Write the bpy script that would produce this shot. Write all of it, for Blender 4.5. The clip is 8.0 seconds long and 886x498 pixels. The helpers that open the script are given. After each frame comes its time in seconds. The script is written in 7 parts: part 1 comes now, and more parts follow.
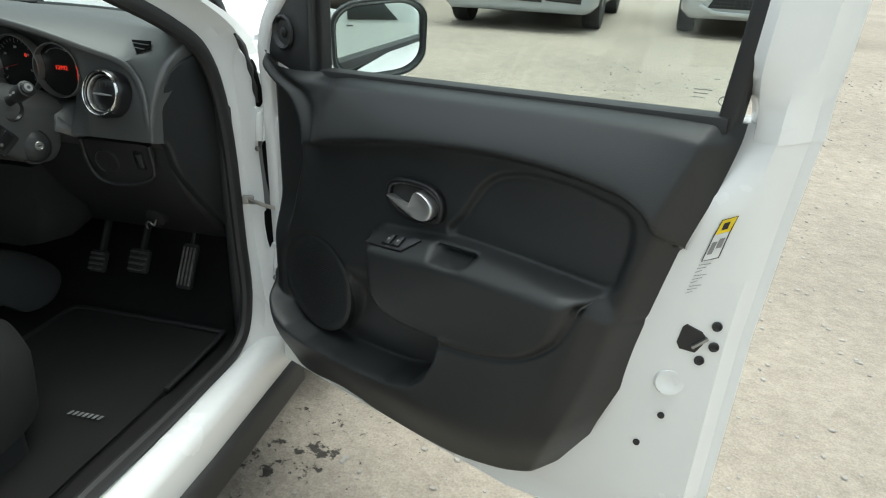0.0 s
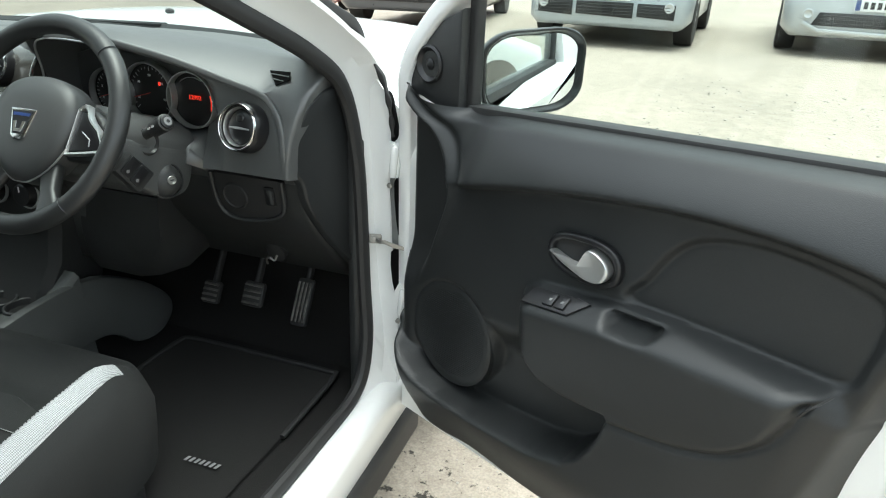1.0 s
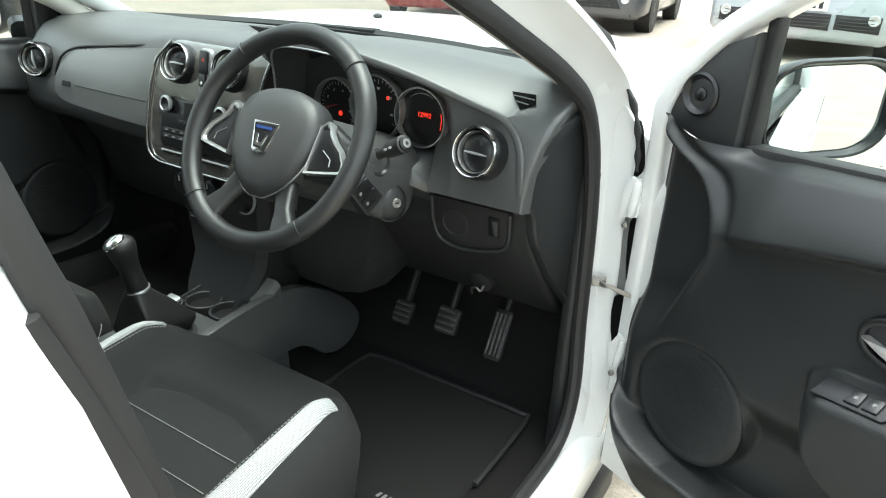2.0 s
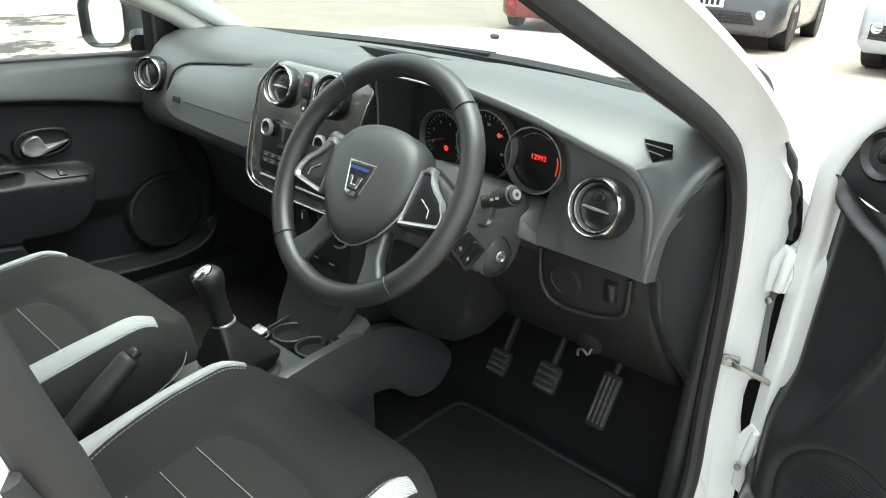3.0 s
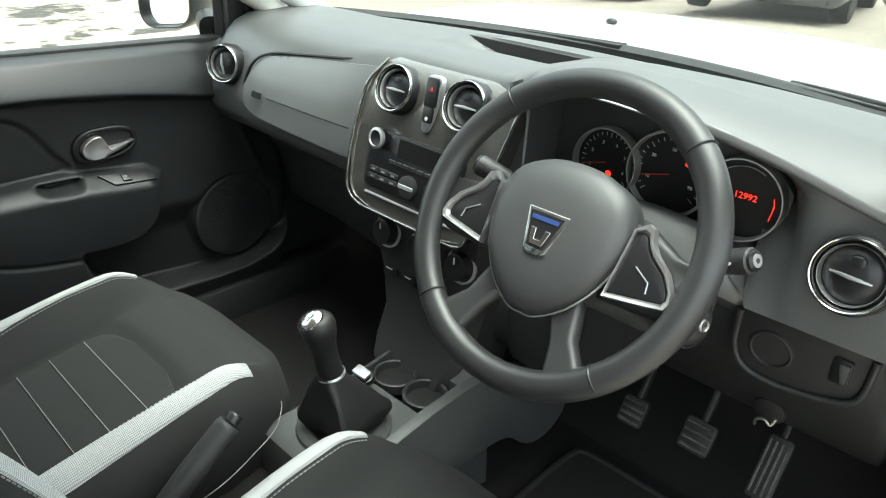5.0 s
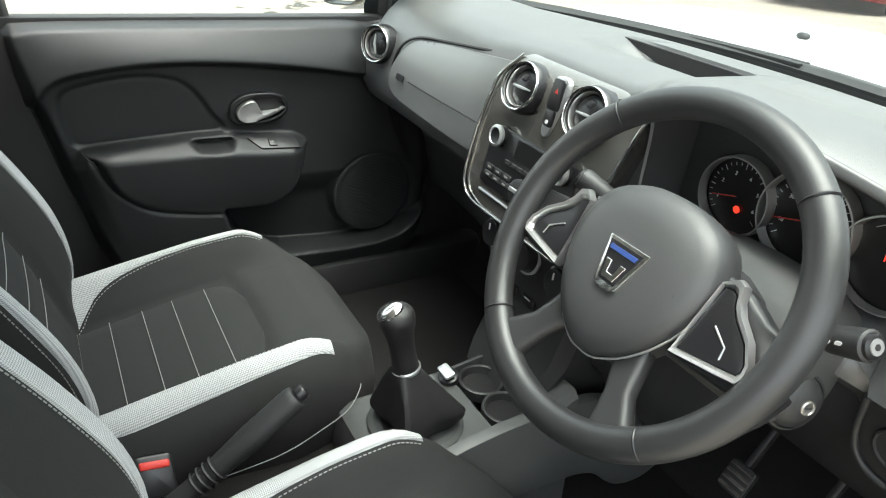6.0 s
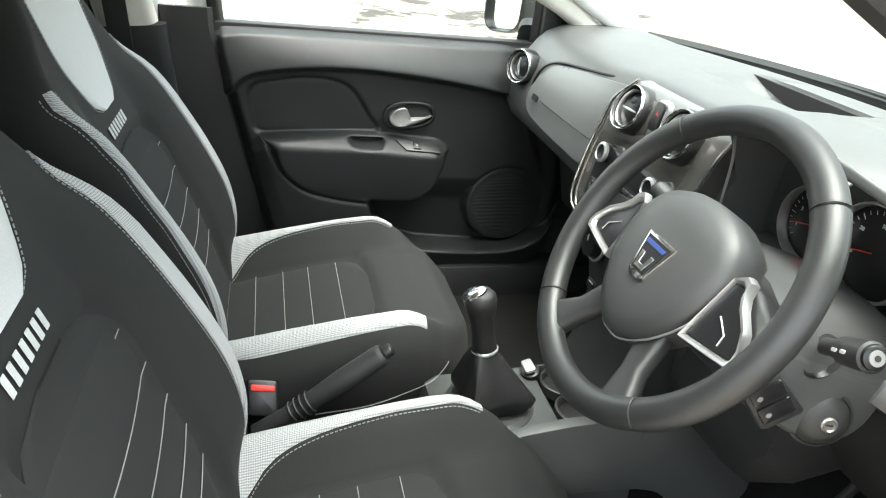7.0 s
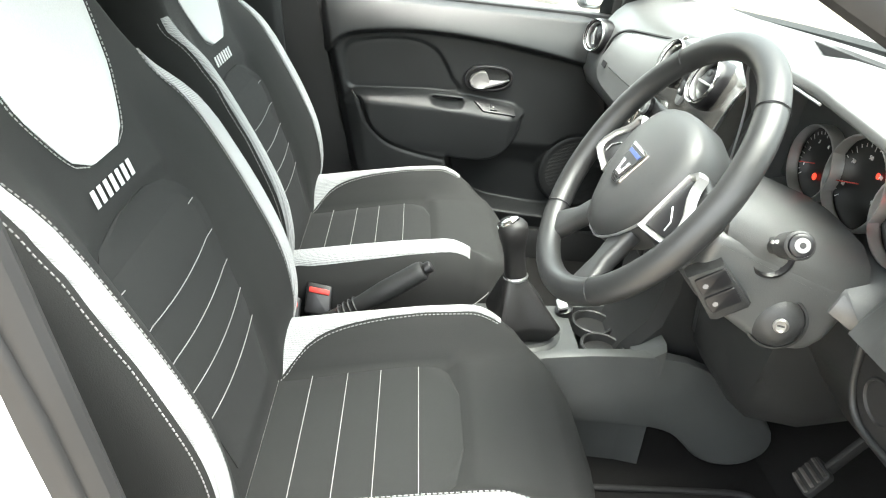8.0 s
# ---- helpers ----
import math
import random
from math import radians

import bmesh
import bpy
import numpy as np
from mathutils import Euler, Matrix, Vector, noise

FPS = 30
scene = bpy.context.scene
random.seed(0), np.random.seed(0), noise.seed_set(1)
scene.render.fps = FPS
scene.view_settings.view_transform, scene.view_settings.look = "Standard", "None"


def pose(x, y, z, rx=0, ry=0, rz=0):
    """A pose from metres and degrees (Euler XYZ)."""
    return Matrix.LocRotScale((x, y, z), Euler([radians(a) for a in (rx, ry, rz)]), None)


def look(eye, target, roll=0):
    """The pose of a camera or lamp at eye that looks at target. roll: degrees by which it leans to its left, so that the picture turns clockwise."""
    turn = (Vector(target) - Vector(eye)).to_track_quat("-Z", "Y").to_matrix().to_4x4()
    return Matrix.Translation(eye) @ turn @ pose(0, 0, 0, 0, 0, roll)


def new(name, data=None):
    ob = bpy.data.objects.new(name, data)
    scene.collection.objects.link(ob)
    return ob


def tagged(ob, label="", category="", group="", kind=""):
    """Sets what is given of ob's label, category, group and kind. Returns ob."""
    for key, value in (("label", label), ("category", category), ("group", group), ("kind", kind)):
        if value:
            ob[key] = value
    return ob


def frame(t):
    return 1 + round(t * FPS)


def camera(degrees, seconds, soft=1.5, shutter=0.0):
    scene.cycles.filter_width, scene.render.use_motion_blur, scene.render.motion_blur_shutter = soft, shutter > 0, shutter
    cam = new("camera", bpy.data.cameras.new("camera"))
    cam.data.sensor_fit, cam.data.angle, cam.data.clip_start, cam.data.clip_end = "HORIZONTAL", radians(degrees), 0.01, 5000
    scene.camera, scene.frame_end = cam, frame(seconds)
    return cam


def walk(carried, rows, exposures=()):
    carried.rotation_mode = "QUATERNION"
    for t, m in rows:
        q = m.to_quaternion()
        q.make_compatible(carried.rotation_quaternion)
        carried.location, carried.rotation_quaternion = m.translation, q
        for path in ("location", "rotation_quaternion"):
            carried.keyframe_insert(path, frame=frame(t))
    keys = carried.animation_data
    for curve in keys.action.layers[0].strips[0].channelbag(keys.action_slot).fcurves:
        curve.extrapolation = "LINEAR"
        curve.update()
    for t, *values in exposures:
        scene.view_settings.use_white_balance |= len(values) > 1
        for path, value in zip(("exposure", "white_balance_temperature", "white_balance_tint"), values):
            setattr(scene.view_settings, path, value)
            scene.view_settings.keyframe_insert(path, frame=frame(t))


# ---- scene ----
cam = camera(66.2, 8.0, soft=1.1)
PATH = [
    (0, (1.555, 0.938, 1.268), (1.128, 2.715, 0.456), 2.4),
    (0.5, (1.494, 0.979, 1.271), (0.999, 2.729, 0.44), 2.5),
    (1, (1.364, 1.027, 1.282), (0.757, 2.761, 0.493), 2.2),
    (1.5, (1.229, 1.044, 1.291), (0.423, 2.705, 0.523), 2.0),
    (1.7, (1.183, 1.053, 1.289), (0.324, 2.678, 0.501), 2.5),
    (2.8, (1.07, 1.189, 1.301), (-0.091, 2.615, 0.516), 3.1),
    (3, (1.044, 1.203, 1.308), (-0.142, 2.601, 0.51), 3.3),
    (3.5, (0.933, 1.226, 1.309), (-0.262, 2.6, 0.484), 3.6),
    (4, (0.82, 1.234, 1.315), (-0.375, 2.602, 0.476), 2.7),
    (4.5, (0.747, 1.235, 1.316), (-0.438, 2.593, 0.45), 3.0),
    (4.7, (0.73, 1.236, 1.317), (-0.445, 2.598, 0.442), 3.4),
    (5.8, (0.739, 1.331, 1.318), (-0.673, 2.389, 0.376), 5.4),
    (6, (0.758, 1.367, 1.321), (-0.732, 2.304, 0.372), 5.9),
    (6.5, (0.822, 1.421, 1.319), (-0.793, 2.107, 0.358), 6.3),
    (7, (0.925, 1.423, 1.323), (-0.788, 1.922, 0.419), 6.9),
    (7.5, (1.043, 1.467, 1.304), (-0.676, 1.836, 0.353), 7.1),
    (8, (1.115, 1.539, 1.276), (-0.649, 1.697, 0.346), 7.0),
]
walk(cam, [(t, look(eye, target, roll)) for t, eye, target, roll in PATH],
     exposures=[(0.0, 0.72, 6100, 0), (0.5, 0.7, 6050, -2), (1.0, 1.4, 6100, 1), (1.5, 1.75, 6150, 1), (3.0, 1.95, 6250, 1), (3.7, 2.08, 6300, 1), (4.5, 2.08, 6300, 1), (6.0, 2.25, 6400, 5), (7.0, 2.5, 6450, 7), (7.5, 2.68, 6500, 9), (8.0, 3.2, 6550, 6)])

# ---- world and light: a bright overcast sky ----
world = bpy.data.worlds.new("overcast_sky")
scene.world = world
world.use_nodes = True
wn = world.node_tree.nodes
wl = world.node_tree.links
sky = wn.new("ShaderNodeTexSky")
sky.sky_type = "NISHITA"
sky.sun_disc = False
sky.sun_elevation = radians(84)
sky.sun_rotation = radians(35)
sky.air_density = 1.6
sky.dust_density = 5.0
grey = wn.new("ShaderNodeHueSaturation")
grey.inputs["Saturation"].default_value = 0.25
wl.new(sky.outputs[0], grey.inputs["Color"])
wl.new(grey.outputs[0], wn["Background"].inputs["Color"])
wn["Background"].inputs["Strength"].default_value = 0.16
sun_data = bpy.data.lights.new("sun", "SUN")
sun_data.energy = 1.2
sun_data.angle = radians(60)
sun_data.color = (1.0, 0.955, 0.89)
sun = new("sun", sun_data)
sun.matrix_world = look((0.9, 0.8, 7.2), (0, 0, 0))


# ---- materials ----
def material(name, color, rough=0.5, metal=0.0, grain=0.0, grain_size=400.0, blotch=0.12, blotch_size=9.0, bump=0.0, coat=0.0, spec=0.5, kind="noise", flat=None):
    """A surface with variation at two scales: fine grain and wide blotches, with a bump."""
    m = bpy.data.materials.new(name)
    m.use_nodes = True
    n, l = m.node_tree.nodes, m.node_tree.links
    b = n["Principled BSDF"]
    b.inputs["Metallic"].default_value = metal
    b.inputs["Coat Weight"].default_value = coat
    b.inputs["Coat Roughness"].default_value = 0.08
    b.inputs["Specular IOR Level"].default_value = spec
    co = n.new("ShaderNodeTexCoord")
    wide = n.new("ShaderNodeTexNoise")
    wide.inputs["Scale"].default_value = blotch_size
    wide.inputs["Detail"].default_value = 6
    l.new(co.outputs["Object"], wide.inputs["Vector"])
    along = co.outputs["Object"]
    if flat:
        turn = n.new("ShaderNodeMapping")
        turn.inputs["Scale"].default_value = flat
        turn.inputs["Rotation"].default_value = (0, 0, radians(45)) if flat[1] else (0, radians(45), 0)
        l.new(along, turn.inputs["Vector"])
        along = turn.outputs["Vector"]
    if kind == "weave":
        fine = n.new("ShaderNodeTexChecker")
        fine.inputs["Scale"].default_value = grain_size
        out = fine.outputs["Fac"]
    elif kind == "cells":
        fine = n.new("ShaderNodeTexVoronoi")
        fine.inputs["Scale"].default_value = grain_size
        out = fine.outputs["Distance"]
    else:
        fine = n.new("ShaderNodeTexNoise")
        fine.inputs["Scale"].default_value = grain_size
        fine.inputs["Detail"].default_value = 3
        out = fine.outputs["Fac"]
    l.new(along, fine.inputs["Vector"])
    ramp = n.new("ShaderNodeMapRange")
    ramp.inputs["From Min"].default_value, ramp.inputs["From Max"].default_value = 0.25, 0.75
    ramp.inputs["To Min"].default_value, ramp.inputs["To Max"].default_value = 1 - blotch, 1 + blotch
    l.new(wide.outputs["Fac"], ramp.inputs["Value"])
    ramp2 = n.new("ShaderNodeMapRange")
    ramp2.inputs["To Min"].default_value, ramp2.inputs["To Max"].default_value = 1 - grain, 1 + grain
    l.new(out, ramp2.inputs["Value"])
    mul = n.new("ShaderNodeMath")
    mul.operation = "MULTIPLY"
    l.new(ramp.outputs[0], mul.inputs[0])
    l.new(ramp2.outputs[0], mul.inputs[1])
    tint = n.new("ShaderNodeVectorMath")
    tint.operation = "SCALE"
    tint.inputs[0].default_value = color
    l.new(mul.outputs[0], tint.inputs["Scale"])
    l.new(tint.outputs[0], b.inputs["Base Color"])
    r = n.new("ShaderNodeMapRange")
    r.inputs["To Min"].default_value, r.inputs["To Max"].default_value = max(0.02, rough - 0.08), min(1, rough + 0.08)
    l.new(wide.outputs["Fac"], r.inputs["Value"])
    l.new(r.outputs[0], b.inputs["Roughness"])
    if bump:
        bp = n.new("ShaderNodeBump")
        bp.inputs["Strength"].default_value = bump
        bp.inputs["Distance"].default_value = 0.0006
        l.new(out, bp.inputs["Height"])
        l.new(bp.outputs[0], b.inputs["Normal"])
    return m


def glass_material(name, tint=(0.93, 0.97, 0.95), gloss=0.9):
    m = bpy.data.materials.new(name)
    m.use_nodes = True
    n, l = m.node_tree.nodes, m.node_tree.links
    n.remove(n["Principled BSDF"])
    clear = n.new("ShaderNodeBsdfTransparent")
    clear.inputs["Color"].default_value = (*tint, 1)
    shine = n.new("ShaderNodeBsdfGlossy")
    shine.inputs["Roughness"].default_value = 0.02
    face = n.new("ShaderNodeLayerWeight")
    face.inputs["Blend"].default_value = 0.5
    power = n.new("ShaderNodeMath")
    power.operation = "POWER"
    power.inputs[1].default_value = 5.0
    l.new(face.outputs["Facing"], power.inputs[0])
    fr = n.new("ShaderNodeMath")
    fr.operation = "MULTIPLY_ADD"
    fr.inputs[1].default_value = 0.55
    fr.inputs[2].default_value = 0.025
    l.new(power.outputs[0], fr.inputs[0])
    mix = n.new("ShaderNodeMixShader")
    l.new(fr.outputs[0], mix.inputs[0])
    l.new(clear.outputs[0], mix.inputs[1])
    l.new(shine.outputs[0], mix.inputs[2])
    l.new(mix.outputs[0], n["Material Output"].inputs["Surface"])
    return m


def glow(name, color, strength):
    m = bpy.data.materials.new(name)
    m.use_nodes = True
    b = m.node_tree.nodes["Principled BSDF"]
    b.inputs["Base Color"].default_value = (*color, 1)
    b.inputs["Emission Color"].default_value = (*color, 1)
    b.inputs["Emission Strength"].default_value = strength
    return m


PAINT = material("white_car_paint", (0.78, 0.79, 0.78), 0.25, coat=0.6, blotch=0.02, grain=0.01)
BLACK_TRIM = material("black_grained_plastic", (0.026, 0.027, 0.027), 0.45, grain=0.25, grain_size=900, bump=0.35, kind="cells")
DOOR_TRIM = material("charcoal_door_plastic", (0.020, 0.0215, 0.022), 0.42, grain=0.2, grain_size=800, bump=0.2, kind="cells", spec=0.4)
DASH_TRIM = material("charcoal_dash_plastic", (0.070, 0.073, 0.072), 0.40, grain=0.15, grain_size=800, bump=0.2, kind="cells", spec=0.9)
SMOOTH_BLACK = material("smooth_black_plastic", (0.012, 0.012, 0.013), 0.32, blotch=0.05)
RUBBER = material("black_rubber", (0.018, 0.018, 0.018), 0.6, bump=0.1)
HUB_SKIN = material("airbag_cover_plastic", (0.042, 0.044, 0.044), 0.46, grain=0.12, grain_size=1100, bump=0.12, kind="cells", spec=0.7)
LEATHER = material("black_wheel_leather", (0.020, 0.021, 0.021), 0.40, grain=0.12, grain_size=1100, bump=0.12, kind="cells", spec=0.7)
CHROME = material("satin_chrome", (0.75, 0.75, 0.74), 0.18, metal=1.0, blotch=0.03)
SILVER = material("silver_plastic", (0.55, 0.56, 0.56), 0.3, metal=0.7, blotch=0.03)
PEDAL = material("worn_pedal_rubber", (0.11, 0.105, 0.095), 0.38, blotch=0.75, blotch_size=70, spec=0.8)
BOOT = material("black_boot_leather", (0.014, 0.014, 0.014), 0.5, grain=0.2, grain_size=500, bump=0.3, kind="cells")
CONSOLE_TRIM = material("dark_console_plastic", (0.060, 0.063, 0.062), 0.42, grain=0.15, grain_size=800, bump=0.2, kind="cells")
# dash plastic made smoother, and lighter to stand for reflected window light
LID_TRIM = material("lightened_lid_plastic", (0.135, 0.140, 0.137), 0.30, grain=0.08, grain_size=900, bump=0.08, kind="cells", spec=0.8)
TYRE = material("dusty_tyre_rubber", (0.045, 0.043, 0.04), 0.8, blotch=0.3, blotch_size=12)
SATIN = material("satin_silver_trim", (0.68, 0.68, 0.67), 0.34, metal=0.9, blotch=0.02)
STACK = material("dark_metallic_fascia", (0.15, 0.146, 0.132), 0.18, metal=0.6, coat=0.8, blotch=0.05)
FABRIC = material("black_knit_fabric", (0.0118, 0.0125, 0.0119), 0.85, grain=0.35, grain_size=700, bump=0.5, blotch=0.15)
FABRIC_MID = material("charcoal_ribbed_fabric", (0.0155, 0.0163, 0.0158), 0.9, grain=0.3, grain_size=900, bump=0.5)
FABRIC_LIGHT = material("light_grey_woven_fabric", (0.37, 0.38, 0.38), 0.85, grain=0.34, grain_size=600, bump=0.6, kind="weave", blotch=0.05, flat=(1, 1, 0))
FABRIC_LIGHT_BACK = material("light_grey_woven_fabric_upright", (0.37, 0.38, 0.38), 0.85, grain=0.34, grain_size=600, bump=0.6, kind="weave", blotch=0.05, flat=(1, 0, 1))
FABRIC_PALE = material("pale_grey_fabric", (0.55, 0.56, 0.56), 0.85, grain=0.12, grain_size=500, bump=0.3, blotch=0.04)
STITCH = material("white_stitching", (0.27, 0.27, 0.265), 0.8)
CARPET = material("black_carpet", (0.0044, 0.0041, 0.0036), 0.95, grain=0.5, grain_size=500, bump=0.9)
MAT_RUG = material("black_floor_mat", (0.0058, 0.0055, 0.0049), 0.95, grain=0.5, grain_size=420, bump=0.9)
HEADLINER = material("beige_pillar_trim", (0.62, 0.60, 0.55), 0.7, grain=0.1, bump=0.2)
METAL = material("worn_steel", (0.35, 0.34, 0.32), 0.4, metal=0.9, blotch=0.3)
RED = material("red_plastic", (0.55, 0.03, 0.02), 0.4)
YELLOW = material("yellow_label", (0.85, 0.62, 0.02), 0.5)
PAPER = material("white_label", (0.75, 0.76, 0.75), 0.5)
# near-black with little gloss: the shade of holes and gaps as a colour
RECESS_SHADE = material("recess_shade_black", (0.004, 0.004, 0.004), 0.9, spec=0.1)
INK = material("black_print", (0.02, 0.02, 0.02), 0.6)
WHITE_PRINT = material("pale_print", (0.6, 0.6, 0.6), 0.6)
BLUE = material("blue_enamel", (0.03, 0.06, 0.20), 0.3)
GREY_PRINT = material("grey_print", (0.22, 0.22, 0.22), 0.5)
PANE = glass_material("clear_glass")
SCREEN_PANE = glass_material("tinted_windscreen_glass", (0.62, 0.67, 0.64))
# for unseen rear panes, tinted dark only to cut light from behind
LIGHT_CUT_PANE = glass_material("light_cutting_rear_glass", (0.20, 0.22, 0.21))
RED_GLOW = glow("red_display", (0.9, 0.04, 0.02), 0.32)
VAN_WHITE = material("white_van_paint", (0.72, 0.73, 0.73), 0.35, coat=0.3, blotch=0.02)
DIAL = material("black_dial", (0.006, 0.006, 0.006), 0.35)
MIRROR = bpy.data.materials.new("mirror_glass")
MIRROR.use_nodes = True
MIRROR.node_tree.nodes["Principled BSDF"].inputs["Base Color"].default_value = (0.86, 0.88, 0.88, 1)
MIRROR.node_tree.nodes["Principled BSDF"].inputs["Metallic"].default_value = 1.0
MIRROR.node_tree.nodes["Principled BSDF"].inputs["Roughness"].default_value = 0.0


# ---- mesh helpers ----
def thing(name, at, label, category, group="", kind=""):
    ob = new(name)
    ob.empty_display_size = 0.1
    ob.location = at
    return tagged(ob, label, category, group, kind)


def world_of(ob):
    p = Vector(ob.location)
    while ob.parent:
        ob = ob.parent
        p += Vector(ob.location)
    return p


def part(name, bm, mat, parent=None, label="", sharp=35):
    """Links a bmesh, given in world places, as one mesh object under its parent."""
    bmesh.ops.recalc_face_normals(bm, faces=bm.faces)
    lim = radians(sharp)
    for f in bm.faces:
        f.smooth = True
    for e in bm.edges:
        if len(e.link_faces) != 2 or e.calc_face_angle(0) > lim:
            e.smooth = False
    xs = [v.co for v in bm.verts]
    mid = Vector([(min(c[i] for c in xs) + max(c[i] for c in xs)) / 2 for i in range(3)])
    for v in bm.verts:
        v.co -= mid
    me = bpy.data.meshes.new(name)
    bm.to_mesh(me)
    bm.free()
    me.materials.append(mat)
    ob = new(name, me)
    ob.location = mid - (world_of(parent) if parent else Vector())
    ob.parent = parent
    if label:
        ob["label"] = label
    return ob


def loft(rings, closed=True, caps=True, loop=False, bm=None):
    """Skins rings of equal count; closed: each ring closes on itself; loop: the last ring joins the first."""
    bm = bm or bmesh.new()
    vs = [[bm.verts.new(p) for p in r] for r in rings]
    n = len(vs[0])
    for a, b in zip(vs, vs[1:] + ([vs[0]] if loop else [])):
        for i in range(n if closed else n - 1):
            j = (i + 1) % n
            bm.faces.new((a[i], a[j], b[j], b[i]))
    if caps and closed and not loop:
        bm.faces.new(vs[0])
        bm.faces.new(vs[-1])
    return bm


def axes(axis):
    """Two directions square to an axis."""
    a = Vector(axis).normalized()
    u = a.cross(Vector((0, 0, 1)))
    if u.length < 0.05:
        u = a.cross(Vector((0, 1, 0)))
    u.normalize()
    return a, u, a.cross(u).normalized()


def lathe(profile, at, axis, n=32, bm=None, caps=True):
    """Turns (radius, height) pairs round an axis."""
    a, u, v = axes(axis)
    at = Vector(at)
    rings = [[at + a * h + (u * math.cos(i * math.tau / n) + v * math.sin(i * math.tau / n)) * max(r, 1e-5) for i in range(n)] for r, h in profile]
    return loft(rings, bm=bm, caps=caps)


def smooth_path(pts, steps=8, closed=False):
    """A Catmull-Rom line through points."""
    p = [Vector(q) for q in pts]
    n = len(p)
    out = []
    for i in range(n if closed else n - 1):
        p0 = p[(i - 1) % n] if closed or i else p[0] * 2 - p[1]
        p1, p2 = p[i], p[(i + 1) % n]
        p3 = p[(i + 2) % n] if closed or i + 2 < n else p[-1] * 2 - p[-2]
        for k in range(steps):
            t = k / steps
            out.append(0.5 * ((2 * p1) + (p2 - p0) * t + (2 * p0 - 5 * p1 + 4 * p2 - p3) * t * t + (3 * p1 - p0 - 3 * p2 + p3) * t ** 3))
    return out if closed else out + [p[-1]]


def sweep(path, section, up=(0, 0, 1), closed=False, bm=None):
    """Moves a closed 2D section (side, up) along a line; section may be a function of the share of the way."""
    path = [Vector(p) for p in path]
    rings = []
    n = len(path)
    for i, p in enumerate(path):
        a = path[(i - 1) % n] if closed or i else p
        b = path[(i + 1) % n] if closed or i + 1 < n else p
        d = (b - a).normalized()
        side = d.cross(Vector(up))
        if side.length < 1e-4:
            side = d.cross(Vector((0, 1, 0)))
        side.normalize()
        top = side.cross(d)
        sec = section(i / (n - 1)) if callable(section) else section
        rings.append([p + side * s + top * t for s, t in sec])
    return loft(rings, loop=closed, bm=bm)


def circle(r, n=12, squash=1.0):
    return [(r * math.cos(k * math.tau / n), r * squash * math.sin(k * math.tau / n)) for k in range(n)]


def rounded(w, h, r, n=4):
    """A rectangle with round corners, as 2D points."""
    out = []
    for cx, cy, a0 in ((w / 2 - r, h / 2 - r, 0), (-w / 2 + r, h / 2 - r, 90), (-w / 2 + r, -h / 2 + r, 180), (w / 2 - r, -h / 2 + r, 270)):
        out += [(cx + r * math.cos(radians(a0 + 90 * k / n)), cy + r * math.sin(radians(a0 + 90 * k / n))) for k in range(n + 1)]
    return out


def slab(outline, place, depth, bevel=0.003, steps=2, bm=None):
    """A flat shape with rounded front edges. place(a, b, h) gives the world point; the shape stands depth high from h = 0."""
    o = [Vector((a, b)) for a, b in outline]
    n = len(o)
    area = sum(o[i].x * o[(i + 1) % n].y - o[(i + 1) % n].x * o[i].y for i in range(n))
    sg = 1 if area > 0 else -1

    def shrunk(d):
        res = []
        for i in range(n):
            e1, e2 = o[i] - o[i - 1], o[(i + 1) % n] - o[i]
            n1, n2 = Vector((-e1.y, e1.x)) * sg, Vector((-e2.y, e2.x)) * sg
            if n1.length < 1e-9 or n2.length < 1e-9:
                m = (n1 + n2).normalized()
            else:
                n1.normalize(), n2.normalize()
                m = (n1 + n2)
                m = m / max(m.length_squared, 0.5) * 2 if m.length > 1e-6 else n1
            res.append(o[i] + m * d)
        return res
    rings = [[place(q.x, q.y, 0) for q in o]]
    sgn = 1 if depth > 0 else -1
    for k in range(steps + 1):
        a = radians(90 * k / steps)
        rings.append([place(q.x, q.y, depth - sgn * bevel * (1 - math.sin(a))) for q in shrunk(bevel * (1 - math.cos(a)))])
    return loft(rings, bm=bm)


def box(x0, x1, y0, y1, z0, z1, bevel=0.004, bm=None):
    r = min(bevel * 2, (x1 - x0) / 2.1, (y1 - y0) / 2.1)
    cx, cy = (x0 + x1) / 2, (y0 + y1) / 2
    return slab(rounded(x1 - x0, y1 - y0, r, 3), lambda a, b, h: Vector((cx + a, cy + b, z0 + h)), z1 - z0, min(bevel, (z1 - z0) / 2), 2, bm)


def plane_at(origin, u, v):
    """place() on a tilted plane: u and v lie in it, and height goes along u x v."""
    origin, u, v = Vector(origin), Vector(u).normalized(), Vector(v).normalized()
    w = u.cross(v)
    return lambda a, b, h=0: origin + u * a + v * b + w * h


def ball(at, r, squash=(1, 1, 1), n=20, m=12, bm=None):
    at = Vector(at)
    rings = [[at + Vector((r * squash[0] * math.sin(math.pi * j / m) * math.cos(math.tau * i / n), r * squash[1] * math.sin(math.pi * j / m) * math.sin(math.tau * i / n), r * squash[2] * math.cos(math.pi * j / m))) for i in range(n)] for j in range(1, m)]
    return loft(rings, bm=bm)


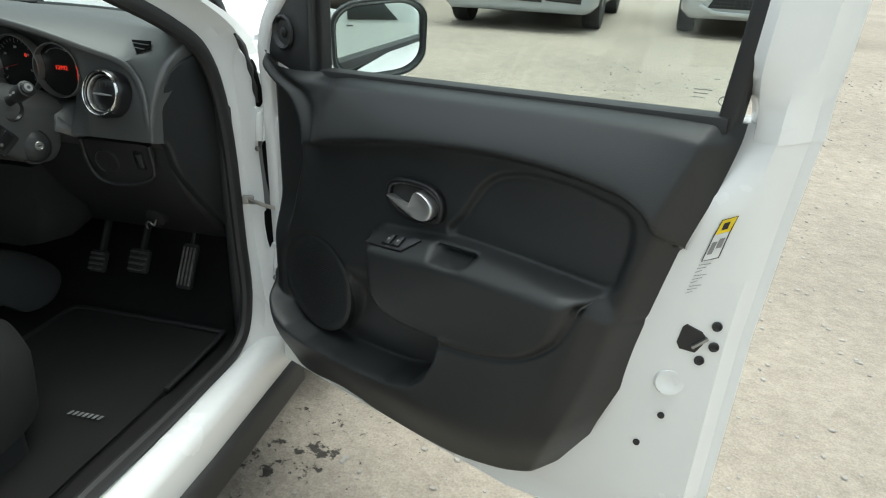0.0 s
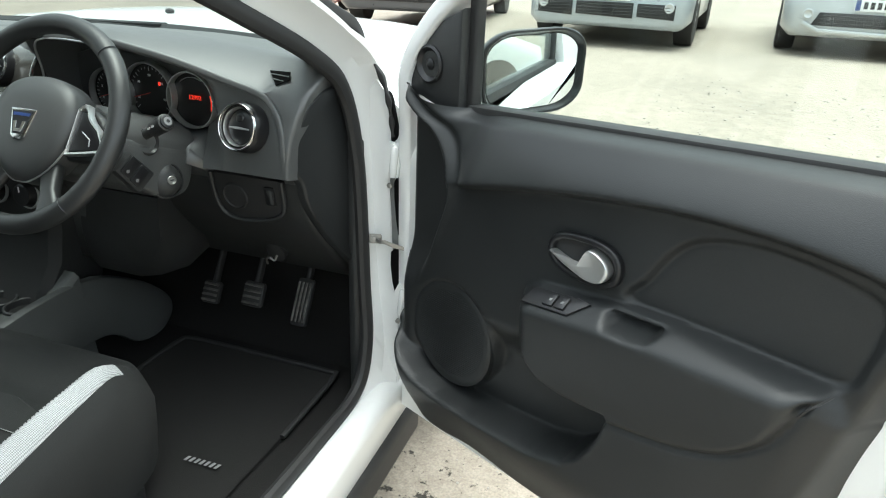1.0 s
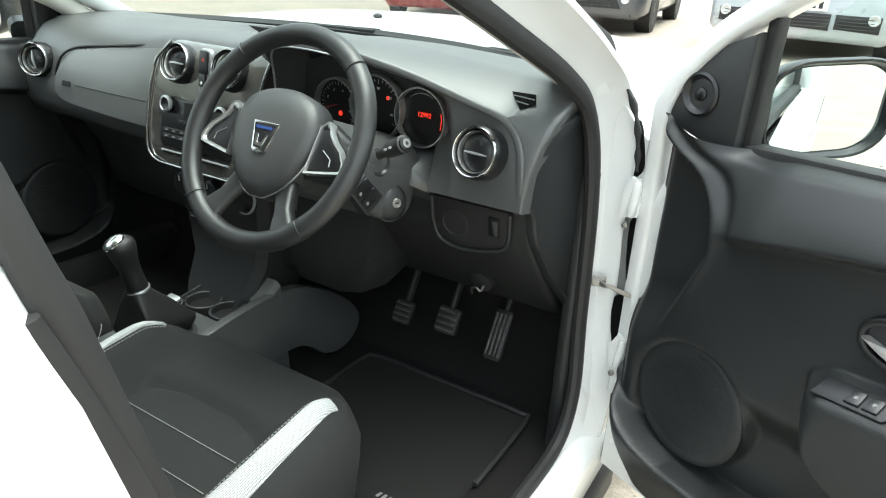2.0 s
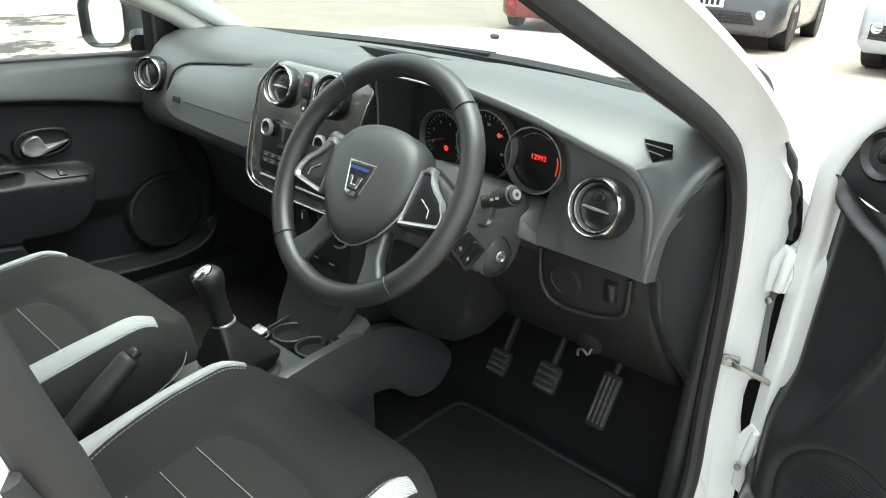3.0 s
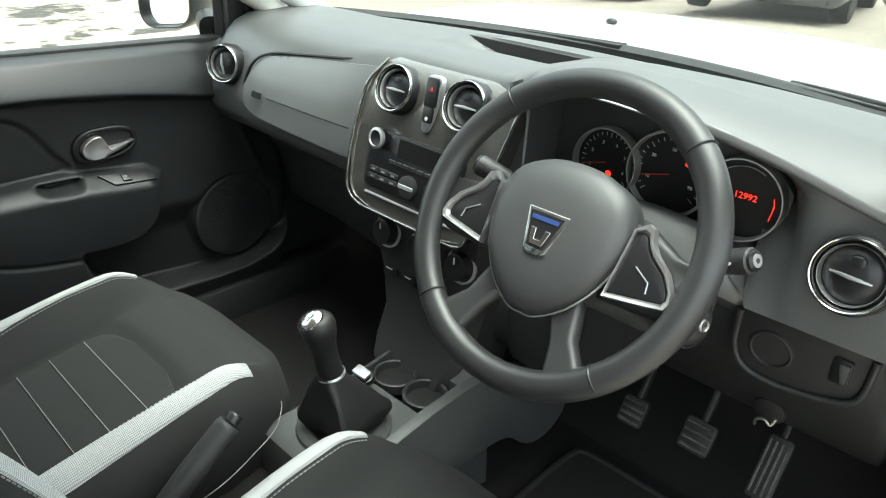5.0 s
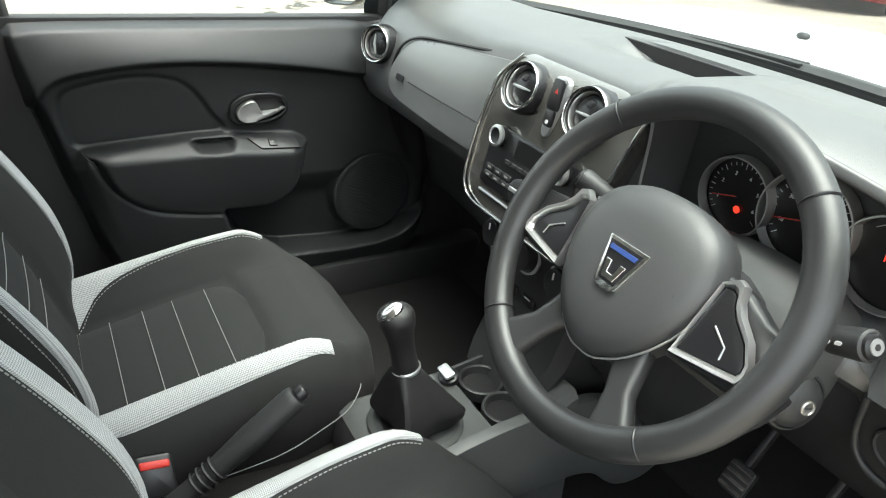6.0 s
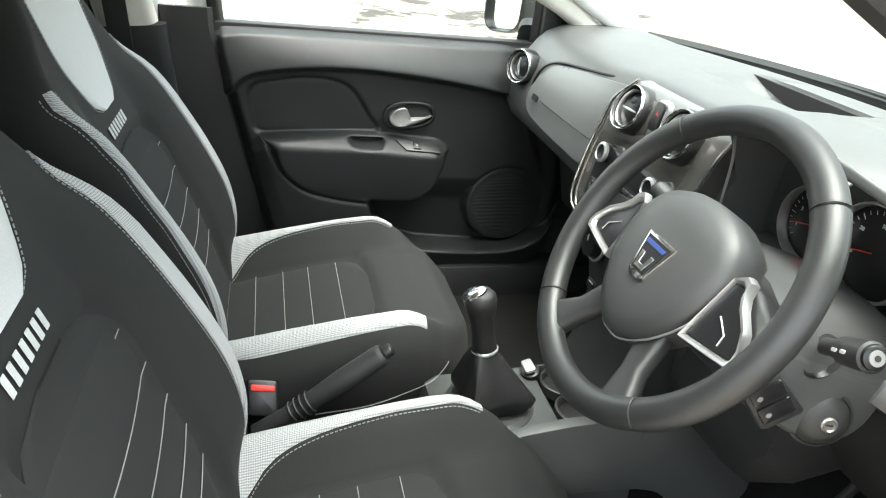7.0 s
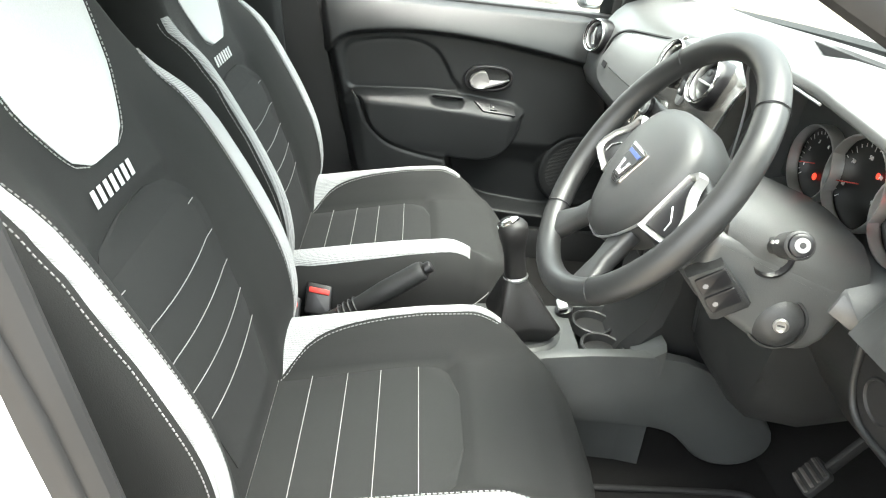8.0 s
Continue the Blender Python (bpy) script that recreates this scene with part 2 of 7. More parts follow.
def lettering(name, text, place, size, mat, parent, depth=0.0006, align="CENTER", label=""):
    """Words in the built-in font as a mesh, on a plane given by place()."""
    cu = bpy.data.curves.new(name, "FONT")
    cu.body, cu.size, cu.align_x, cu.align_y, cu.extrude = text, size, align, "CENTER", depth
    cu.resolution_u = 3
    tmp = new(name, cu)
    me = bpy.data.meshes.new_from_object(tmp.evaluated_get(bpy.context.evaluated_depsgraph_get()))
    bpy.data.objects.remove(tmp)
    bm = bmesh.new()
    bm.from_mesh(me)
    bpy.data.meshes.remove(me)
    for v in bm.verts:
        v.co = place(v.co.x, v.co.y, v.co.z)
    return part(name, bm, mat, parent, label)


def clamp01(t):
    return max(0.0, min(1.0, t))


def ss(t, a, b):
    t = clamp01((t - a) / (b - a))
    return t * t * (3 - 2 * t)


def curve(t, pairs):
    """Smooth interpolation in a table of (t, value)."""
    for i in range(len(pairs) - 1):
        (a, va), (b, vb) = pairs[i], pairs[i + 1]
        if t <= b or i == len(pairs) - 2:
            k = clamp01((t - a) / (b - a))
            ma = (vb - va) if i == 0 else (vb - pairs[i - 1][1]) / (b - pairs[i - 1][0]) * (b - a)
            mb = (vb - va) if i == len(pairs) - 2 else (pairs[i + 2][1] - va) / (pairs[i + 2][0] - a) * (b - a)
            return (2 * k ** 3 - 3 * k * k + 1) * va + (k ** 3 - 2 * k * k + k) * ma + (3 * k * k - 2 * k ** 3) * vb + (k ** 3 - k * k) * mb
    return pairs[-1][1]


def lerp(t, pairs):
    """Straight interpolation in a table of (t, value)."""
    if t <= pairs[0][0]:
        return pairs[0][1]
    for (a, va), (b, vb) in zip(pairs, pairs[1:]):
        if t <= b:
            return va + (vb - va) * (t - a) / (b - a)
    return pairs[-1][1]


def word_bars(name, count, step, height, place, mat, parent, depth=0.0012):
    """A row of small slanted bars in the size of a word that is not spelled out."""
    for k in range(count):
        a = (k - (count - 1) / 2) * step
        w = step * 0.40
        part(name, slab([(a - w, -height / 2), (a + w * 0.3, -height / 2), (a + w, height / 2), (a - w * 0.3, height / 2)], place, depth, depth * 0.3, 1), mat, parent)


def dashes(place, pts, mat, parent, dash=0.0042, gap=0.0026, wide=0.0006):
    """A dashed seam along a line of (a, b) pairs on a surface."""
    line = [Vector(place(a, b)) for a, b in pts]
    bm = bmesh.new()
    run, start, on = 0.0, line[0], True
    for p, q in zip(line, line[1:]):
        d = (q - p).length
        pos = 0.0
        while d > 1e-6:
            need = (dash if on else gap) - run
            if pos + need > d:
                run += d - pos
                break
            pos += need
            here = p + (q - p) * (pos / d)
            if on and (here - start).length > 1e-4:
                sweep([start, here], [(-wide, -wide), (wide, -wide), (wide, wide), (-wide, wide)], (0, 0.3, 1), bm=bm)
            start, run, on = here, 0.0, not on
    return part("seam", bm, mat, parent)


# ---- ground ----
def ground_z(x, y):
    return 0.45 * ss(y, 3.2, 8.5) * (0.4 + 0.6 * ss(x, -6.0, -1.5))


STAINS = (((0.84, 2.25, 0.0), 0.46, 19.0, 0.592), ((1.01, 2.14, 0.0), 0.30, 19.0, 0.575), ((0.95, 2.35, 0.0), 0.7, 50.0, 0.745), ((-9.0, 4.6, -0.2), 5.0, 1.3, 0.63))


def ground_material():
    m = material("sandy_gravel_concrete", (0.285, 0.248, 0.200), 0.9, grain=0.40, grain_size=150, blotch=0.16, blotch_size=0.9, bump=0.0)
    n, l = m.node_tree.nodes, m.node_tree.links
    b = n["Principled BSDF"]
    co = n["Texture Coordinate"]
    stones = n.new("ShaderNodeTexVoronoi")
    stones.inputs["Scale"].default_value = 38
    l.new(co.outputs["Object"], stones.inputs["Vector"])
    mid = n.new("ShaderNodeTexNoise")
    mid.inputs["Scale"].default_value = 14
    mid.inputs["Detail"].default_value = 9
    mid.inputs["Roughness"].default_value = 0.7
    l.new(co.outputs["Object"], mid.inputs["Vector"])
    old = b.inputs["Base Color"].links[0].from_socket
    mr = n.new("ShaderNodeMapRange")
    mr.inputs["From Min"].default_value, mr.inputs["From Max"].default_value = 0.35, 0.65
    mr.inputs["To Min"].default_value, mr.inputs["To Max"].default_value = 0.84, 1.12
    l.new(mid.outputs["Fac"], mr.inputs["Value"])
    sc = n.new("ShaderNodeVectorMath")
    sc.operation = "SCALE"
    l.new(old, sc.inputs[0])
    l.new(mr.outputs[0], sc.inputs["Scale"])
    # dark oily drips beside the sill, and damp patches farther out on the far side
    last = sc.outputs[0]
    for spot, wide, size, cut in STAINS:
        off = n.new("ShaderNodeVectorMath")
        off.operation = "DISTANCE"
        off.inputs[1].default_value = spot
        l.new(co.outputs["Object"], off.inputs[0])
        near = n.new("ShaderNodeMapRange")
        near.inputs["From Min"].default_value, near.inputs["From Max"].default_value = wide * 0.4, wide
        near.inputs["To Min"].default_value, near.inputs["To Max"].default_value = 0.12, -0.25
        l.new(off.outputs["Value"], near.inputs["Value"])
        drip = n.new("ShaderNodeTexNoise")
        drip.inputs["Scale"].default_value = size
        drip.inputs["Detail"].default_value = 8
        drip.inputs["Roughness"].default_value = 0.62
        l.new(co.outputs["Object"], drip.inputs["Vector"])
        both = n.new("ShaderNodeMath")
        l.new(drip.outputs["Fac"], both.inputs[0])
        l.new(near.outputs[0], both.inputs[1])
        edge = n.new("ShaderNodeMapRange")
        edge.inputs["From Min"].default_value, edge.inputs["From Max"].default_value = cut, cut + 0.05
        edge.inputs["To Min"].default_value, edge.inputs["To Max"].default_value = 1.0, 0.14
        l.new(both.outputs[0], edge.inputs["Value"])
        dim = n.new("ShaderNodeVectorMath")
        dim.operation = "SCALE"
        l.new(last, dim.inputs[0])
        l.new(edge.outputs[0], dim.inputs["Scale"])
        last = dim.outputs[0]
    l.new(last, b.inputs["Base Color"])
    bp = n.new("ShaderNodeBump")
    bp.inputs["Strength"].default_value = 0.5
    bp.inputs["Distance"].default_value = 0.01
    add = n.new("ShaderNodeMath")
    add.operation = "MULTIPLY_ADD"
    add.inputs[1].default_value = 0.6
    l.new(mid.outputs["Fac"], add.inputs[0])
    l.new(stones.outputs["Distance"], add.inputs[2])
    l.new(add.outputs[0], bp.inputs["Height"])
    l.new(bp.outputs[0], b.inputs["Normal"])
    return m


def build_ground():
    near = [-4 + 0.25 * i for i in range(65)]
    xs = [-600, -250, -100, -50, -30, -20, -14, -10, -8, -6, -5] + near + [13, 14, 16, 20, 30, 50, 100, 250, 600]
    ys = [-600, -250, -100, -50, -30, -15, -8] + near + [13, 14, 16, 20, 30, 50, 100, 250, 600]
    bm = loft([[Vector((x, y, ground_z(x, y))) for x in xs] for y in ys], closed=False)
    g = part("ground", bm, ground_material(), None)
    tagged(g, "sandy gravel yard with pebbles and damp stains", "ground", kind="structure")


build_ground()


def build_pebbles():
    """Loose stones on the yard."""
    rng = random.Random(5)
    bm = bmesh.new()
    for _ in range(3600):
        x, y = rng.uniform(0.9, 4.2), rng.uniform(0.8, 7.5)
        r = rng.choice((0.002, 0.003, 0.003, 0.004, 0.005, 0.008))
        ball((x, y, ground_z(x, y) + r * 0.3), r, (rng.uniform(0.7, 1.7), rng.uniform(0.7, 1.5), 0.55), 6, 4, bm)
    p = part("pebbles", bm, material("grey_pebbles", (0.30, 0.28, 0.25), 0.85, grain=0.4, grain_size=20), None)
    tagged(p, "small grey and brown pebbles scattered over the yard", "pebbles", kind="stuff")


build_pebbles()


# ---- car shell: the white body round the open driver's door ----
car_body = thing("car_body", (0.0, 1.5, 0.0), "white hatchback body with an open door and black seals", "car body", kind="structure")
SEAL = [(0.60, 1.42, 1.47), (0.665, 1.70, 1.305), (0.715, 1.90, 1.205), (0.742, 2.08, 1.12), (0.752, 2.175, 1.045), (0.765, 2.205, 0.90), (0.778, 2.20, 0.65), (0.79, 2.185, 0.50), (0.789, 2.13, 0.405), (0.786, 1.95, 0.39),
        (0.785, 1.70, 0.395), (0.782, 1.47, 0.405), (0.760, 1.415, 0.46), (0.7385, 1.373, 0.65), (0.733, 1.329, 0.85), (0.729, 1.295, 1.0), (0.726, 1.273, 1.10), (0.7165, 1.2555, 1.20), (0.715, 1.2440, 1.25), (0.711, 1.2320, 1.31), (0.69, 1.205, 1.37), (0.60, 1.18, 1.49)]

def post_x(z):
    return lerp(z, [(0.40, 0.77), (0.65, 0.7385), (0.85, 0.733), (1.0, 0.729), (1.1, 0.722), (1.2, 0.695), (1.31, 0.655), (1.37, 0.63), (1.48, 0.58)])


def post_y(z):
    return lerp(z, [(0.40, 1.44), (0.46, 1.415), (0.65, 1.373), (0.85, 1.329), (1.0, 1.295), (1.1, 1.265), (1.2, 1.20), (1.31, 1.16), (1.37, 1.14), (1.48, 1.10)])


def opening_frame():
    line = smooth_path(SEAL, 10)
    part("door_seal", sweep(line, lambda t: circle(lerp(t, [(0.74, 0.017), (0.81, 0.008)]), 10, 0.8), (1, 0, 0)), RUBBER, car_body, "black rubber door seal")
    rear = [p + Vector((0.010 if p.z < 1.1 else 0.002, -0.018, 0)) for p in line if p.y < 1.40 and 0.45 < p.z < 1.08]
    part("door_seal", sweep(rear, lambda t: rounded(lerp(t, [(0, 0.016), (0.3, 0.036), (0.6, 0.036), (1, 0.012)]), lerp(t, [(0, 0.014), (0.3, 0.020), (0.6, 0.020), (1, 0.012)]), 0.005, 3), (1, 0, 0)), RUBBER, car_body, "black rubber door seal")
    # painted flange outside the seal, from the seal's line outwards
    mid = Vector((0.74, 1.75, 0.85))
    rings = []
    for p in line:
        if p.y < 1.41 and p.z > 1.10:
            continue
        d = Vector((0, p.y - mid.y, p.z - mid.z))
        d = Vector((0, d.y * 0.55, d.z)).normalized() if p.z < 0.55 else d.normalized()
        w = lerp(p.z, [(0.54, 0.10), (0.56, 0.075), (1.0, 0.075), (1.12, 0.058)])
        tail = lerp(p.z, [(0.95, 0.05), (1.12, 0.010)])
        k = lerp(p.z, [(0.85, 1.0), (1.10, 0.6), (1.30, 0.2)]) if p.y < 1.41 else 1.0
        if p.y < 1.41 and p.z > 0.5:
            p = p + d * 0.022
        rings.append([p + Vector((-0.01, 0, 0)) + d * 0.008, p + Vector((0.0, 0, 0)) + d * 0.006, p + Vector((0.012 * k, 0, 0)) + d * 0.02, p + Vector((0.022 * k, 0, 0)) + d * w * 0.7,
                      p + Vector((0.05 * k, 0, 0)) + d * w, p + Vector((0.05 * k, 0, 0)) + d * (w + tail), p + Vector((-0.01, 0, 0)) + d * (w + tail)])
    part("door_frame", loft(rings), PAINT, car_body, "white painted door frame")


opening_frame()


def shell():
    # front wing beside the bonnet, ahead of the door
    rings = []
    for y in [2.235, 2.30, 2.45, 2.65, 2.85, 3.05, 3.2, 3.35]:
        t = (y - 2.235) / 1.115
        top = 1.06 + 0.02 * t - 0.12 * t * t
        out = 0.86 - 0.05 * t * t * t
        rings.append([Vector((x, y, z)) for x, z in [(0.778, top + 0.005), (0.79, top + 0.003), (0.81, top - 0.02), (out - 0.01, top - 0.06), (out, top - 0.16), (out, 0.55), (out - 0.02, 0.35), (0.79, 0.32), (0.778, 0.5)]])
    part("front_wing", loft(rings), PAINT, car_body)
    # bonnet
    rings = []
    for x in [-0.68, -0.6, -0.4, -0.2, 0.0, 0.2, 0.4, 0.6, 0.68]:
        c = 1 - (x / 0.72) ** 2
        rings.append([Vector((x, y, z)) for y, z in [(2.62 - 0.2 * (1 - c), 1.045 + 0.02 * c), (2.72, 1.065 + 0.035 * c), (3.0, 1.065 + 0.04 * c), (3.2, 1.05 + 0.04 * c), (3.4, 0.98 + 0.04 * c), (3.5, 0.8), (3.45, 0.6), (2.6, 0.6)]])
    part("bonnet", loft(rings), PAINT, car_body)
    for x in (-0.135, 0.305):
        part("washer_nozzle", ball((x, 2.76, 1.105 - 0.02 * (x > 0)), 0.012, (1.3, 1, 0.7), 10, 6), SMOOTH_BLACK, car_body)
    # black cowl under the wipers
    rings = []
    for x in [-0.70 + 0.1 * i for i in range(15)]:
        c = 1 - (x / 0.72) ** 2
        y0 = 2.36 + 0.19 * c
        rings.append([Vector((x, y, z)) for y, z in [(y0 - 0.016, 1.076 + 0.008 * c), (y0 + 0.0, 1.086 + 0.008 * c), (y0 + 0.03, 1.080 + 0.010 * c), (y0 + 0.055, 1.055 + 0.01 * c), (y0 + 0.09, 1.03 + 0.02 * c), (y0 + 0.09, 0.9), (y0 - 0.016, 0.9)]])
    part("cowl_panel", loft(rings), BLACK_TRIM, car_body)
    # sill, clad in black below
    part("sill_cladding", sweep([(0.835, 2.30, 0.25), (0.84, 1.9, 0.245), (0.84, 1.2, 0.25)], rounded(0.07, 0.09, 0.02), (0, 0, 1)), RUBBER, car_body, "black plastic sill cladding")
    part("sill", sweep([(0.815, 2.28, 0.325), (0.82, 1.9, 0.32), (0.82, 1.2, 0.325)], rounded(0.075, 0.13, 0.03), (0, 0, 1)), PAINT, car_body)
    # middle post between front and rear doors
    rings = []
    for z in [0.35, 0.5, 0.65, 0.85, 1.0, 1.1, 1.2, 1.25, 1.31, 1.37, 1.46]:
        sx, sy = post_x(z), post_y(z)
        out = lerp(z, [(0.35, 0.83), (0.65, 0.80), (0.85, 0.775), (1.0, 0.755), (1.14, 0.72), (1.25, 0.69), (1.36, 0.655), (1.46, 0.62)])
        rings.append([Vector((x, y, z)) for x, y in [(sx - 0.05, sy - 0.02), (sx, sy - 0.004), (sx + 0.02, sy - 0.02), (out, sy - 0.05), (out + 0.01, sy - 0.16), (sx - 0.05, sy - 0.16)]])
    part("middle_post", loft(rings), PAINT, car_body)
    rings = []
    for z in [0.45, 0.65, 0.85, 1.0, 1.1, 1.2, 1.25, 1.31, 1.37, 1.46]:
        sx, sy = post_x(z), post_y(z)
        rings.append([Vector((x, y, z)) for x, y in [(sx - 0.008, sy - 0.022), (sx - 0.012, sy - 0.026), (sx - 0.016, sy - 0.05), (sx - 0.018, sy - 0.10), (sx - 0.018, sy - 0.17), (sx + 0.005, sy - 0.10)]])
    part("post_trim", loft(rings), RUBBER, car_body, "dark grey plastic post trim")
    # windscreen pillars, lined in beige
    for sgn in (1, -1):
        line = smooth_path([(sgn * 0.57, 1.50, 1.46), (sgn * 0.64, 1.75, 1.31), (sgn * 0.69, 2.0, 1.19), (sgn * 0.712, 2.15, 1.12), (sgn * 0.712, 2.23, 1.06)], 6)
        part("pillar_trim", sweep(line, rounded(0.05, 0.055, 0.02, 4), (sgn, 0, 0)), HEADLINER, car_body, "beige windscreen pillar trim")
        line = smooth_path([(sgn * 0.58, 1.55, 1.49), (sgn * 0.642, 1.80, 1.35), (sgn * 0.678, 2.05, 1.225), (sgn * 0.702, 2.25, 1.12), (sgn * 0.725, 2.38, 1.05)], 6)
        part("windscreen_pillar", sweep(line, rounded(0.055, 0.05, 0.02, 4), (sgn, 0, 0)), PAINT, car_body)
    # black strip between windscreen and pillar
    line = smooth_path([(0.62, 1.60, 1.43), (0.687, 1.928, 1.287), (0.714, 2.08, 1.226), (0.730, 2.18, 1.184), (0.742, 2.236, 1.155), (0.768, 2.244, 1.10), (0.800, 2.246, 1.03)], 6)
    part("screen_strip", sweep(line, lambda t: rounded(0.022 - 0.012 * ss(t, 0.6, 0.9), 0.028 - 0.014 * ss(t, 0.6, 0.9), 0.004, 3), (1, 0, 0)), RUBBER, car_body, "black windscreen edge strip")
    # windscreen
    rings = []
    for t in [i / 8 for i in range(9)]:
        ring = []
        for x in [i / 10 for i in range(-10, 11)]:
            c = 1 - x * x
            half = 0.70 - 0.12 * t
            ring.append(Vector((x * half, (2.36 + 0.18 * c) * (1 - t) + (1.52 + 0.10 * c) * t, 1.075 + 0.395 * t + 0.02 * c * t)))
        rings.append(ring)
    w = part("windscreen", loft(rings, closed=False), SCREEN_PANE, car_body)
    w.visible_shadow = False
    # roof, lined below
    rings = []
    for y in [1.58, 1.50, 1.2, 0.8, 0.3, -0.2, -0.45]:
        rings.append([Vector((x, y + (0.06 if abs(x) < 0.4 else 0), 1.50 + 0.03 * (1 - (x / 0.62) ** 2) - (0.03 if y > 1.55 else 0))) for x in [-0.62, -0.5, -0.25, 0, 0.25, 0.5, 0.62]] + [Vector((0.60, y, 1.45)), Vector((0, y, 1.475)), Vector((-0.60, y, 1.45))])
    part("roof", loft(rings), PAINT, car_body)
    rings = [[Vector((x, y, 1.435 + 0.02 * (1 - (x / 0.6) ** 2))) for x in [-0.6, -0.3, 0, 0.3, 0.6]] + [Vector((0.6, y, 1.448)), Vector((-0.6, y, 1.448))] for y in [1.52, 0.5, -0.4]]
    part("headlining", loft(rings), HEADLINER, car_body)
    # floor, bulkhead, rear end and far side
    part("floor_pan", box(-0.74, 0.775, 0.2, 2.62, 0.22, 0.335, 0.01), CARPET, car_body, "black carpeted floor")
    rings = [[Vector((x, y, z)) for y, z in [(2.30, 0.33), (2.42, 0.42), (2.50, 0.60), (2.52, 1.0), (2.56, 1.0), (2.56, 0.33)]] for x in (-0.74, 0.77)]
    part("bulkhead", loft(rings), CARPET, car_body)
    part("kick_panel", box(0.735, 0.772, 2.20, 2.53, 0.33, 0.95, 0.01), BLACK_TRIM, car_body, "dark footwell side trim")
    part("kick_panel", box(-0.775, -0.735, 2.10, 2.53, 0.33, 1.05, 0.01), BLACK_TRIM, car_body, "dark footwell side trim")
    part("sill_trim", box(-0.76, -0.66, 1.12, 2.40, 0.33, 0.43, 0.02), BLACK_TRIM, car_body, "dark inner sill trim")
    part("rear_side", box(0.66, 0.82, -0.6, 1.16, 0.3, 0.98, 0.03), PAINT, car_body)
    part("rear_side", box(-0.82, -0.68, -0.6, 1.10, 0.3, 1.0, 0.03), PAINT, car_body)
    part("tailgate", box(-0.7, 0.7, -0.66, -0.56, 0.4, 1.0, 0.03), PAINT, car_body)
    part("parcel_shelf", box(-0.66, 0.66, -0.55, 0.35, 0.84, 0.88, 0.02), BLACK_TRIM, car_body)
    for sgn in (1, -1):
        part("rear_post", sweep([(sgn * 0.70, -0.35, 0.98), (sgn * 0.60, -0.10, 1.45)], rounded(0.06, 0.3, 0.03), (sgn, 0, 0)), PAINT, car_body)
        part("roof_rail", sweep([(sgn * 0.59, 1.50, 1.47), (sgn * 0.61, 0.8, 1.50), (sgn * 0.59, -0.2, 1.46)], rounded(0.06, 0.05, 0.02), (0, 0, 1)), PAINT, car_body)
    # unseen rear side and tailgate panes, added dark to cut light into the cabin
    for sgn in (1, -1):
        part("added_rear_pane", slab([(-0.20, 0.97), (1.10, 0.97), (1.05, 1.46), (-0.02, 1.46)], lambda a, b, h: Vector((sgn * (0.715 - 0.22 * (b - 0.97)) + sgn * h, a, b)), 0.004, 0.001, 1), LIGHT_CUT_PANE, car_body, "unseen dark side pane added to cut light from behind")
    part("added_tailgate_pane", slab([(-0.66, 0.98), (0.66, 0.98), (0.58, 1.46), (-0.58, 1.46)], lambda a, b, h: Vector((a, -0.60 + 0.50 * (b - 0.98) + h, b)), 0.004, 0.001, 1), LIGHT_CUT_PANE, car_body, "unseen dark tailgate pane added to cut light from behind")
    # unseen rear seat, added to absorb light from behind
    part("unseen_rear_bench", box(-0.62, 0.62, 0.18, 0.72, 0.34, 0.56, 0.05), FABRIC, car_body, "unseen black rear bench added to absorb light")
    part("unseen_rear_backrest", loft([[Vector((x, y, z)) for y, z in [(0.36, 0.52), (0.30, 0.75), (0.18, 1.06), (0.10, 1.08), (0.05, 1.04), (0.16, 0.52)]] for x in (-0.62, -0.3, 0.3, 0.62)]), FABRIC, car_body, "unseen black rear backrest added to absorb light")
    # far-side middle post, beige above and dark below
    part("middle_post", sweep([(-0.80, 1.16, 0.35), (-0.785, 1.14, 0.95), (-0.64, 1.06, 1.45)], rounded(0.16, 0.05, 0.02), (1, 0, 0)), PAINT, car_body)
    part("post_trim", sweep([(-0.70, 1.17, 0.38), (-0.705, 1.16, 0.80), (-0.70, 1.14, 1.02)], rounded(0.15, 0.05, 0.02), (1, 0, 0)), DOOR_TRIM, car_body)
    part("post_trim", sweep([(-0.70, 1.14, 1.02), (-0.66, 1.10, 1.22), (-0.58, 1.06, 1.44)], rounded(0.12, 0.045, 0.02), (1, 0, 0)), HEADLINER, car_body, "beige upper post trim")
    part("sill", box(-0.83, -0.70, 1.1, 2.35, 0.26, 0.40, 0.03), PAINT, car_body)


shell()


# ---- doors ----
HINGE = Vector((0.86, 2.26, 0.005))
SWING = radians(62)
ALONG = Vector((math.sin(SWING), -math.cos(SWING), 0.065))
INTO = Vector((-math.cos(SWING), -math.sin(SWING), 0))


def on_open_door(s, n, z):
    return HINGE + ALONG * s + INTO * n + Vector((0, 0, z))


def on_shut_door(s, n, z):
    return Vector((-0.775 + n, 2.26 - s, z))


def left_edge(z):
    return curve(z, [(0.33, 0.11), (0.38, 0.07), (0.45, 0.048), (0.6, 0.036), (1.07, 0.034)])


def right_edge(z):
    return curve(z, [(0.33, 0.70), (0.36, 0.745), (0.40, 0.789), (0.45, 0.815), (0.51, 0.840), (0.626, 0.880), (0.76, 0.911), (0.851, 0.933), (0.948, 0.957), (1.0, 0.969), (1.03, 0.972)])


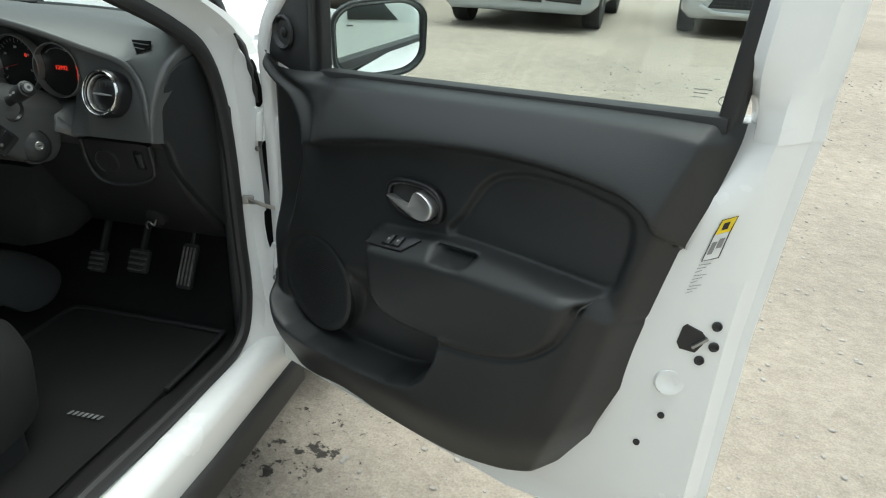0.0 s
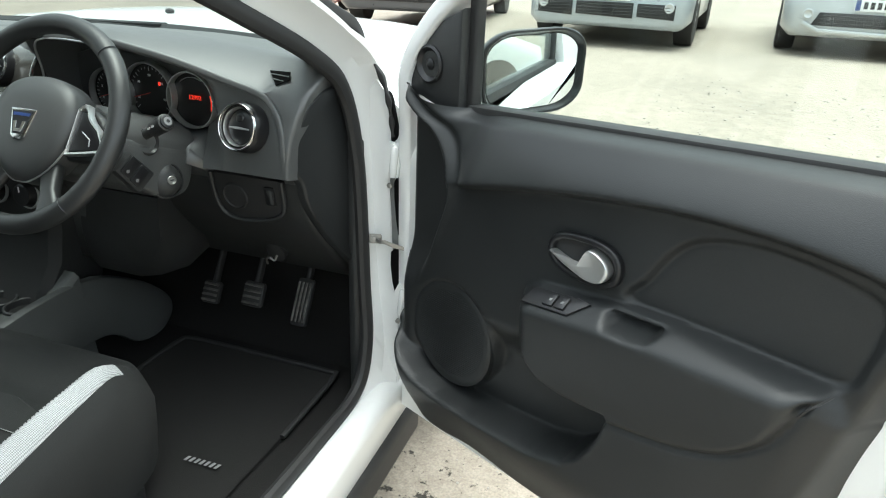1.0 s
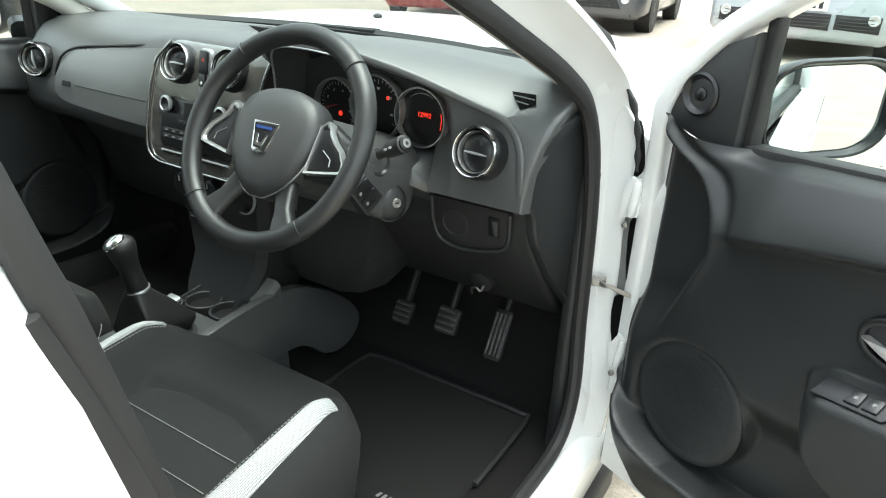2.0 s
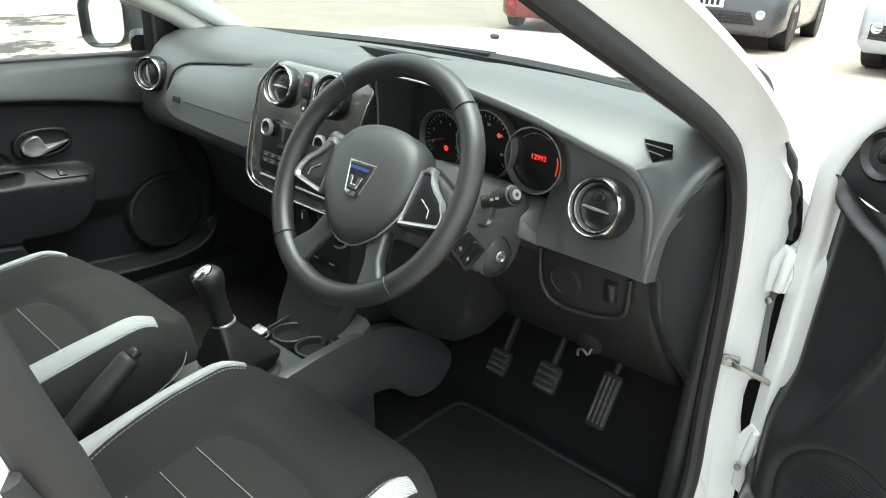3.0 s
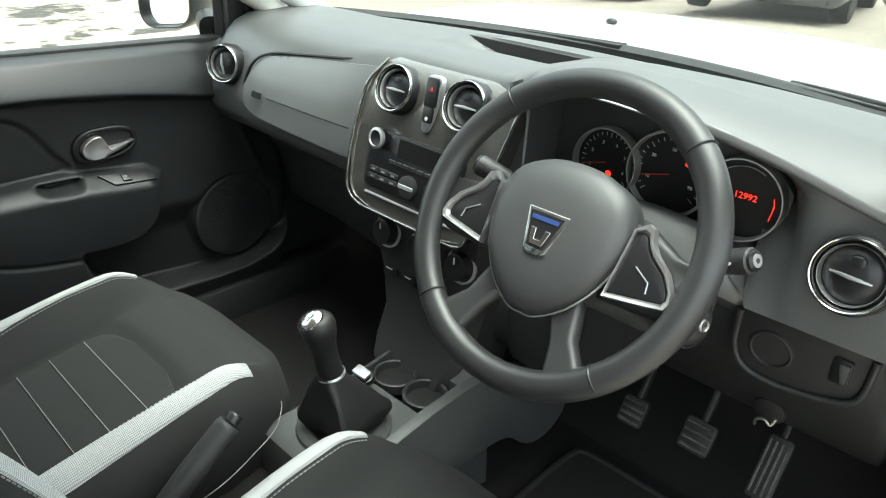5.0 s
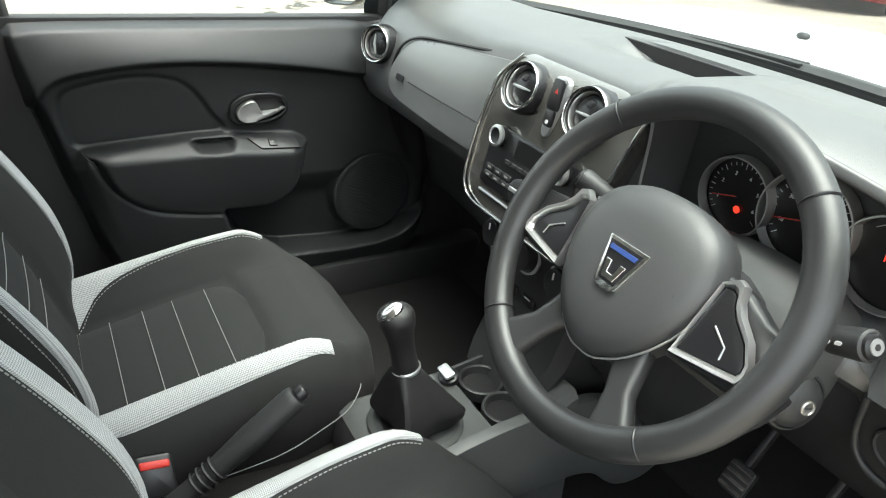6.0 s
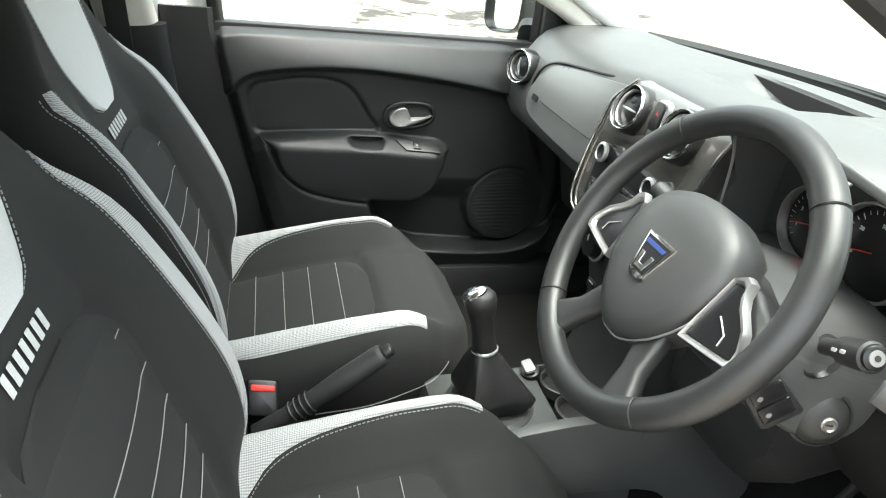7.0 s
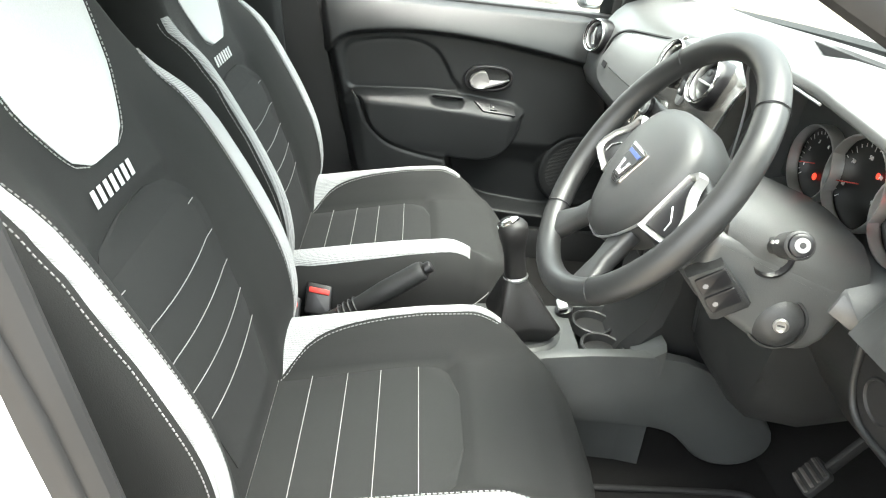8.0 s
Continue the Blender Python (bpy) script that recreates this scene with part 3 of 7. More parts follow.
def top_edge(s):
    return curve(s, [(0.0, 1.06), (0.06, 1.058), (0.12, 1.035), (0.18, 1.026), (0.98, 1.024)])


def ridge(s):
    return curve(s, [(0.0, 0.84), (0.15, 0.885), (0.33, 0.92), (0.53, 0.943), (0.69, 0.948), (0.83, 0.934), (0.89, 0.912), (0.93, 0.86), (1, 0.78)])


def column(z):
    """The rolled edge that bounds the sunken front of the panel."""
    return curve(z, [(0.60, 0.09), (0.70, 0.118), (0.778, 0.150), (0.817, 0.167), (0.866, 0.184), (0.90, 0.181), (0.941, 0.164), (0.987, 0.131), (1.015, 0.088), (1.06, 0.03)])


def smooth_outline(pts, steps=4):
    return [(q.x, q.y) for q in smooth_path([Vector((a, b, 0)) for a, b in pts], steps, True)]


INSERT_LINE = smooth_outline([(0.572, 0.800), (0.592, 0.838), (0.609, 0.866), (0.630, 0.895), (0.655, 0.913), (0.69, 0.923), (0.73, 0.926), (0.781, 0.922), (0.83, 0.912), (0.862, 0.902), (0.875, 0.886), (0.877, 0.862), (0.871, 0.825), (0.858, 0.788), (0.80, 0.786), (0.70, 0.792)])
ARM_LINE = smooth_outline([(0.386, 0.755), (0.396, 0.776), (0.43, 0.783), (0.50, 0.787), (0.584, 0.795), (0.642, 0.795), (0.70, 0.791), (0.75, 0.788), (0.80, 0.784), (0.850, 0.780), (0.848, 0.773), (0.838, 0.766), (0.829, 0.750), (0.819, 0.726), (0.80, 0.692), (0.763, 0.660), (0.723, 0.643), (0.667, 0.630), (0.607, 0.621), (0.556, 0.615), (0.487, 0.616), (0.442, 0.632), (0.412, 0.664), (0.392, 0.703)])
CUP_LINE = [(0.550, 0.786), (0.564, 0.768), (0.600, 0.767), (0.630, 0.770), (0.646, 0.788)]
END_LINE = [(0.836, 0.768), (0.852, 0.782), (0.870, 0.767), (0.890, 0.746), (0.886, 0.737), (0.862, 0.744), (0.832, 0.750)]
WALL_LINE = [(0.02, 0.62), (0.045, 0.575), (0.09, 0.53), (0.145, 0.497), (0.204, 0.482), (0.28, 0.477), (0.368, 0.484), (0.449, 0.491), (0.516, 0.510), (0.543, 0.532), (0.558, 0.553), (0.572, 0.585), (0.580, 0.618), (0.590, 0.66), (0.75, 0.70), (0.84, 0.768), (0.88, 0.745), (1.0, 0.735), (1.0, 0.2), (0.0, 0.2)]


def inside_by(s, z, outline):
    """How far grid points lie inside an outline; negative outside."""
    d = np.full(s.shape, 9.0)
    odd = np.zeros(s.shape, bool)
    for (ax, ay), (bx, by) in zip(outline, outline[1:] + outline[:1]):
        ex, ey = bx - ax, by - ay
        t = np.clip(((s - ax) * ex + (z - ay) * ey) / max(ex * ex + ey * ey, 1e-12), 0, 1)
        d = np.minimum(d, np.hypot(s - ax - t * ex, z - ay - t * ey))
        if abs(ey) > 1e-9:
            odd ^= ((ay > z) != (by > z)) & (s < ex * (z - ay) / ey + ax)
    return np.where(odd, d, -d)


def step(v, a, b):
    t = np.clip((v - a) / (b - a), 0, 1)
    return t * t * (3 - 2 * t)


def ledge_z(s):
    return np.interp(s, [0.40, 0.496, 0.56, 0.62, 0.84, 0.86, 0.888], [0.752, 0.758, 0.764, 0.767, 0.768, 0.758, 0.740])


def panel_grid(nu=190, nv=200):
    """The moulded inner panel as a grid: across, up and outward, and the pieces that its faces belong to."""
    S, Z = np.zeros((nv + 1, nu + 1)), np.zeros((nv + 1, nu + 1))
    R, T, C = np.zeros_like(S), np.zeros_like(S), np.zeros_like(S)
    L, E, B = np.zeros_like(S), np.zeros_like(S), np.zeros_like(S)
    for i in range(nu + 1):
        u = i / nu
        z0 = curve(u, [(0, 0.42), (0.05, 0.365), (0.12, 0.340), (0.3, 0.345), (0.5, 0.335), (0.75, 0.337), (0.85, 0.352), (0.94, 0.380), (1, 0.415)])
        s = u * 0.95
        for j in range(nv + 1):
            for _ in range(2):
                t = top_edge(s)
                z = z0 + (t - z0) * j / nv
                l, e = left_edge(z), right_edge(z)
                s = l + (e - l) * u
            S[j, i], Z[j, i], R[j, i], T[j, i], C[j, i], L[j, i], E[j, i], B[j, i] = s, z, ridge(s), t, column(z), l, e, z0
    n = np.full(S.shape, 0.072)
    # sloping upper pad over an undercut ridge
    n += 0.028 * step(Z, R - 0.006, R + 0.007) * step(S, 0.17, 0.28)
    up = np.clip((Z - R - 0.008) / np.maximum(0.02, T - R - 0.008), 0, 1)
    n -= (0.060 * up ** 1.3 + 0.026 * step(up, 0.84, 1.0)) * step(S, 0.10, 0.24)
    # sunken front with its rolled edge
    past = S - C
    n -= 0.026 * (1 - step(past, -0.016, 0.004)) * step(Z, 0.66, 0.78)
    n += 0.006 * np.exp(-(past / 0.009) ** 2) * step(Z, 0.72, 0.82)
    n -= 0.010 * np.exp(-((past - 0.030) / 0.012) ** 2) * step(Z, 0.86, 0.94)
    # recessed insert with a soft border
    ins = inside_by(S, Z, INSERT_LINE)
    n -= 0.007 * step(ins, -0.004, 0.005) + 0.003 * np.exp(-((ins - 0.002) / 0.004) ** 2)
    # back of the pocket and the speaker's seat
    low = (1 - step(Z, 0.60, 0.68)) * step(S, 0.08, 0.14)
    n -= 0.036 * low
    disc = np.hypot(S - 0.203, Z - 0.600)
    n += (0.066 - n) * (1 - step(disc, 0.106, 0.114))
    # pocket wall
    wall = inside_by(S, Z, WALL_LINE)
    front = 0.068 + 0.050 * step((Z - B) / 0.16, 0.0, 1.0) - 0.016 * step(S, 0.70, 0.86) - 0.030 * (1 - step(S - L, 0.0, 0.07)) - 0.030 * (1 - step(E - S, 0.01, 0.075)) * step(Z, 0.50, 0.70)
    front = front - 0.006 * (1 - step(wall, 0.0, 0.010))
    n = n + (front - n) * step(wall, -0.003, 0.005)
    # armrest: a sloping ledge over a bowl
    arm = inside_by(S, Z, ARM_LINE)
    q = Z - ledge_z(S)
    top, face = 0.126 - 1.5 * q, 0.128 + 0.07 * q - 1.1 * np.maximum(0, -0.09 - q) ** 2
    k = 0.004
    shape = -k * np.log(np.exp(-top / k) + np.exp(-face / k))
    shape = shape - 0.030 * (1 - step(S, 0.385, 0.43)) - 0.020 * step(S, 0.80, 0.85)
    edge = np.where(q > 0, step(arm, -0.002, 0.004), step(arm, -0.001, 0.012))
    n = n + (np.maximum(shape, n) - n) * edge - 0.006 * np.exp(-(arm / 0.0032) ** 2) * (q < -0.002)
    n -= 0.032 * step(inside_by(S, Z, CUP_LINE), -0.001, 0.005)
    # the wedge behind the armrest
    end = inside_by(S, Z, END_LINE)
    top, face = 0.104 - 0.9 * (S - 0.84) - 1.2 * q, 0.106 - 0.9 * (S - 0.84) + 0.9 * q
    wedge = -k * np.log(np.exp(-top / k) + np.exp(-face / k))
    n = np.where(arm > 0, n, n + (np.maximum(wedge, n) - n) * step(end, -0.004, 0.005))
    # turned-in borders
    n -= 0.030 * (1 - step(S - L, 0.0, 0.035))
    n -= 0.062 * np.clip(1 - (E - S) / 0.034, 0, 1)
    n -= 0.030 * (1 - step(Z - B, 0.0, 0.035))
    n = np.maximum(n, 0.014)
    for _ in range(2):
        m = np.pad(n, 1, mode="edge")
        n = 0.5 * n + 0.125 * (m[:-2, 1:-1] + m[2:, 1:-1] + m[1:-1, :-2] + m[1:-1, 2:])
    kind = np.zeros(S.shape, int)
    kind[wall > 0] = 3
    kind[(ins > 0)] = 1
    kind[(arm > 0) | (end > 0)] = 2
    return S, Z, n, kind


PANEL = panel_grid()


def panel_part(name, which, place, parent, label=""):
    """One piece of the moulded panel, with the normals of the whole so that no seam shows."""
    S, Z, N, kind = PANEL
    o, a, b, c = (np.array(place(*p)) for p in ((0, 0, 0), (1, 0, 0), (0, 1, 0), (0, 0, 1)))
    P = o + S[..., None] * (a - o) + N[..., None] * (b - o) + Z[..., None] * (c - o)
    nor = np.cross(np.gradient(P, axis=1), np.gradient(P, axis=0))
    nor /= np.linalg.norm(nor, axis=2)[..., None]
    flip = float(np.mean(nor @ (b - o))) < 0
    nor = -nor if flip else nor
    keep = (kind[:-1, :-1] == which)
    ids = -np.ones(S.shape, int)
    verts, faces, normals = [], [], []
    for j, i in zip(*np.nonzero(keep)):
        f = []
        for jj, ii in ((j, i), (j, i + 1), (j + 1, i + 1), (j + 1, i)):
            if ids[jj, ii] < 0:
                ids[jj, ii] = len(verts)
                verts.append(P[jj, ii])
                normals.append(nor[jj, ii])
            f.append(int(ids[jj, ii]))
        faces.append(f[::-1] if flip else f)
    base = np.array(verts).mean(axis=0)
    me = bpy.data.meshes.new(name)
    me.from_pydata([tuple(v - base) for v in verts], [], faces)
    me.polygons.foreach_set("use_smooth", [True] * len(faces))
    me.normals_split_custom_set_from_vertices([tuple(v) for v in normals])
    me.materials.append(DOOR_TRIM)
    ob = new(name, me)
    ob.location = Vector(base) - world_of(parent)
    ob.parent = parent
    if label:
        ob["label"] = label
    return ob


def door(place, parent, open_door):
    """A front door: painted shell, moulded panel with armrest, insert, pocket, speaker and handle, and the window."""
    panel_part("inner_panel", 0, place, parent, "moulded charcoal plastic inner panel")
    panel_part("insert", 1, place, parent, "recessed charcoal insert panel")
    panel_part("armrest", 2, place, parent, "rounded charcoal armrest")
    panel_part("door_pocket", 3, place, parent, "black plastic door pocket")
    # painted shell behind the panel, with its shaped rear edge
    rings = []
    for z in [0.325, 0.34] + [0.36 + 0.0127 * i for i in range(50)] + [0.995, 1.02]:
        so = lerp(z, [(0.26, 0.99), (0.43, 1.01), (0.716, 1.016), (0.888, 1.028), (0.995, 1.038), (1.02, 1.04)])
        r = right_edge(max(z, 0.36))
        up = ss(z, 0.90, 1.02)
        rings.append([place(s, n, z - (0.05 if n < -0.04 and z > 1.0 and s < 0.9 else 0)) for s, n in [(0.0, -0.07), (0.5, -0.085), (so - 0.06, -0.075), (so - 0.004, -0.066), (so, -0.058), (so - 0.012, -0.050), (so - 0.022, -0.02), ((so + r) / 2, 0.0), (r + 0.01, 0.022 - 0.03 * up), (r - 0.05, 0.034 - 0.06 * up), (0.5, 0.035 - 0.065 * up), (0.045, 0.030 - 0.08 * up), (0.012, 0.030 - 0.05 * up), (0.0, 0.018 - 0.035 * up)]])
    part("outer_shell", loft(rings), PAINT, parent, "white painted steel door shell")
    # window frame: rear upright, top rail, front post
    rings = []
    for z in [1.0, 1.02, 1.04, 1.06, 1.08, 1.10, 1.146, 1.25, 1.35, 1.44]:
        k = (z - 1.02) / 0.42
        low = 1 - ss(z, 1.02, 1.10)
        foot = [(0.96, -0.03), (0.975, -0.006), (0.982, -0.004), (1.005, 0.0), (1.018, -0.02), (1.028, -0.05), (1.04, -0.058), (1.036, -0.066), (0.96, -0.04)]
        a, b = 0.952 + 0.14 * k * 0.2, 1.04 + 0.09 * k * 0.3
        rings.append([place(s + (f[0] - s) * low, n + (f[1] - n) * low, z) for (s, n), f in zip([(a, 0.012), (a + 0.02, 0.022), (a + 0.03, 0.018), (b - 0.035, -0.01), (b - 0.02, -0.02), (b - 0.012, -0.045), (b, -0.055), (b - 0.01, -0.065), (a, -0.03)], foot)])
    part("window_frame", loft(rings), PAINT, parent, "white window frame upright")
    line = [place(0.945, 0.0, 1.015), place(0.955, 0.0, 1.12), place(0.965, 0.0, 1.25), place(0.98, 0.0, 1.43)]
    part("window_channel", sweep(line, rounded(0.024, 0.03, 0.006, 3), INTO), RUBBER, parent, "black window channel")
    part("top_rail", sweep([place(0.245, 0.0, 1.272), place(0.45, -0.005, 1.36), place(0.68, -0.01, 1.43), place(1.02, -0.02, 1.45)], rounded(0.034, 0.05, 0.010), INTO), PAINT, parent)
    part("window_channel", sweep([place(0.166, 0.0, 1.015), place(0.166, 0.0, 1.21)], rounded(0.020, 0.024, 0.005, 3), INTO), RUBBER, parent, "black window channel")
    line = smooth_path([place(0.012, 0.0, 0.50), place(0.014, 0.004, 0.95), place(0.014, 0.006, 1.03), place(0.018, 0.008, 1.075), place(0.048, 0.008, 1.13), place(0.12, 0.004, 1.20), place(0.26, 0.0, 1.28)], 6)
    part("window_frame", sweep(line, rounded(0.034, 0.07, 0.010, 3), INTO), PAINT, parent, "white front edge of the window frame")
    # corner trim with the tweeter
    tri = [(0.004, 1.062), (0.02, 1.085), (0.06, 1.125), (0.11, 1.17), (0.161, 1.19), (0.161, 1.005), (0.12, 1.015), (0.06, 1.035), (0.01, 1.045)]
    trim = part("corner_trim", slab(tri, lambda a, b, h: place(a, 0.012 + h, b), 0.02, 0.006), BLACK_TRIM, parent)
    spot = place(0.084, 0.03, 1.095)
    n = (place(0, 1, 0) - place(0, 0, 0))
    part("tweeter", lathe([(0.032, -0.004), (0.034, 0.006), (0.030, 0.009), (0.026, 0.006), (0.020, -0.002), (0.012, -0.004), (0.010, 0.004), (0.004, 0.008), (0.0, 0.008)], spot, n), SMOOTH_BLACK, parent, "round black tweeter")
    # window pane and its lower seal
    top = [(0.175, 1.0), (0.175, 1.17), (0.30, 1.26), (0.45, 1.32), (0.68, 1.41), (0.96, 1.43), (0.945, 1.0)]
    pane = part("window_pane", slab(top, lambda a, b, h: place(a, -0.008 + h, b), 0.004, 0.001, 1), PANE, parent, "clear side window")
    pane.visible_shadow = False
    part("window_seal", slab([(0.17, -0.020), (0.95, -0.020), (0.95, 0.020), (0.17, 0.020)], lambda a, b, h: place(a, b, 1.010 + h), 0.019, 0.004), RUBBER, parent)
    part("armrest_seam", sweep(smooth_path([place(0.829, 0.106, 0.750), place(0.838, 0.108, 0.7665), place(0.846, 0.099, 0.774), place(0.853, 0.088, 0.782)], 4), circle(0.0016, 6)), INK, parent)
    # switch plate and pull cup on the ledge
    def ledge(a, q, h):
        """On the sloping ledge; q runs up it from its front edge."""
        return place(a, 0.126 - 1.5 * q + h * 0.55, float(ledge_z(a)) + q + h * 0.83)
    sw = part("switch_plate", slab([(0.412, 0.006), (0.418, 0.024), (0.50, 0.025), (0.525, 0.022), (0.500, 0.006)], ledge, 0.004, 0.0015), SMOOTH_BLACK, parent, "black window switch plate")
    for a in ((0.452, 0.474) if open_door else (0.463,)):
        part("window_switch", slab([(a, 0.009), (a + 0.003, 0.021), (a + 0.018, 0.021), (a + 0.018, 0.009)], lambda p, q, h: ledge(p, q, h + 0.004), 0.004, 0.0015), SMOOTH_BLACK, sw)
        part("switch_mark", slab([(a + 0.008, 0.0135), (a + 0.008, 0.0160), (a + 0.013, 0.0160), (a + 0.013, 0.0135)], lambda p, q, h: ledge(p, q, h + 0.008), 0.0006, 0.0002, 1), GREY_PRINT, sw)
    # speaker
    c = place(0.203, 0.065, 0.60)
    part("speaker_ring", lathe([(0.108, -0.03), (0.107, 0.001), (0.103, 0.0035), (0.096, 0.004), (0.090, 0.0025), (0.0, 0.0025)], c, n, 56), DOOR_TRIM, parent)
    bm = bmesh.new()
    gn = 0.0668
    for k in range(-21, 22):
        half = math.sqrt(max(0, 0.089 ** 2 - (k * 0.0042) ** 2))
        sweep([place(0.203 - half, gn, 0.60 + k * 0.0042), place(0.203, gn + 0.0025, 0.60 + k * 0.0042), place(0.203 + half, gn, 0.60 + k * 0.0042)], rounded(0.0026, 0.0024, 0.0006, 1), bm=bm)
    part("speaker_grille", bm, DOOR_TRIM, parent, "fine black speaker grille")
    # opening handle in its bezel
    def egg(w, h):
        """An egg-shaped outline, slimmer to the front and tilted down to the rear."""
        return [(0.493 + w * math.copysign(abs(math.cos(a)) ** 0.75, math.cos(a)), 0.845 + h * math.copysign(abs(math.sin(a)) ** 0.85, math.sin(a)) * (1 + 0.10 * math.cos(a)) - 0.08 * w * math.cos(a)) for a in [i * math.tau / 48 for i in range(48)]]

    bez = part("handle_bezel", sweep([place(a, 0.078, b) for a, b in egg(0.061, 0.031)], rounded(0.010, 0.014, 0.004, 3), n, closed=True), SMOOTH_BLACK, parent)
    part("handle_cup", slab(egg(0.059, 0.029), lambda a, b, h: place(a, 0.071 + h, b), 0.004, 0.001, 1), INK, bez)
    paddle = [(0.436, 0.8475), (0.452, 0.842), (0.470, 0.8365), (0.486, 0.835), (0.493, 0.846), (0.500, 0.860), (0.508, 0.866), (0.522, 0.863), (0.537, 0.853), (0.544, 0.839), (0.539, 0.825), (0.525, 0.818), (0.504, 0.819), (0.486, 0.825), (0.462, 0.834), (0.444, 0.843)]
    paddle = [(q.x, q.y) for q in smooth_path([Vector((a, b, 0)) for a, b in paddle], 3, True)]
    rings = [[place(0.516 + (a - 0.516) * k, 0.076 + h, 0.842 + (b - 0.842) * k) for a, b in paddle] for k, h in ((0.96, 0.0), (1.0, 0.008), (1.0, 0.013), (0.975, 0.0165), (0.93, 0.0175), (0.7, 0.0165), (0.4, 0.0155), (0.1, 0.015))]
    part("door_handle", loft(rings), SATIN, bez, "satin chrome opening lever", 50)
    if not open_door:
        rings = []
        for z in [0.36, 0.5, 0.7, 0.85, 0.95, 1.02, 1.06]:
            r = right_edge(z)
            rings.append([place(q, w, z) for q, w in [(r - 0.02, 0.034), (r - 0.01, 0.046), (r + 0.03, 0.05), (1.06, 0.05), (1.07, 0.03)]])
        part("edge_trim", loft(rings), RUBBER, parent, "black seal along the door's rear edge")
        return
    # catch, bolts, sticker and plugs on the painted rear edge
    def edge(s, z, off=0.0):
        """A place on the rear face; s runs across it."""
        so = lerp(z, [(0.26, 0.99), (0.43, 1.01), (0.716, 1.016), (0.888, 1.028), (1.02, 1.04)])
        r = right_edge(z)
        a, b, cc = (r + 0.01, 0.022), ((so + r) / 2, 0.0), (so - 0.022, -0.02)
        t = s * 2
        p, q = ((a, b) if t < 1 else (b, cc))
        t = t if t < 1 else t - 1
        return place(p[0] + (q[0] - p[0]) * t + off * 0.5, p[1] + (q[1] - p[1]) * t + off * 0.86, z)
    part("latch_slot", slab([(0.30, 0.712), (0.30, 0.738), (0.34, 0.743), (0.58, 0.733), (0.66, 0.726), (0.66, 0.712), (0.58, 0.698), (0.36, 0.702)], lambda a, b, h: edge(a, b, h), 0.002, 0.001, 1), INK, parent, "dark latch opening")
    part("latch_hook", sweep([edge(0.5, 0.708, 0.003), edge(0.7, 0.724, 0.003)], rounded(0.008, 0.004, 0.001, 1)), METAL, parent)
    for a, z in ((0.78, 0.744), (0.84, 0.711), (0.68, 0.687)):
        part("bolt", lathe([(0.007, 0), (0.007, 0.003), (0.005, 0.004), (0.0035, 0.002), (0, 0.002)], edge(a, z, 0.001), INTO * 0.8 + ALONG * 0.5, 14), RUBBER, parent)
    for a, z in ((0.47, 0.581), (0.37, 0.52)):
        part("rubber_plug", lathe([(0.0055, 0), (0.0045, 0.003), (0, 0.004)], edge(a, z, 0.001), INTO * 0.8 + ALONG * 0.5, 12), RUBBER, parent)
    part("pressing", lathe([(0.022, 0), (0.02, 0.004), (0.014, 0.004), (0.010, 0.002), (0.0, 0.002)], edge(0.41, 0.642, -0.001), INTO * 0.8 + ALONG * 0.5, 24), PAINT, parent)
    part("panel_screw", lathe([(0.008, 0), (0.008, 0.004), (0.005, 0.005), (0, 0.003)], place(0.922, 0.036, 0.868), INTO, 14), SMOOTH_BLACK, parent)
    lab = part("warning_label", slab([(0.15, 0.842), (0.15, 0.880), (0.36, 0.887), (0.36, 0.849)], lambda a, b, h: edge(a, b, h + 0.001), 0.0006, 0.0002, 1), PAPER, parent, "small white and yellow warning label")
    part("label_band", slab([(0.17, 0.881), (0.17, 0.902), (0.38, 0.909), (0.38, 0.888)], lambda a, b, h: edge(a, b, h + 0.001), 0.0008, 0.0002, 1), YELLOW, lab)
    part("label_mark", slab([(0.22, 0.888), (0.22, 0.898), (0.30, 0.901), (0.30, 0.891)], lambda a, b, h: edge(a, b, h + 0.002), 0.0006, 0.0002, 1), INK, lab)
    part("label_outline", sweep([edge(a, b, 0.002) for a, b in ((0.15, 0.842), (0.15, 0.880), (0.17, 0.902), (0.38, 0.909), (0.36, 0.887), (0.36, 0.849))], [(-0.0005, -0.0005), (0.0005, -0.0005), (0.0005, 0.0005), (-0.0005, 0.0005)], INTO, closed=True), INK, lab)
    part("label_mark", slab([(0.18, 0.852), (0.18, 0.870), (0.24, 0.872), (0.24, 0.854)], lambda a, b, h: edge(a, b, h + 0.002), 0.0006, 0.0002, 1), GREY_PRINT, lab)
    part("label_mark", slab([(0.26, 0.862), (0.26, 0.876), (0.33, 0.878), (0.33, 0.864)], lambda a, b, h: edge(a, b, h + 0.002), 0.0006, 0.0002, 1), GREY_PRINT, lab)
    for k in range(9):
        z = 0.835 - 0.0055 * k
        part("label_line", slab([(0.14, z), (0.14, z + 0.0008), (0.30 - 0.04 * (k % 3), z + 0.0048), (0.30 - 0.04 * (k % 3), z + 0.004)], lambda a, b, h: edge(a, b, h + 0.0008), 0.0004, 0.0001, 1), GREY_PRINT, lab)
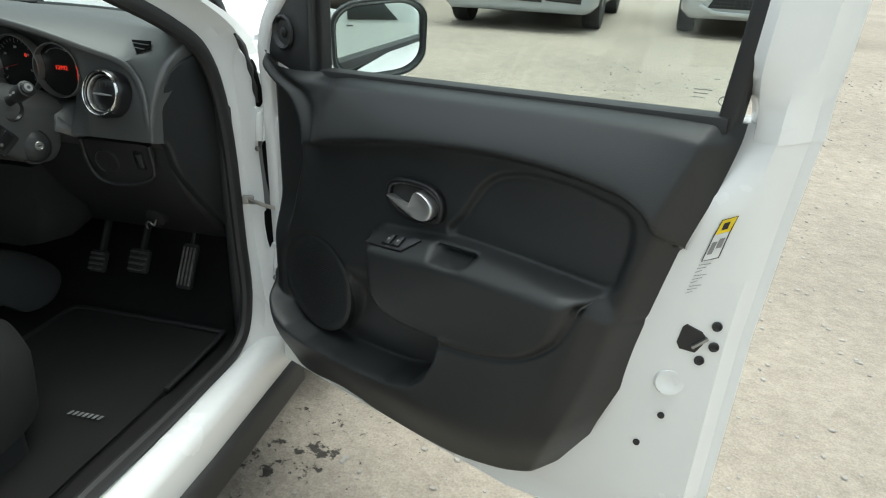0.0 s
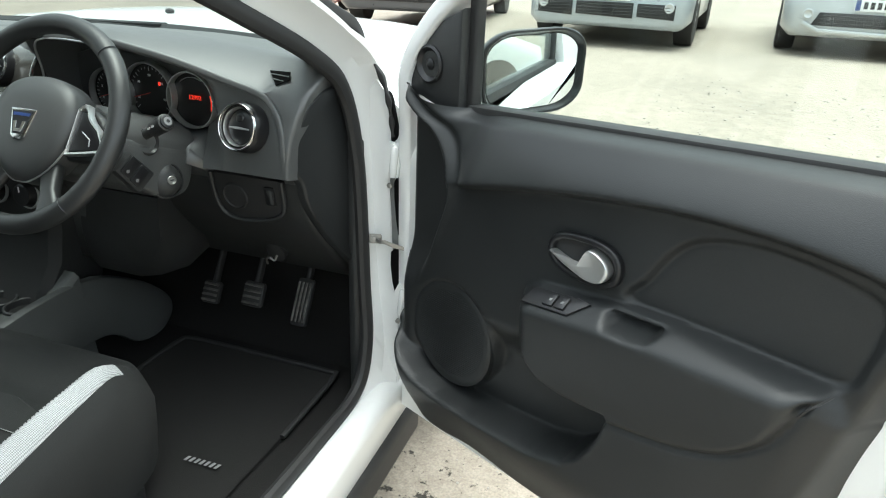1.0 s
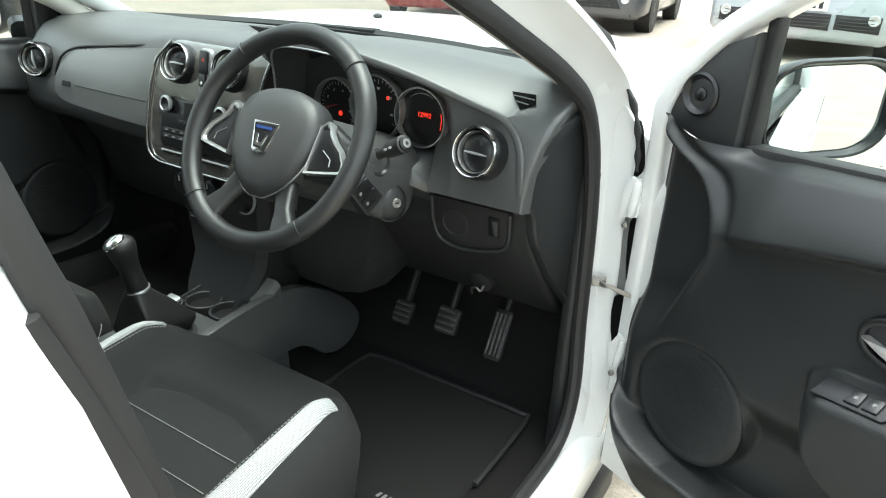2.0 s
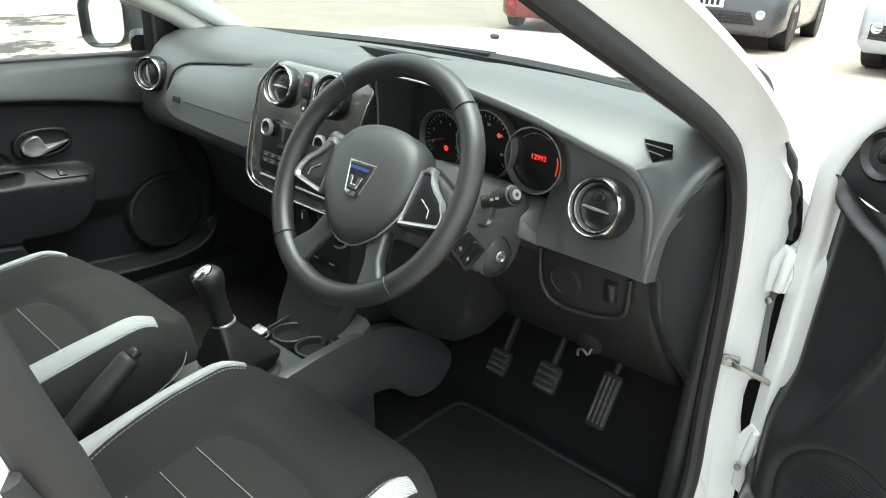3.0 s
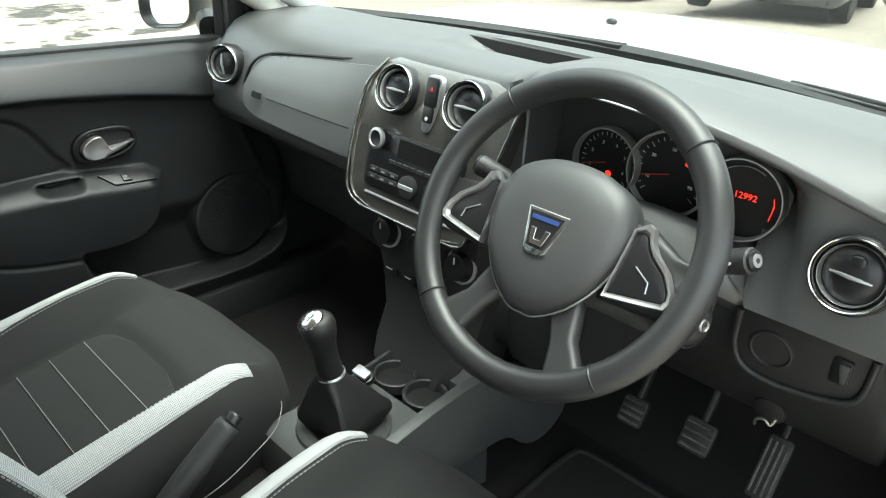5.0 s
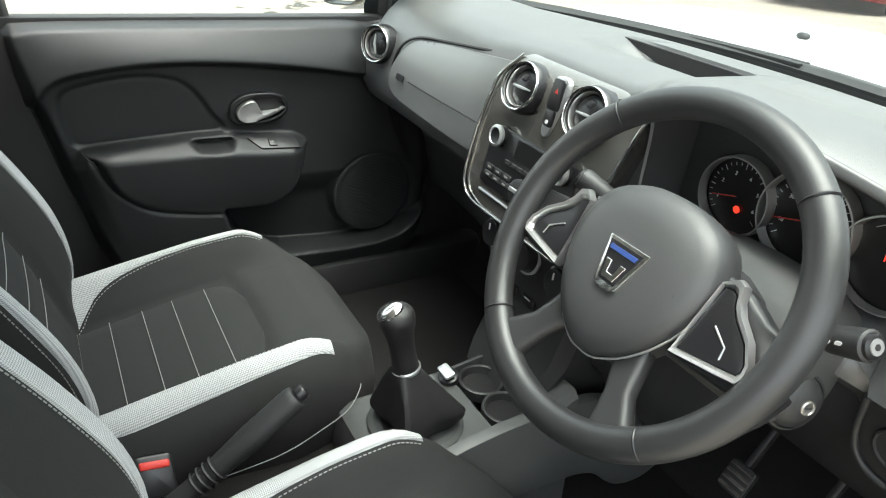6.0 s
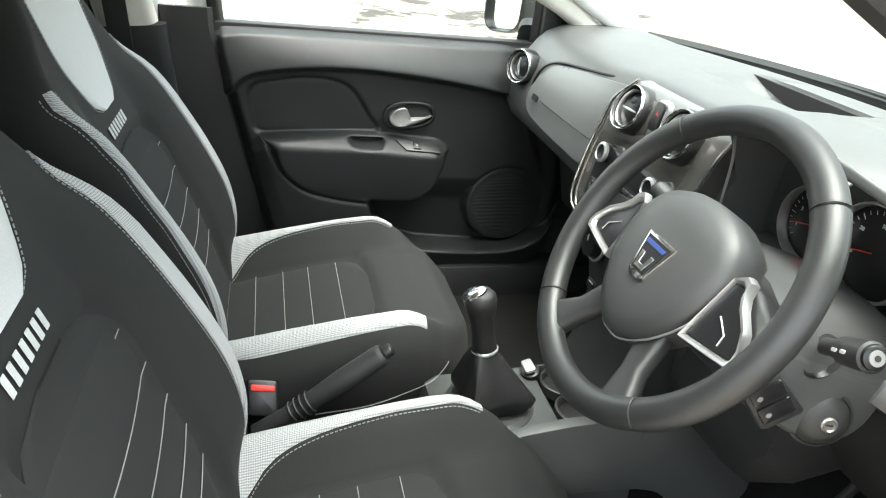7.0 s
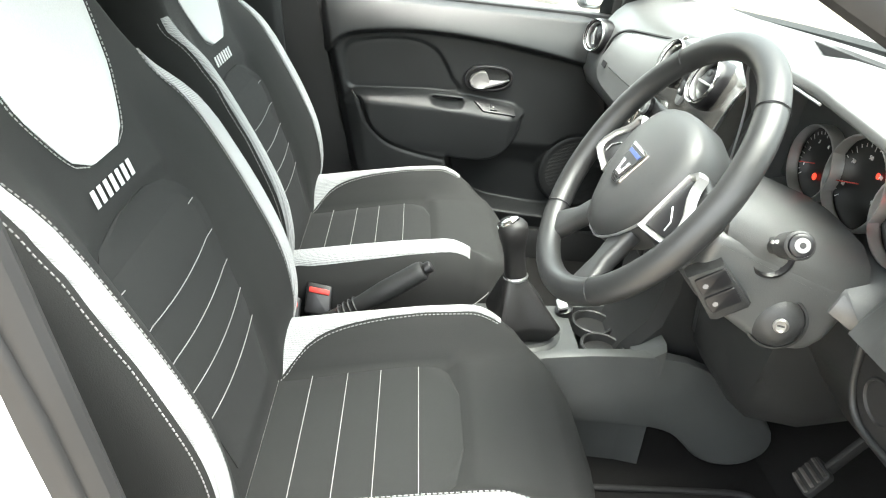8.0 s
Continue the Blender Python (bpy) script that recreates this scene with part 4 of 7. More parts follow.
    for k, (a0, a1) in enumerate(((0.893, 0.910), (0.893, 0.905), (0.893, 0.900))):
        part("glass_mark", slab([(a0, 1.0985 - 0.0048 * k), (a0, 1.0995 - 0.0048 * k), (a1 + 0.006, 1.0995 - 0.0048 * k), (a1 + 0.006, 1.0985 - 0.0048 * k)], lambda p, q, h: place(p, -0.003 + h, q - 0.043), 0.0004, 0.0001, 1), GREY_PRINT, pane)
    part("glass_mark", lathe([(0.0055, 0), (0.0055, 0.0005), (0.0045, 0.0005), (0.0045, 0)], place(0.931, -0.003, 1.044), INTO, 18, caps=False), GREY_PRINT, pane)


driver_door = thing("car_door", on_open_door(0, 0, 0.3), "open white front door with a charcoal plastic inner panel", "car door", "front doors")
door(on_open_door, driver_door, True)
passenger_door = thing("car_door", on_shut_door(0, 0, 0.3), "shut front door with a charcoal plastic inner panel", "car door", "front doors")
door(on_shut_door, passenger_door, False)

part("strap_bracket", slab(rounded(0.026, 0.020, 0.004), plane_at((0.798, 2.216, 0.738), (0.95, 0.3, 0), (0, 0, 1)), 0.004, 0.001), METAL, car_body, "worn steel strap bracket")
part("strap_bolt", lathe([(0.008, 0), (0.008, 0.003), (0.0055, 0.003), (0.005, 0.007), (0, 0.008)], (0.796, 2.212, 0.739), (0.3, -1, 0.2), 12), METAL, car_body)
part("check_strap", sweep(smooth_path([(0.800, 2.210, 0.741), (0.812, 2.207, 0.736), (0.822, 2.208, 0.737), (0.838, 2.212, 0.731), (0.868, 2.222, 0.722)], 4), rounded(0.004, 0.0085, 0.001, 2)), METAL, car_body, "greasy steel door check strap")


def in_gap(name, outline, y, mat, label):
    pts = [(q.x, q.y) for q in smooth_path([Vector((a, b, 0)) for a, b in outline], 3, True)]
    part(name, slab(pts, lambda a, b, h: Vector((a, y - h, b)), 0.012, 0.002, 1), mat, car_body, label)


# black strip stands for the shade along the upper hinge gap
line = smooth_path([(0.752, 2.220, 1.142), (0.785, 2.222, 1.108), (0.812, 2.226, 1.058), (0.826, 2.228, 1.005), (0.832, 2.228, 0.955)], 6)
part("hinge_gap_shade_strip", sweep(line, lambda t: rounded(0.009 + 0.004 * math.sin(31 * t), 0.012, 0.003, 2), (0, -1, 0)), RUBBER, car_body, "grimy black strip standing for shade in the hinge gap")
# near-black sheets on the wing's face stand for shade in the gap
for shape in ([(0.814, 1.036), (0.822, 1.04), (0.832, 1.015), (0.841, 0.968), (0.836, 0.948), (0.827, 0.945), (0.827, 0.97), (0.820, 1.01)], [(0.834, 0.86), (0.853, 0.86), (0.866, 0.75), (0.844, 0.75)], [(0.828, 0.708), (0.864, 0.708), (0.870, 0.62), (0.838, 0.612)], [(0.852, 0.57), (0.880, 0.57), (0.900, 0.42), (0.862, 0.42)]):
    in_gap("hinge_gap_shade", shape, 2.238, RECESS_SHADE, "black sheet for the shade between wing and door")
in_gap("hinge_gap_panel", [(0.824, 0.865), (0.834, 0.865), (0.844, 0.75), (0.847, 0.705), (0.832, 0.705), (0.828, 0.78)], 2.240, LID_TRIM, "grey dusty panel inside the hinge gap")
for x, z in ((0.825, 0.872), (0.846, 0.566)):
    part("door_hinge", loft([[Vector((x + a, y, z + b)) for a, b in ((-0.006, 0.0), (0.022, 0.004), (0.026, 0.03), (0.018, 0.068), (0.004, 0.075), (-0.008, 0.05))] for y in (2.216, 2.222, 2.250)]), PAINT, car_body, "white painted steel door hinge", 50)
    part("hinge_pin", lathe([(0.007, -0.03), (0.008, -0.026), (0.008, 0.026), (0.005, 0.032), (0, 0.032)], (x + 0.014, 2.214, z + 0.035), (0.1, 0, 1), 14), PAINT, car_body)
    part("hinge_bolt", lathe([(0.006, 0), (0.006, 0.005), (0.004, 0.006), (0, 0.006)], (x + 0.002, 2.224, z - 0.016), (0, -1, 0), 6), METAL, car_body)


def door_mirror(at, right, label, tilt=0.0):
    """A wing mirror: black housing, foot and glass facing rearwards."""
    at = Vector(at)
    u = Vector(right).normalized()
    v = Vector((0, 0, 1))
    back = u.cross(v) if u.cross(v).y < 0 else -u.cross(v)
    v = (v - back * tilt).normalized()
    back = (back + Vector((0, 0, tilt))).normalized()
    m = thing("door_mirror", at, label, "door mirror", "door mirrors")

    def ring(w, h, d):
        return [at + u * (a * w) + v * (b * h + a * 0.02) + back * d for a, b in [(p * (1 + 0.06 * q), q * (1 - 0.05 * p)) for p, q in rounded(1, 1, 0.30, 6)]]
    part("housing", loft([ring(0.09, 0.065, -0.095), ring(0.145, 0.11, -0.075), ring(0.180, 0.140, -0.030), ring(0.190, 0.150, 0.0), ring(0.191, 0.151, 0.016), ring(0.187, 0.147, 0.021), ring(0.180, 0.140, 0.020), ring(0.172, 0.132, 0.006), ring(0.168, 0.128, 0.0)]), SMOOTH_BLACK, m, "black mirror housing")
    part("mirror_glass", loft([ring(0.170, 0.130, 0.002), ring(0.168, 0.128, 0.004)]), MIRROR, m)
    return m, u, v


m, u, v = door_mirror(on_open_door(0.196, -0.112, 1.079), (0.853, 0.52, 0), "black door mirror on the open door", 0.05)
part("foot", sweep([on_open_door(0.10, -0.05, 1.055), on_open_door(0.11, -0.11, 1.06), on_open_door(0.13, -0.16, 1.065)], rounded(0.05, 0.06, 0.02, 3)), SMOOTH_BLACK, m)
m, u, v = door_mirror((-1.0, 2.09, 1.085), (1, 0.25, 0), "white-backed door mirror outside the far window")
part("foot", sweep([(-0.83, 2.10, 1.05), (-0.78, 2.08, 1.04)], rounded(0.06, 0.06, 0.02, 3)), SMOOTH_BLACK, m)


# ---- dashboard ----
dash = thing("dashboard", (0.0, 2.2, 0.85), "charcoal grained plastic dashboard with round air vents", "dashboard")


def screen_y(x):
    return 2.33 + 0.18 * (1 - (x / 0.72) ** 2)


def dash_ring(x, front):
    yb = screen_y(x)
    (ya, za), (yc, zc) = front[0], front[1]
    low = 0.04 * ss(x, -0.215, -0.085) * (1 - ss(x, 0.078, 0.094))
    edge = min(2.33, yb - 0.025)
    top = [(edge, za - 0.004), (edge - 0.012, za - 0.003 - low), (2.205, za + (zc - za) * 0.4 - low), (2.185, za + (zc - za) * 0.6), (2.14, zc)]
    return [Vector((x, yb, 1.075)), Vector((x, max(yb - 0.06, edge + 0.01), 1.088))] + [Vector((x, y, z)) for y, z in top + front[2:]] + [Vector((x, 2.40, 0.62)), Vector((x, yb, 0.7))]


FAR = [(2.26, 1.098), (2.14, 1.088), (2.09, 1.072), (2.068, 1.052), (2.045, 1.02), (2.03, 0.985), (2.018, 0.945), (2.012, 0.90), (2.028, 0.868), (2.07, 0.845), (2.14, 0.825), (2.19, 0.74), (2.22, 0.62), (2.30, 0.56)]
MID = [(2.26, 1.105), (2.14, 1.105), (2.08, 1.10), (2.06, 1.09), (2.05, 1.04), (2.045, 1.0), (2.04, 0.95), (2.03, 0.90), (2.03, 0.86), (2.05, 0.83), (2.08, 0.78), (2.08, 0.72), (2.10, 0.62), (2.30, 0.56)]
COWL = [(2.26, 1.115), (2.12, 1.135), (2.02, 1.138), (1.992, 1.128), (2.0, 1.117), (2.07, 1.11), (2.12, 1.095), (2.14, 1.03), (2.135, 0.955), (2.045, 0.935), (2.035, 0.905), (2.09, 0.87), (2.19, 0.72), (2.30, 0.60)]
EDGE = [(2.28, 1.10), (2.18, 1.098), (2.125, 1.083), (2.098, 1.066), (2.074, 1.045), (2.060, 1.01), (2.048, 0.97), (2.042, 0.93), (2.041, 0.900), (2.088, 0.889), (2.096, 0.87), (2.11, 0.82), (2.19, 0.72), (2.30, 0.60)]


def mix(a, b, t):
    return [(p[0] + (q[0] - p[0]) * t, p[1] + (q[1] - p[1]) * t) for p, q in zip(a, b)]


def low_end(z):
    return 1 - ss(z, 1.0, 1.05)


def pad_end(z):
    return lerp(z, [(0.60, 0.706), (0.90, 0.706), (0.96, 0.710), (1.005, 0.720), (1.05, 0.736), (1.075, 0.743)])


def build_dash():
    def across(x):
        """The driver's side: the cowl's brow runs down to the door, the dial recess ends in a flared wall."""
        if x < 0.3:
            brow, hole = ss(x, 0.08, 0.22), ss(x, 0.160, 0.178)
            return mix(MID, COWL, brow)[:4] + mix(MID, COWL, hole)[4:]
        if x > 0.645:
            return mix(across(0.645), EDGE, ss(x, 0.645, 0.702))
        k = ss(x, 0.33, 0.70)
        ty = lerp(x, [(0.36, 1.992), (0.42, 2.0), (0.5, 2.022), (0.585, 2.046), (0.648, 2.056), (0.69, 2.06)])
        tz = lerp(x, [(0.36, 1.128), (0.42, 1.119), (0.5, 1.098), (0.585, 1.068), (0.648, 1.046), (0.69, 1.025)])
        top = mix(COWL, EDGE, k)[:2] + [(ty + 0.03, tz + 0.012), (ty, tz)]
        front = [(max(ty + 0.004, 2.030), tz - 0.012), (max(ty + 0.004, 2.040), tz - 0.03)] + EDGE[6:]
        hole = 1 - ss(x, 0.512, 0.572)
        under = [(ty + 0.010, tz - 0.012), (2.07, tz - 0.017), (2.12, min(1.095, tz - 0.030))] + COWL[7:]
        low = 1 - ss(x, 0.497, 0.517)
        return top + mix(front[:4], under[:4], hole) + mix(front[4:], under[4:], low)
    rings = [dash_ring(x, f) for x, f in [(-0.735, [(y + 0.03, z - 0.015) for y, z in FAR]), (-0.72, [(y + 0.012, z - 0.004) for y, z in FAR]), (-0.69, FAR), (-0.6, FAR), (-0.45, mix(FAR, MID, 0.1)), (-0.3, mix(FAR, MID, 0.3)), (-0.25, mix(FAR, MID, 0.5)), (-0.215, mix(FAR, MID, 0.65)), (-0.19, mix(FAR, MID, 0.75)), (-0.16, mix(FAR, MID, 0.85)), (-0.13, mix(FAR, MID, 0.92)),
                                          (-0.1, MID)] + [(q, across(q)) for q in (-0.02, 0.04, 0.078, 0.086, 0.094, 0.12, 0.145, 0.160, 0.166, 0.172, 0.178, 0.19, 0.21, 0.25, 0.31, 0.36, 0.41, 0.46, 0.49, 0.512, 0.522, 0.532, 0.542, 0.552, 0.562, 0.572, 0.59, 0.61, 0.63, 0.645, 0.656, 0.667, 0.678, 0.689, 0.702)] + []]
    rings += [[Vector((pad_end(v.z) * k + v.x * (1 - k), v.y + back * low_end(v.z) + rise, v.z - rise * 0.5)) for v in dash_ring(0.702, EDGE)] for k, back, rise in ((0.6, 0.0, 0.0), (0.93, 0.0, 0.002), (1.0, 0.004, 0.006), (1.0, 0.05, 0.012))]
    part("main_moulding", loft(rings), DASH_TRIM, dash, "charcoal grained dash moulding", 62)
    # recessed tray on top, ahead of the middle; black sheets paint its inner shade
    part("tray_floor_shade", slab([(-0.095, 2.208), (0.075, 2.208), (0.075, 2.316), (-0.095, 2.316)], lambda a, b, h: Vector((a, b, 1.064 + h)), 0.004, 0.001, 1), INK, dash, "black sheet for the shade on the dash tray floor")
    part("tray_wall_shade", slab([(-0.195, 1.0935), (-0.09, 1.068), (0.076, 1.067), (0.076, 1.098), (-0.195, 1.0985)], lambda a, b, h: Vector((a, 2.318 - h, b)), 0.003, 0.001, 1), INK, dash, "black sheet for the shade on the far wall of the tray")
    # glovebox lid seams and airbag mark
    part("lid_seam", sweep([(-0.475, 2.0160, 0.952), (-0.35, 2.0175, 0.951), (-0.22, 2.0225, 0.95)], rounded(0.002, 0.003, 0.0008, 1)), INK, dash)
    place = plane_at((-0.505, 2.0125, 0.953), (1, 0, 0), (0, 0.28, 0.96))
    part("airbag_mark", slab(rounded(0.034, 0.014, 0.004), place, 0.0015, 0.0006, 1), SMOOTH_BLACK, dash)
    line = smooth_path([(-0.575, 2.03, 0.905), (-0.57, 2.026, 0.96), (-0.545, 2.034, 1.01), (-0.50, 2.05, 1.035), (-0.40, 2.06, 1.048), (-0.28, 2.064, 1.062), (-0.16, 2.068, 1.078)], 6)
    part("lid_seam", sweep(line, circle(0.003, 6)), INK, dash)
    # smoother lid panel on the passenger's side, window light put into its lighter grey
    def lid(x, z):
        k = lerp(x, [(-0.6, 0.0), (-0.45, 0.1), (-0.3, 0.3), (-0.2, 0.7), (-0.168, 0.8)])
        prof = sorted((q[1], q[0]) for q in mix(FAR, MID, k)[3:9])
        return Vector((x, lerp(z, prof) - 0.003, z))
    rings = []
    for i in range(25):
        x = -0.562 + 0.392 * i / 24
        hi = lerp(x, [(-0.562, 0.965), (-0.55, 0.995), (-0.53, 1.018), (-0.50, 1.030), (-0.40, 1.043), (-0.28, 1.055), (-0.168, 1.068)])
        lo = lerp(x, [(-0.562, 0.930), (-0.54, 0.912), (-0.50, 0.906), (-0.168, 0.890)])
        row = [lid(x, lo + (hi - lo) * j / 10) for j in range(11)]
        rings.append([row[0] + Vector((0, 0.012, 0))] + row + [row[-1] + Vector((0, 0.012, 0))])
    part("lid_panel", loft(rings, closed=False), LID_TRIM, dash, "smooth lid panel in a grey lightened for window light", 50)
    # raised lip of the top pad, round the vent to the end of the dash
    line = smooth_path([(0.24, 1.994, 1.126), (0.36, 1.996, 1.126), (0.42, 2.004, 1.117), (0.50, 2.026, 1.096), (0.585, 2.050, 1.066), (0.648, 2.058, 1.046), (0.676, 2.056, 1.022), (0.690, 2.052, 0.99), (0.696, 2.047, 0.95), (0.698, 2.046, 0.905)], 10)
    part("pad_lip", sweep(line, rounded(0.013, 0.009, 0.004, 3), (0, -1, 0.3)), DASH_TRIM, dash, "", 50)
    # side panel at the driver's end
    cap = smooth_path([Vector(w + (0,)) for w in [(2.066, 0.905), (2.064, 0.96), (2.074, 1.01), (2.10, 1.04), (2.17, 1.055), (2.36, 1.05), (2.40, 0.7), (2.33, 0.60), (2.285, 0.602), (2.21, 0.676), (2.15, 0.745), (2.098, 0.83), (2.084, 0.88)]], 4, True)
    part("end_cap", slab([(q.x, q.y) for q in cap], lambda a, b, h: Vector((pad_end(b) - 0.022 + h + 0.007 * ss(a, 2.068, 2.082) + (0.745 - pad_end(b)) * clamp01((a - 2.07) / 0.13), a, b)), 0.018, 0.006), DOOR_TRIM, dash, "dark end panel of the dash")


build_dash()


def vent(at, face, r, spin=0.0):
    """A round vent: gloss surround, two chrome rings and a domed flap with a short bright bar."""
    f = Vector(face).normalized()
    at = Vector(at)
    ring = part("air_vent", lathe([(r * 1.24, -0.02), (r * 1.25, 0.002), (r * 1.21, 0.009), (r * 1.14, 0.012), (r * 1.04, 0.009), (r * 0.98, -0.004)], at, f, 56, caps=False), SMOOTH_BLACK, dash, "round black air vent with chrome rings")
    part("ring", lathe([(r * 1.17, 0.009), (r * 1.155, 0.0135), (r * 1.12, 0.0155), (r * 1.085, 0.0145), (r * 1.06, 0.009)], at, f, 56, caps=False), CHROME, ring, "outer chrome vent ring")
    part("ring", lathe([(r * 0.985, 0.0), (r * 0.975, 0.0075), (r * 0.945, 0.0095), (r * 0.905, 0.007), (r * 0.90, -0.002)], at, f, 56, caps=False), SATIN, ring, "inner satin vent ring")
    part("flap", lathe([(r * 0.90, -0.012), (r * 0.88, -0.001), (r * 0.7, 0.004), (r * 0.4, 0.007), (0, 0.008)], at, f, 40), SMOOTH_BLACK, ring)
    up = (Vector((0, 0, 1)) - f * f.z).normalized()
    side = up.cross(f)
    up, side = up * math.cos(spin) + side * math.sin(spin), side * math.cos(spin) - up * math.sin(spin)
    part("flap_bar", sweep([at + side * -r * 0.60 + f * 0.006 - up * r * 0.06, at + f * 0.0115 - up * r * 0.05, at + side * r * 0.60 + f * 0.006 - up * r * 0.06], lambda t: rounded(0.0025 + 0.002 * math.sin(math.pi * t), 0.005, 0.001, 2), f), SILVER, ring)
    part("flap_tab", slab(rounded(r * 0.52, r * 0.46, r * 0.2), lambda p, q, h: at + side * p + up * (q + r * 0.42) + f * (0.003 + h), 0.005, 0.004, 3), SMOOTH_BLACK, ring)


vent((0.622, 2.034, 0.990), (-0.12, -0.96, 0.25), 0.0365)
vent((-0.622, 2.015, 0.996), (0.35, -0.92, 0.15), 0.034, radians(80))
vent((-0.078, 2.012, 1.052), (0.05, -0.94, 0.33), 0.033)
vent((0.075, 2.012, 1.056), (0.05, -0.94, 0.33), 0.033)
# small corner demister with slats; a black sheet stands for its unlit hole
place = plane_at((0.664, 2.097, 1.0710), (1, 0.0, -0.01), (0, 0.84, 0.55))
tri_vent = part("corner_vent", slab([(-0.027, 0.017), (0.016, 0.018), (0.024, -0.002), (0.004, -0.020)], place, 0.0014, 0.0006, 1), RECESS_SHADE, dash, "small demister vent with a black sheet for its shaded hole")
for q0, q1 in (((-0.020, 0.008), (0.019, 0.005)), ((-0.010, -0.004), (0.014, -0.0075))):
    part("vent_slat", sweep([place(*q0, 0.0016), place(*q1, 0.0016)], rounded(0.0030, 0.0016, 0.0006, 1)), LID_TRIM, tri_vent)


def cluster():
    c = part("instrument_panel", slab([(0.17, 0.955), (0.17, 1.075), (0.22, 1.09), (0.44, 1.085), (0.49, 1.065), (0.522, 1.03), (0.522, 0.965)], lambda a, b, h: Vector((a, 2.128 - h, b)), 0.012, 0.004), CONSOLE_TRIM, dash, "black instrument panel with three round dials")
    y = 2.105
    for x, z, r in ((0.270, 1.006, 0.050), (0.366, 1.016, 0.058), (0.466, 1.012, 0.053)):
        dial = part("dial", lathe([(r * 0.98, 0), (r * 0.98, 0.003), (0, 0.003)], (x, y + 0.004, z), (0, -1, 0), 40), DIAL, c)
        part("dial_ring", lathe([(r * 1.04, -0.004), (r * 1.04, 0.012), (r * 1.025, 0.015), (r * 0.99, 0.015), (r * 0.965, 0.002)], (x, y, z), (0, -1, 0), 48, caps=False), SATIN, dial, "chrome dial ring")
        if x < 0.45:
            bm = bmesh.new()
            for k in range(25):
                a = radians(220 - 260 * k / 24)
                q, w = r * 0.86, r * (0.72 if k % 4 == 0 else 0.78)
                sweep([(x + math.cos(a) * w, y - 0.002, z + math.sin(a) * w), (x + math.cos(a) * q, y - 0.002, z + math.sin(a) * q)], rounded(0.0009, 0.001, 0.0003, 1), bm=bm)
            part("dial_marks", bm, WHITE_PRINT, dial)
            part("needle", sweep([(x, y - 0.006, z), (x - r * 0.7, y - 0.006, z - r * 0.2)], rounded(0.002, 0.0015, 0.0005, 1)), RED, dial, "red needle")
            words = ["1", "2", "3", "4", "5", "6"] if x < 0.3 else ["10", "30", "50", "70", "90"]
            for k, wd in enumerate(words):
                a = radians(200 - 220 * k / (len(words) - 1 if x > 0.3 else 5))
                lettering("dial_figure", wd, plane_at((x + math.cos(a) * r * 0.58, y - 0.003, z + math.sin(a) * r * 0.58), (1, 0, 0), (0, 0, 1)), 0.007, WHITE_PRINT, dial)
        else:
            lettering("odometer", "12992", plane_at((x + 0.004, y - 0.003, z + 0.004), (1, 0, 0), (0, 0, 1)), 0.0120, RED_GLOW, dial, label="red lit odometer figures")
            line = smooth_path([(x + r * 0.72, y - 0.002, z - r * 0.35), (x + r * 0.76, y - 0.002, z), (x + r * 0.72, y - 0.002, z + r * 0.2)], 4)
            part("fuel_bar", sweep(line, rounded(0.0024, 0.001, 0.0004, 1)), RED_GLOW, dial)
            line = [(x + math.cos(radians(a)) * r * 0.8, y - 0.002, z + math.sin(radians(a)) * r * 0.8) for a in range(60, 140, 8)]
            part("temperature_band", sweep(line, rounded(0.004, 0.001, 0.0004, 1)), SILVER, dial)
    part("warning_lamp", lathe([(0.005, 0), (0.004, 0.001), (0, 0.001)], (0.274, y - 0.002, 0.989), (0, -1, 0), 12), RED_GLOW, c, "red warning lamp")
    part("warning_lamp", lathe([(0.004, 0), (0.003, 0.001), (0, 0.001)], (0.388, y - 0.002, 1.035), (0, -1, 0), 12), RED_GLOW, c)
    # bright trim line round the cowl
    line = smooth_path([(0.170, 2.036, 0.95), (0.172, 2.032, 1.05), (0.190, 2.010, 1.100), (0.23, 1.994, 1.118), (0.30, 1.988, 1.122), (0.40, 1.994, 1.114)], 6)
    part("cowl_trim", sweep(line, rounded(0.004, 0.003, 0.001, 1)), SILVER, dash, "thin bright cowl trim")


cluster()


# ---- centre stack ----
stack = thing("centre_stack", (-0.01, 2.02, 0.85), "dark metallic centre stack with radio and heater knobs", "centre console")
FACE_UP = Vector((0, 0.20, 0.98))
face = plane_at((-0.015, 2.004, 0.965), (1, 0, 0), FACE_UP)


def fascia_h(b):
    return 0.004 - 9.0 * max(0.0, b - 0.085) ** 2 - 2.0 * max(0.0, -0.09 - b) ** 2


def build_fascia():
    rings = []
    for b, l, r in [(-0.127, -0.09, 0.08), (-0.124, -0.125, 0.115), (-0.115, -0.145, 0.128), (-0.09, -0.158, 0.139), (-0.03, -0.160, 0.146), (0.02, -0.156, 0.158), (0.06, -0.149, 0.168), (0.09, -0.140, 0.175), (0.115, -0.128, 0.178), (0.124, -0.122, 0.177), (0.132, -0.117, 0.176), (0.138, -0.113, 0.174), (0.142, -0.110, 0.173), (0.144, -0.108, 0.172)]:
        row = [l + (r - l) * i / 12 for i in range(13)]
        rings.append([face(a, b, fascia_h(b) - 120.0 * max(0.0, b - 0.124) ** 2 - (0.004 if i in (0, 12) else 0)) for i, a in enumerate(row)] + [face(r, b, fascia_h(b) - 0.04), face(l, b, fascia_h(b) - 0.04)])
    part("fascia", loft(rings), STACK, stack, "dark bronze-grey metallic fascia", 50)


build_fascia()
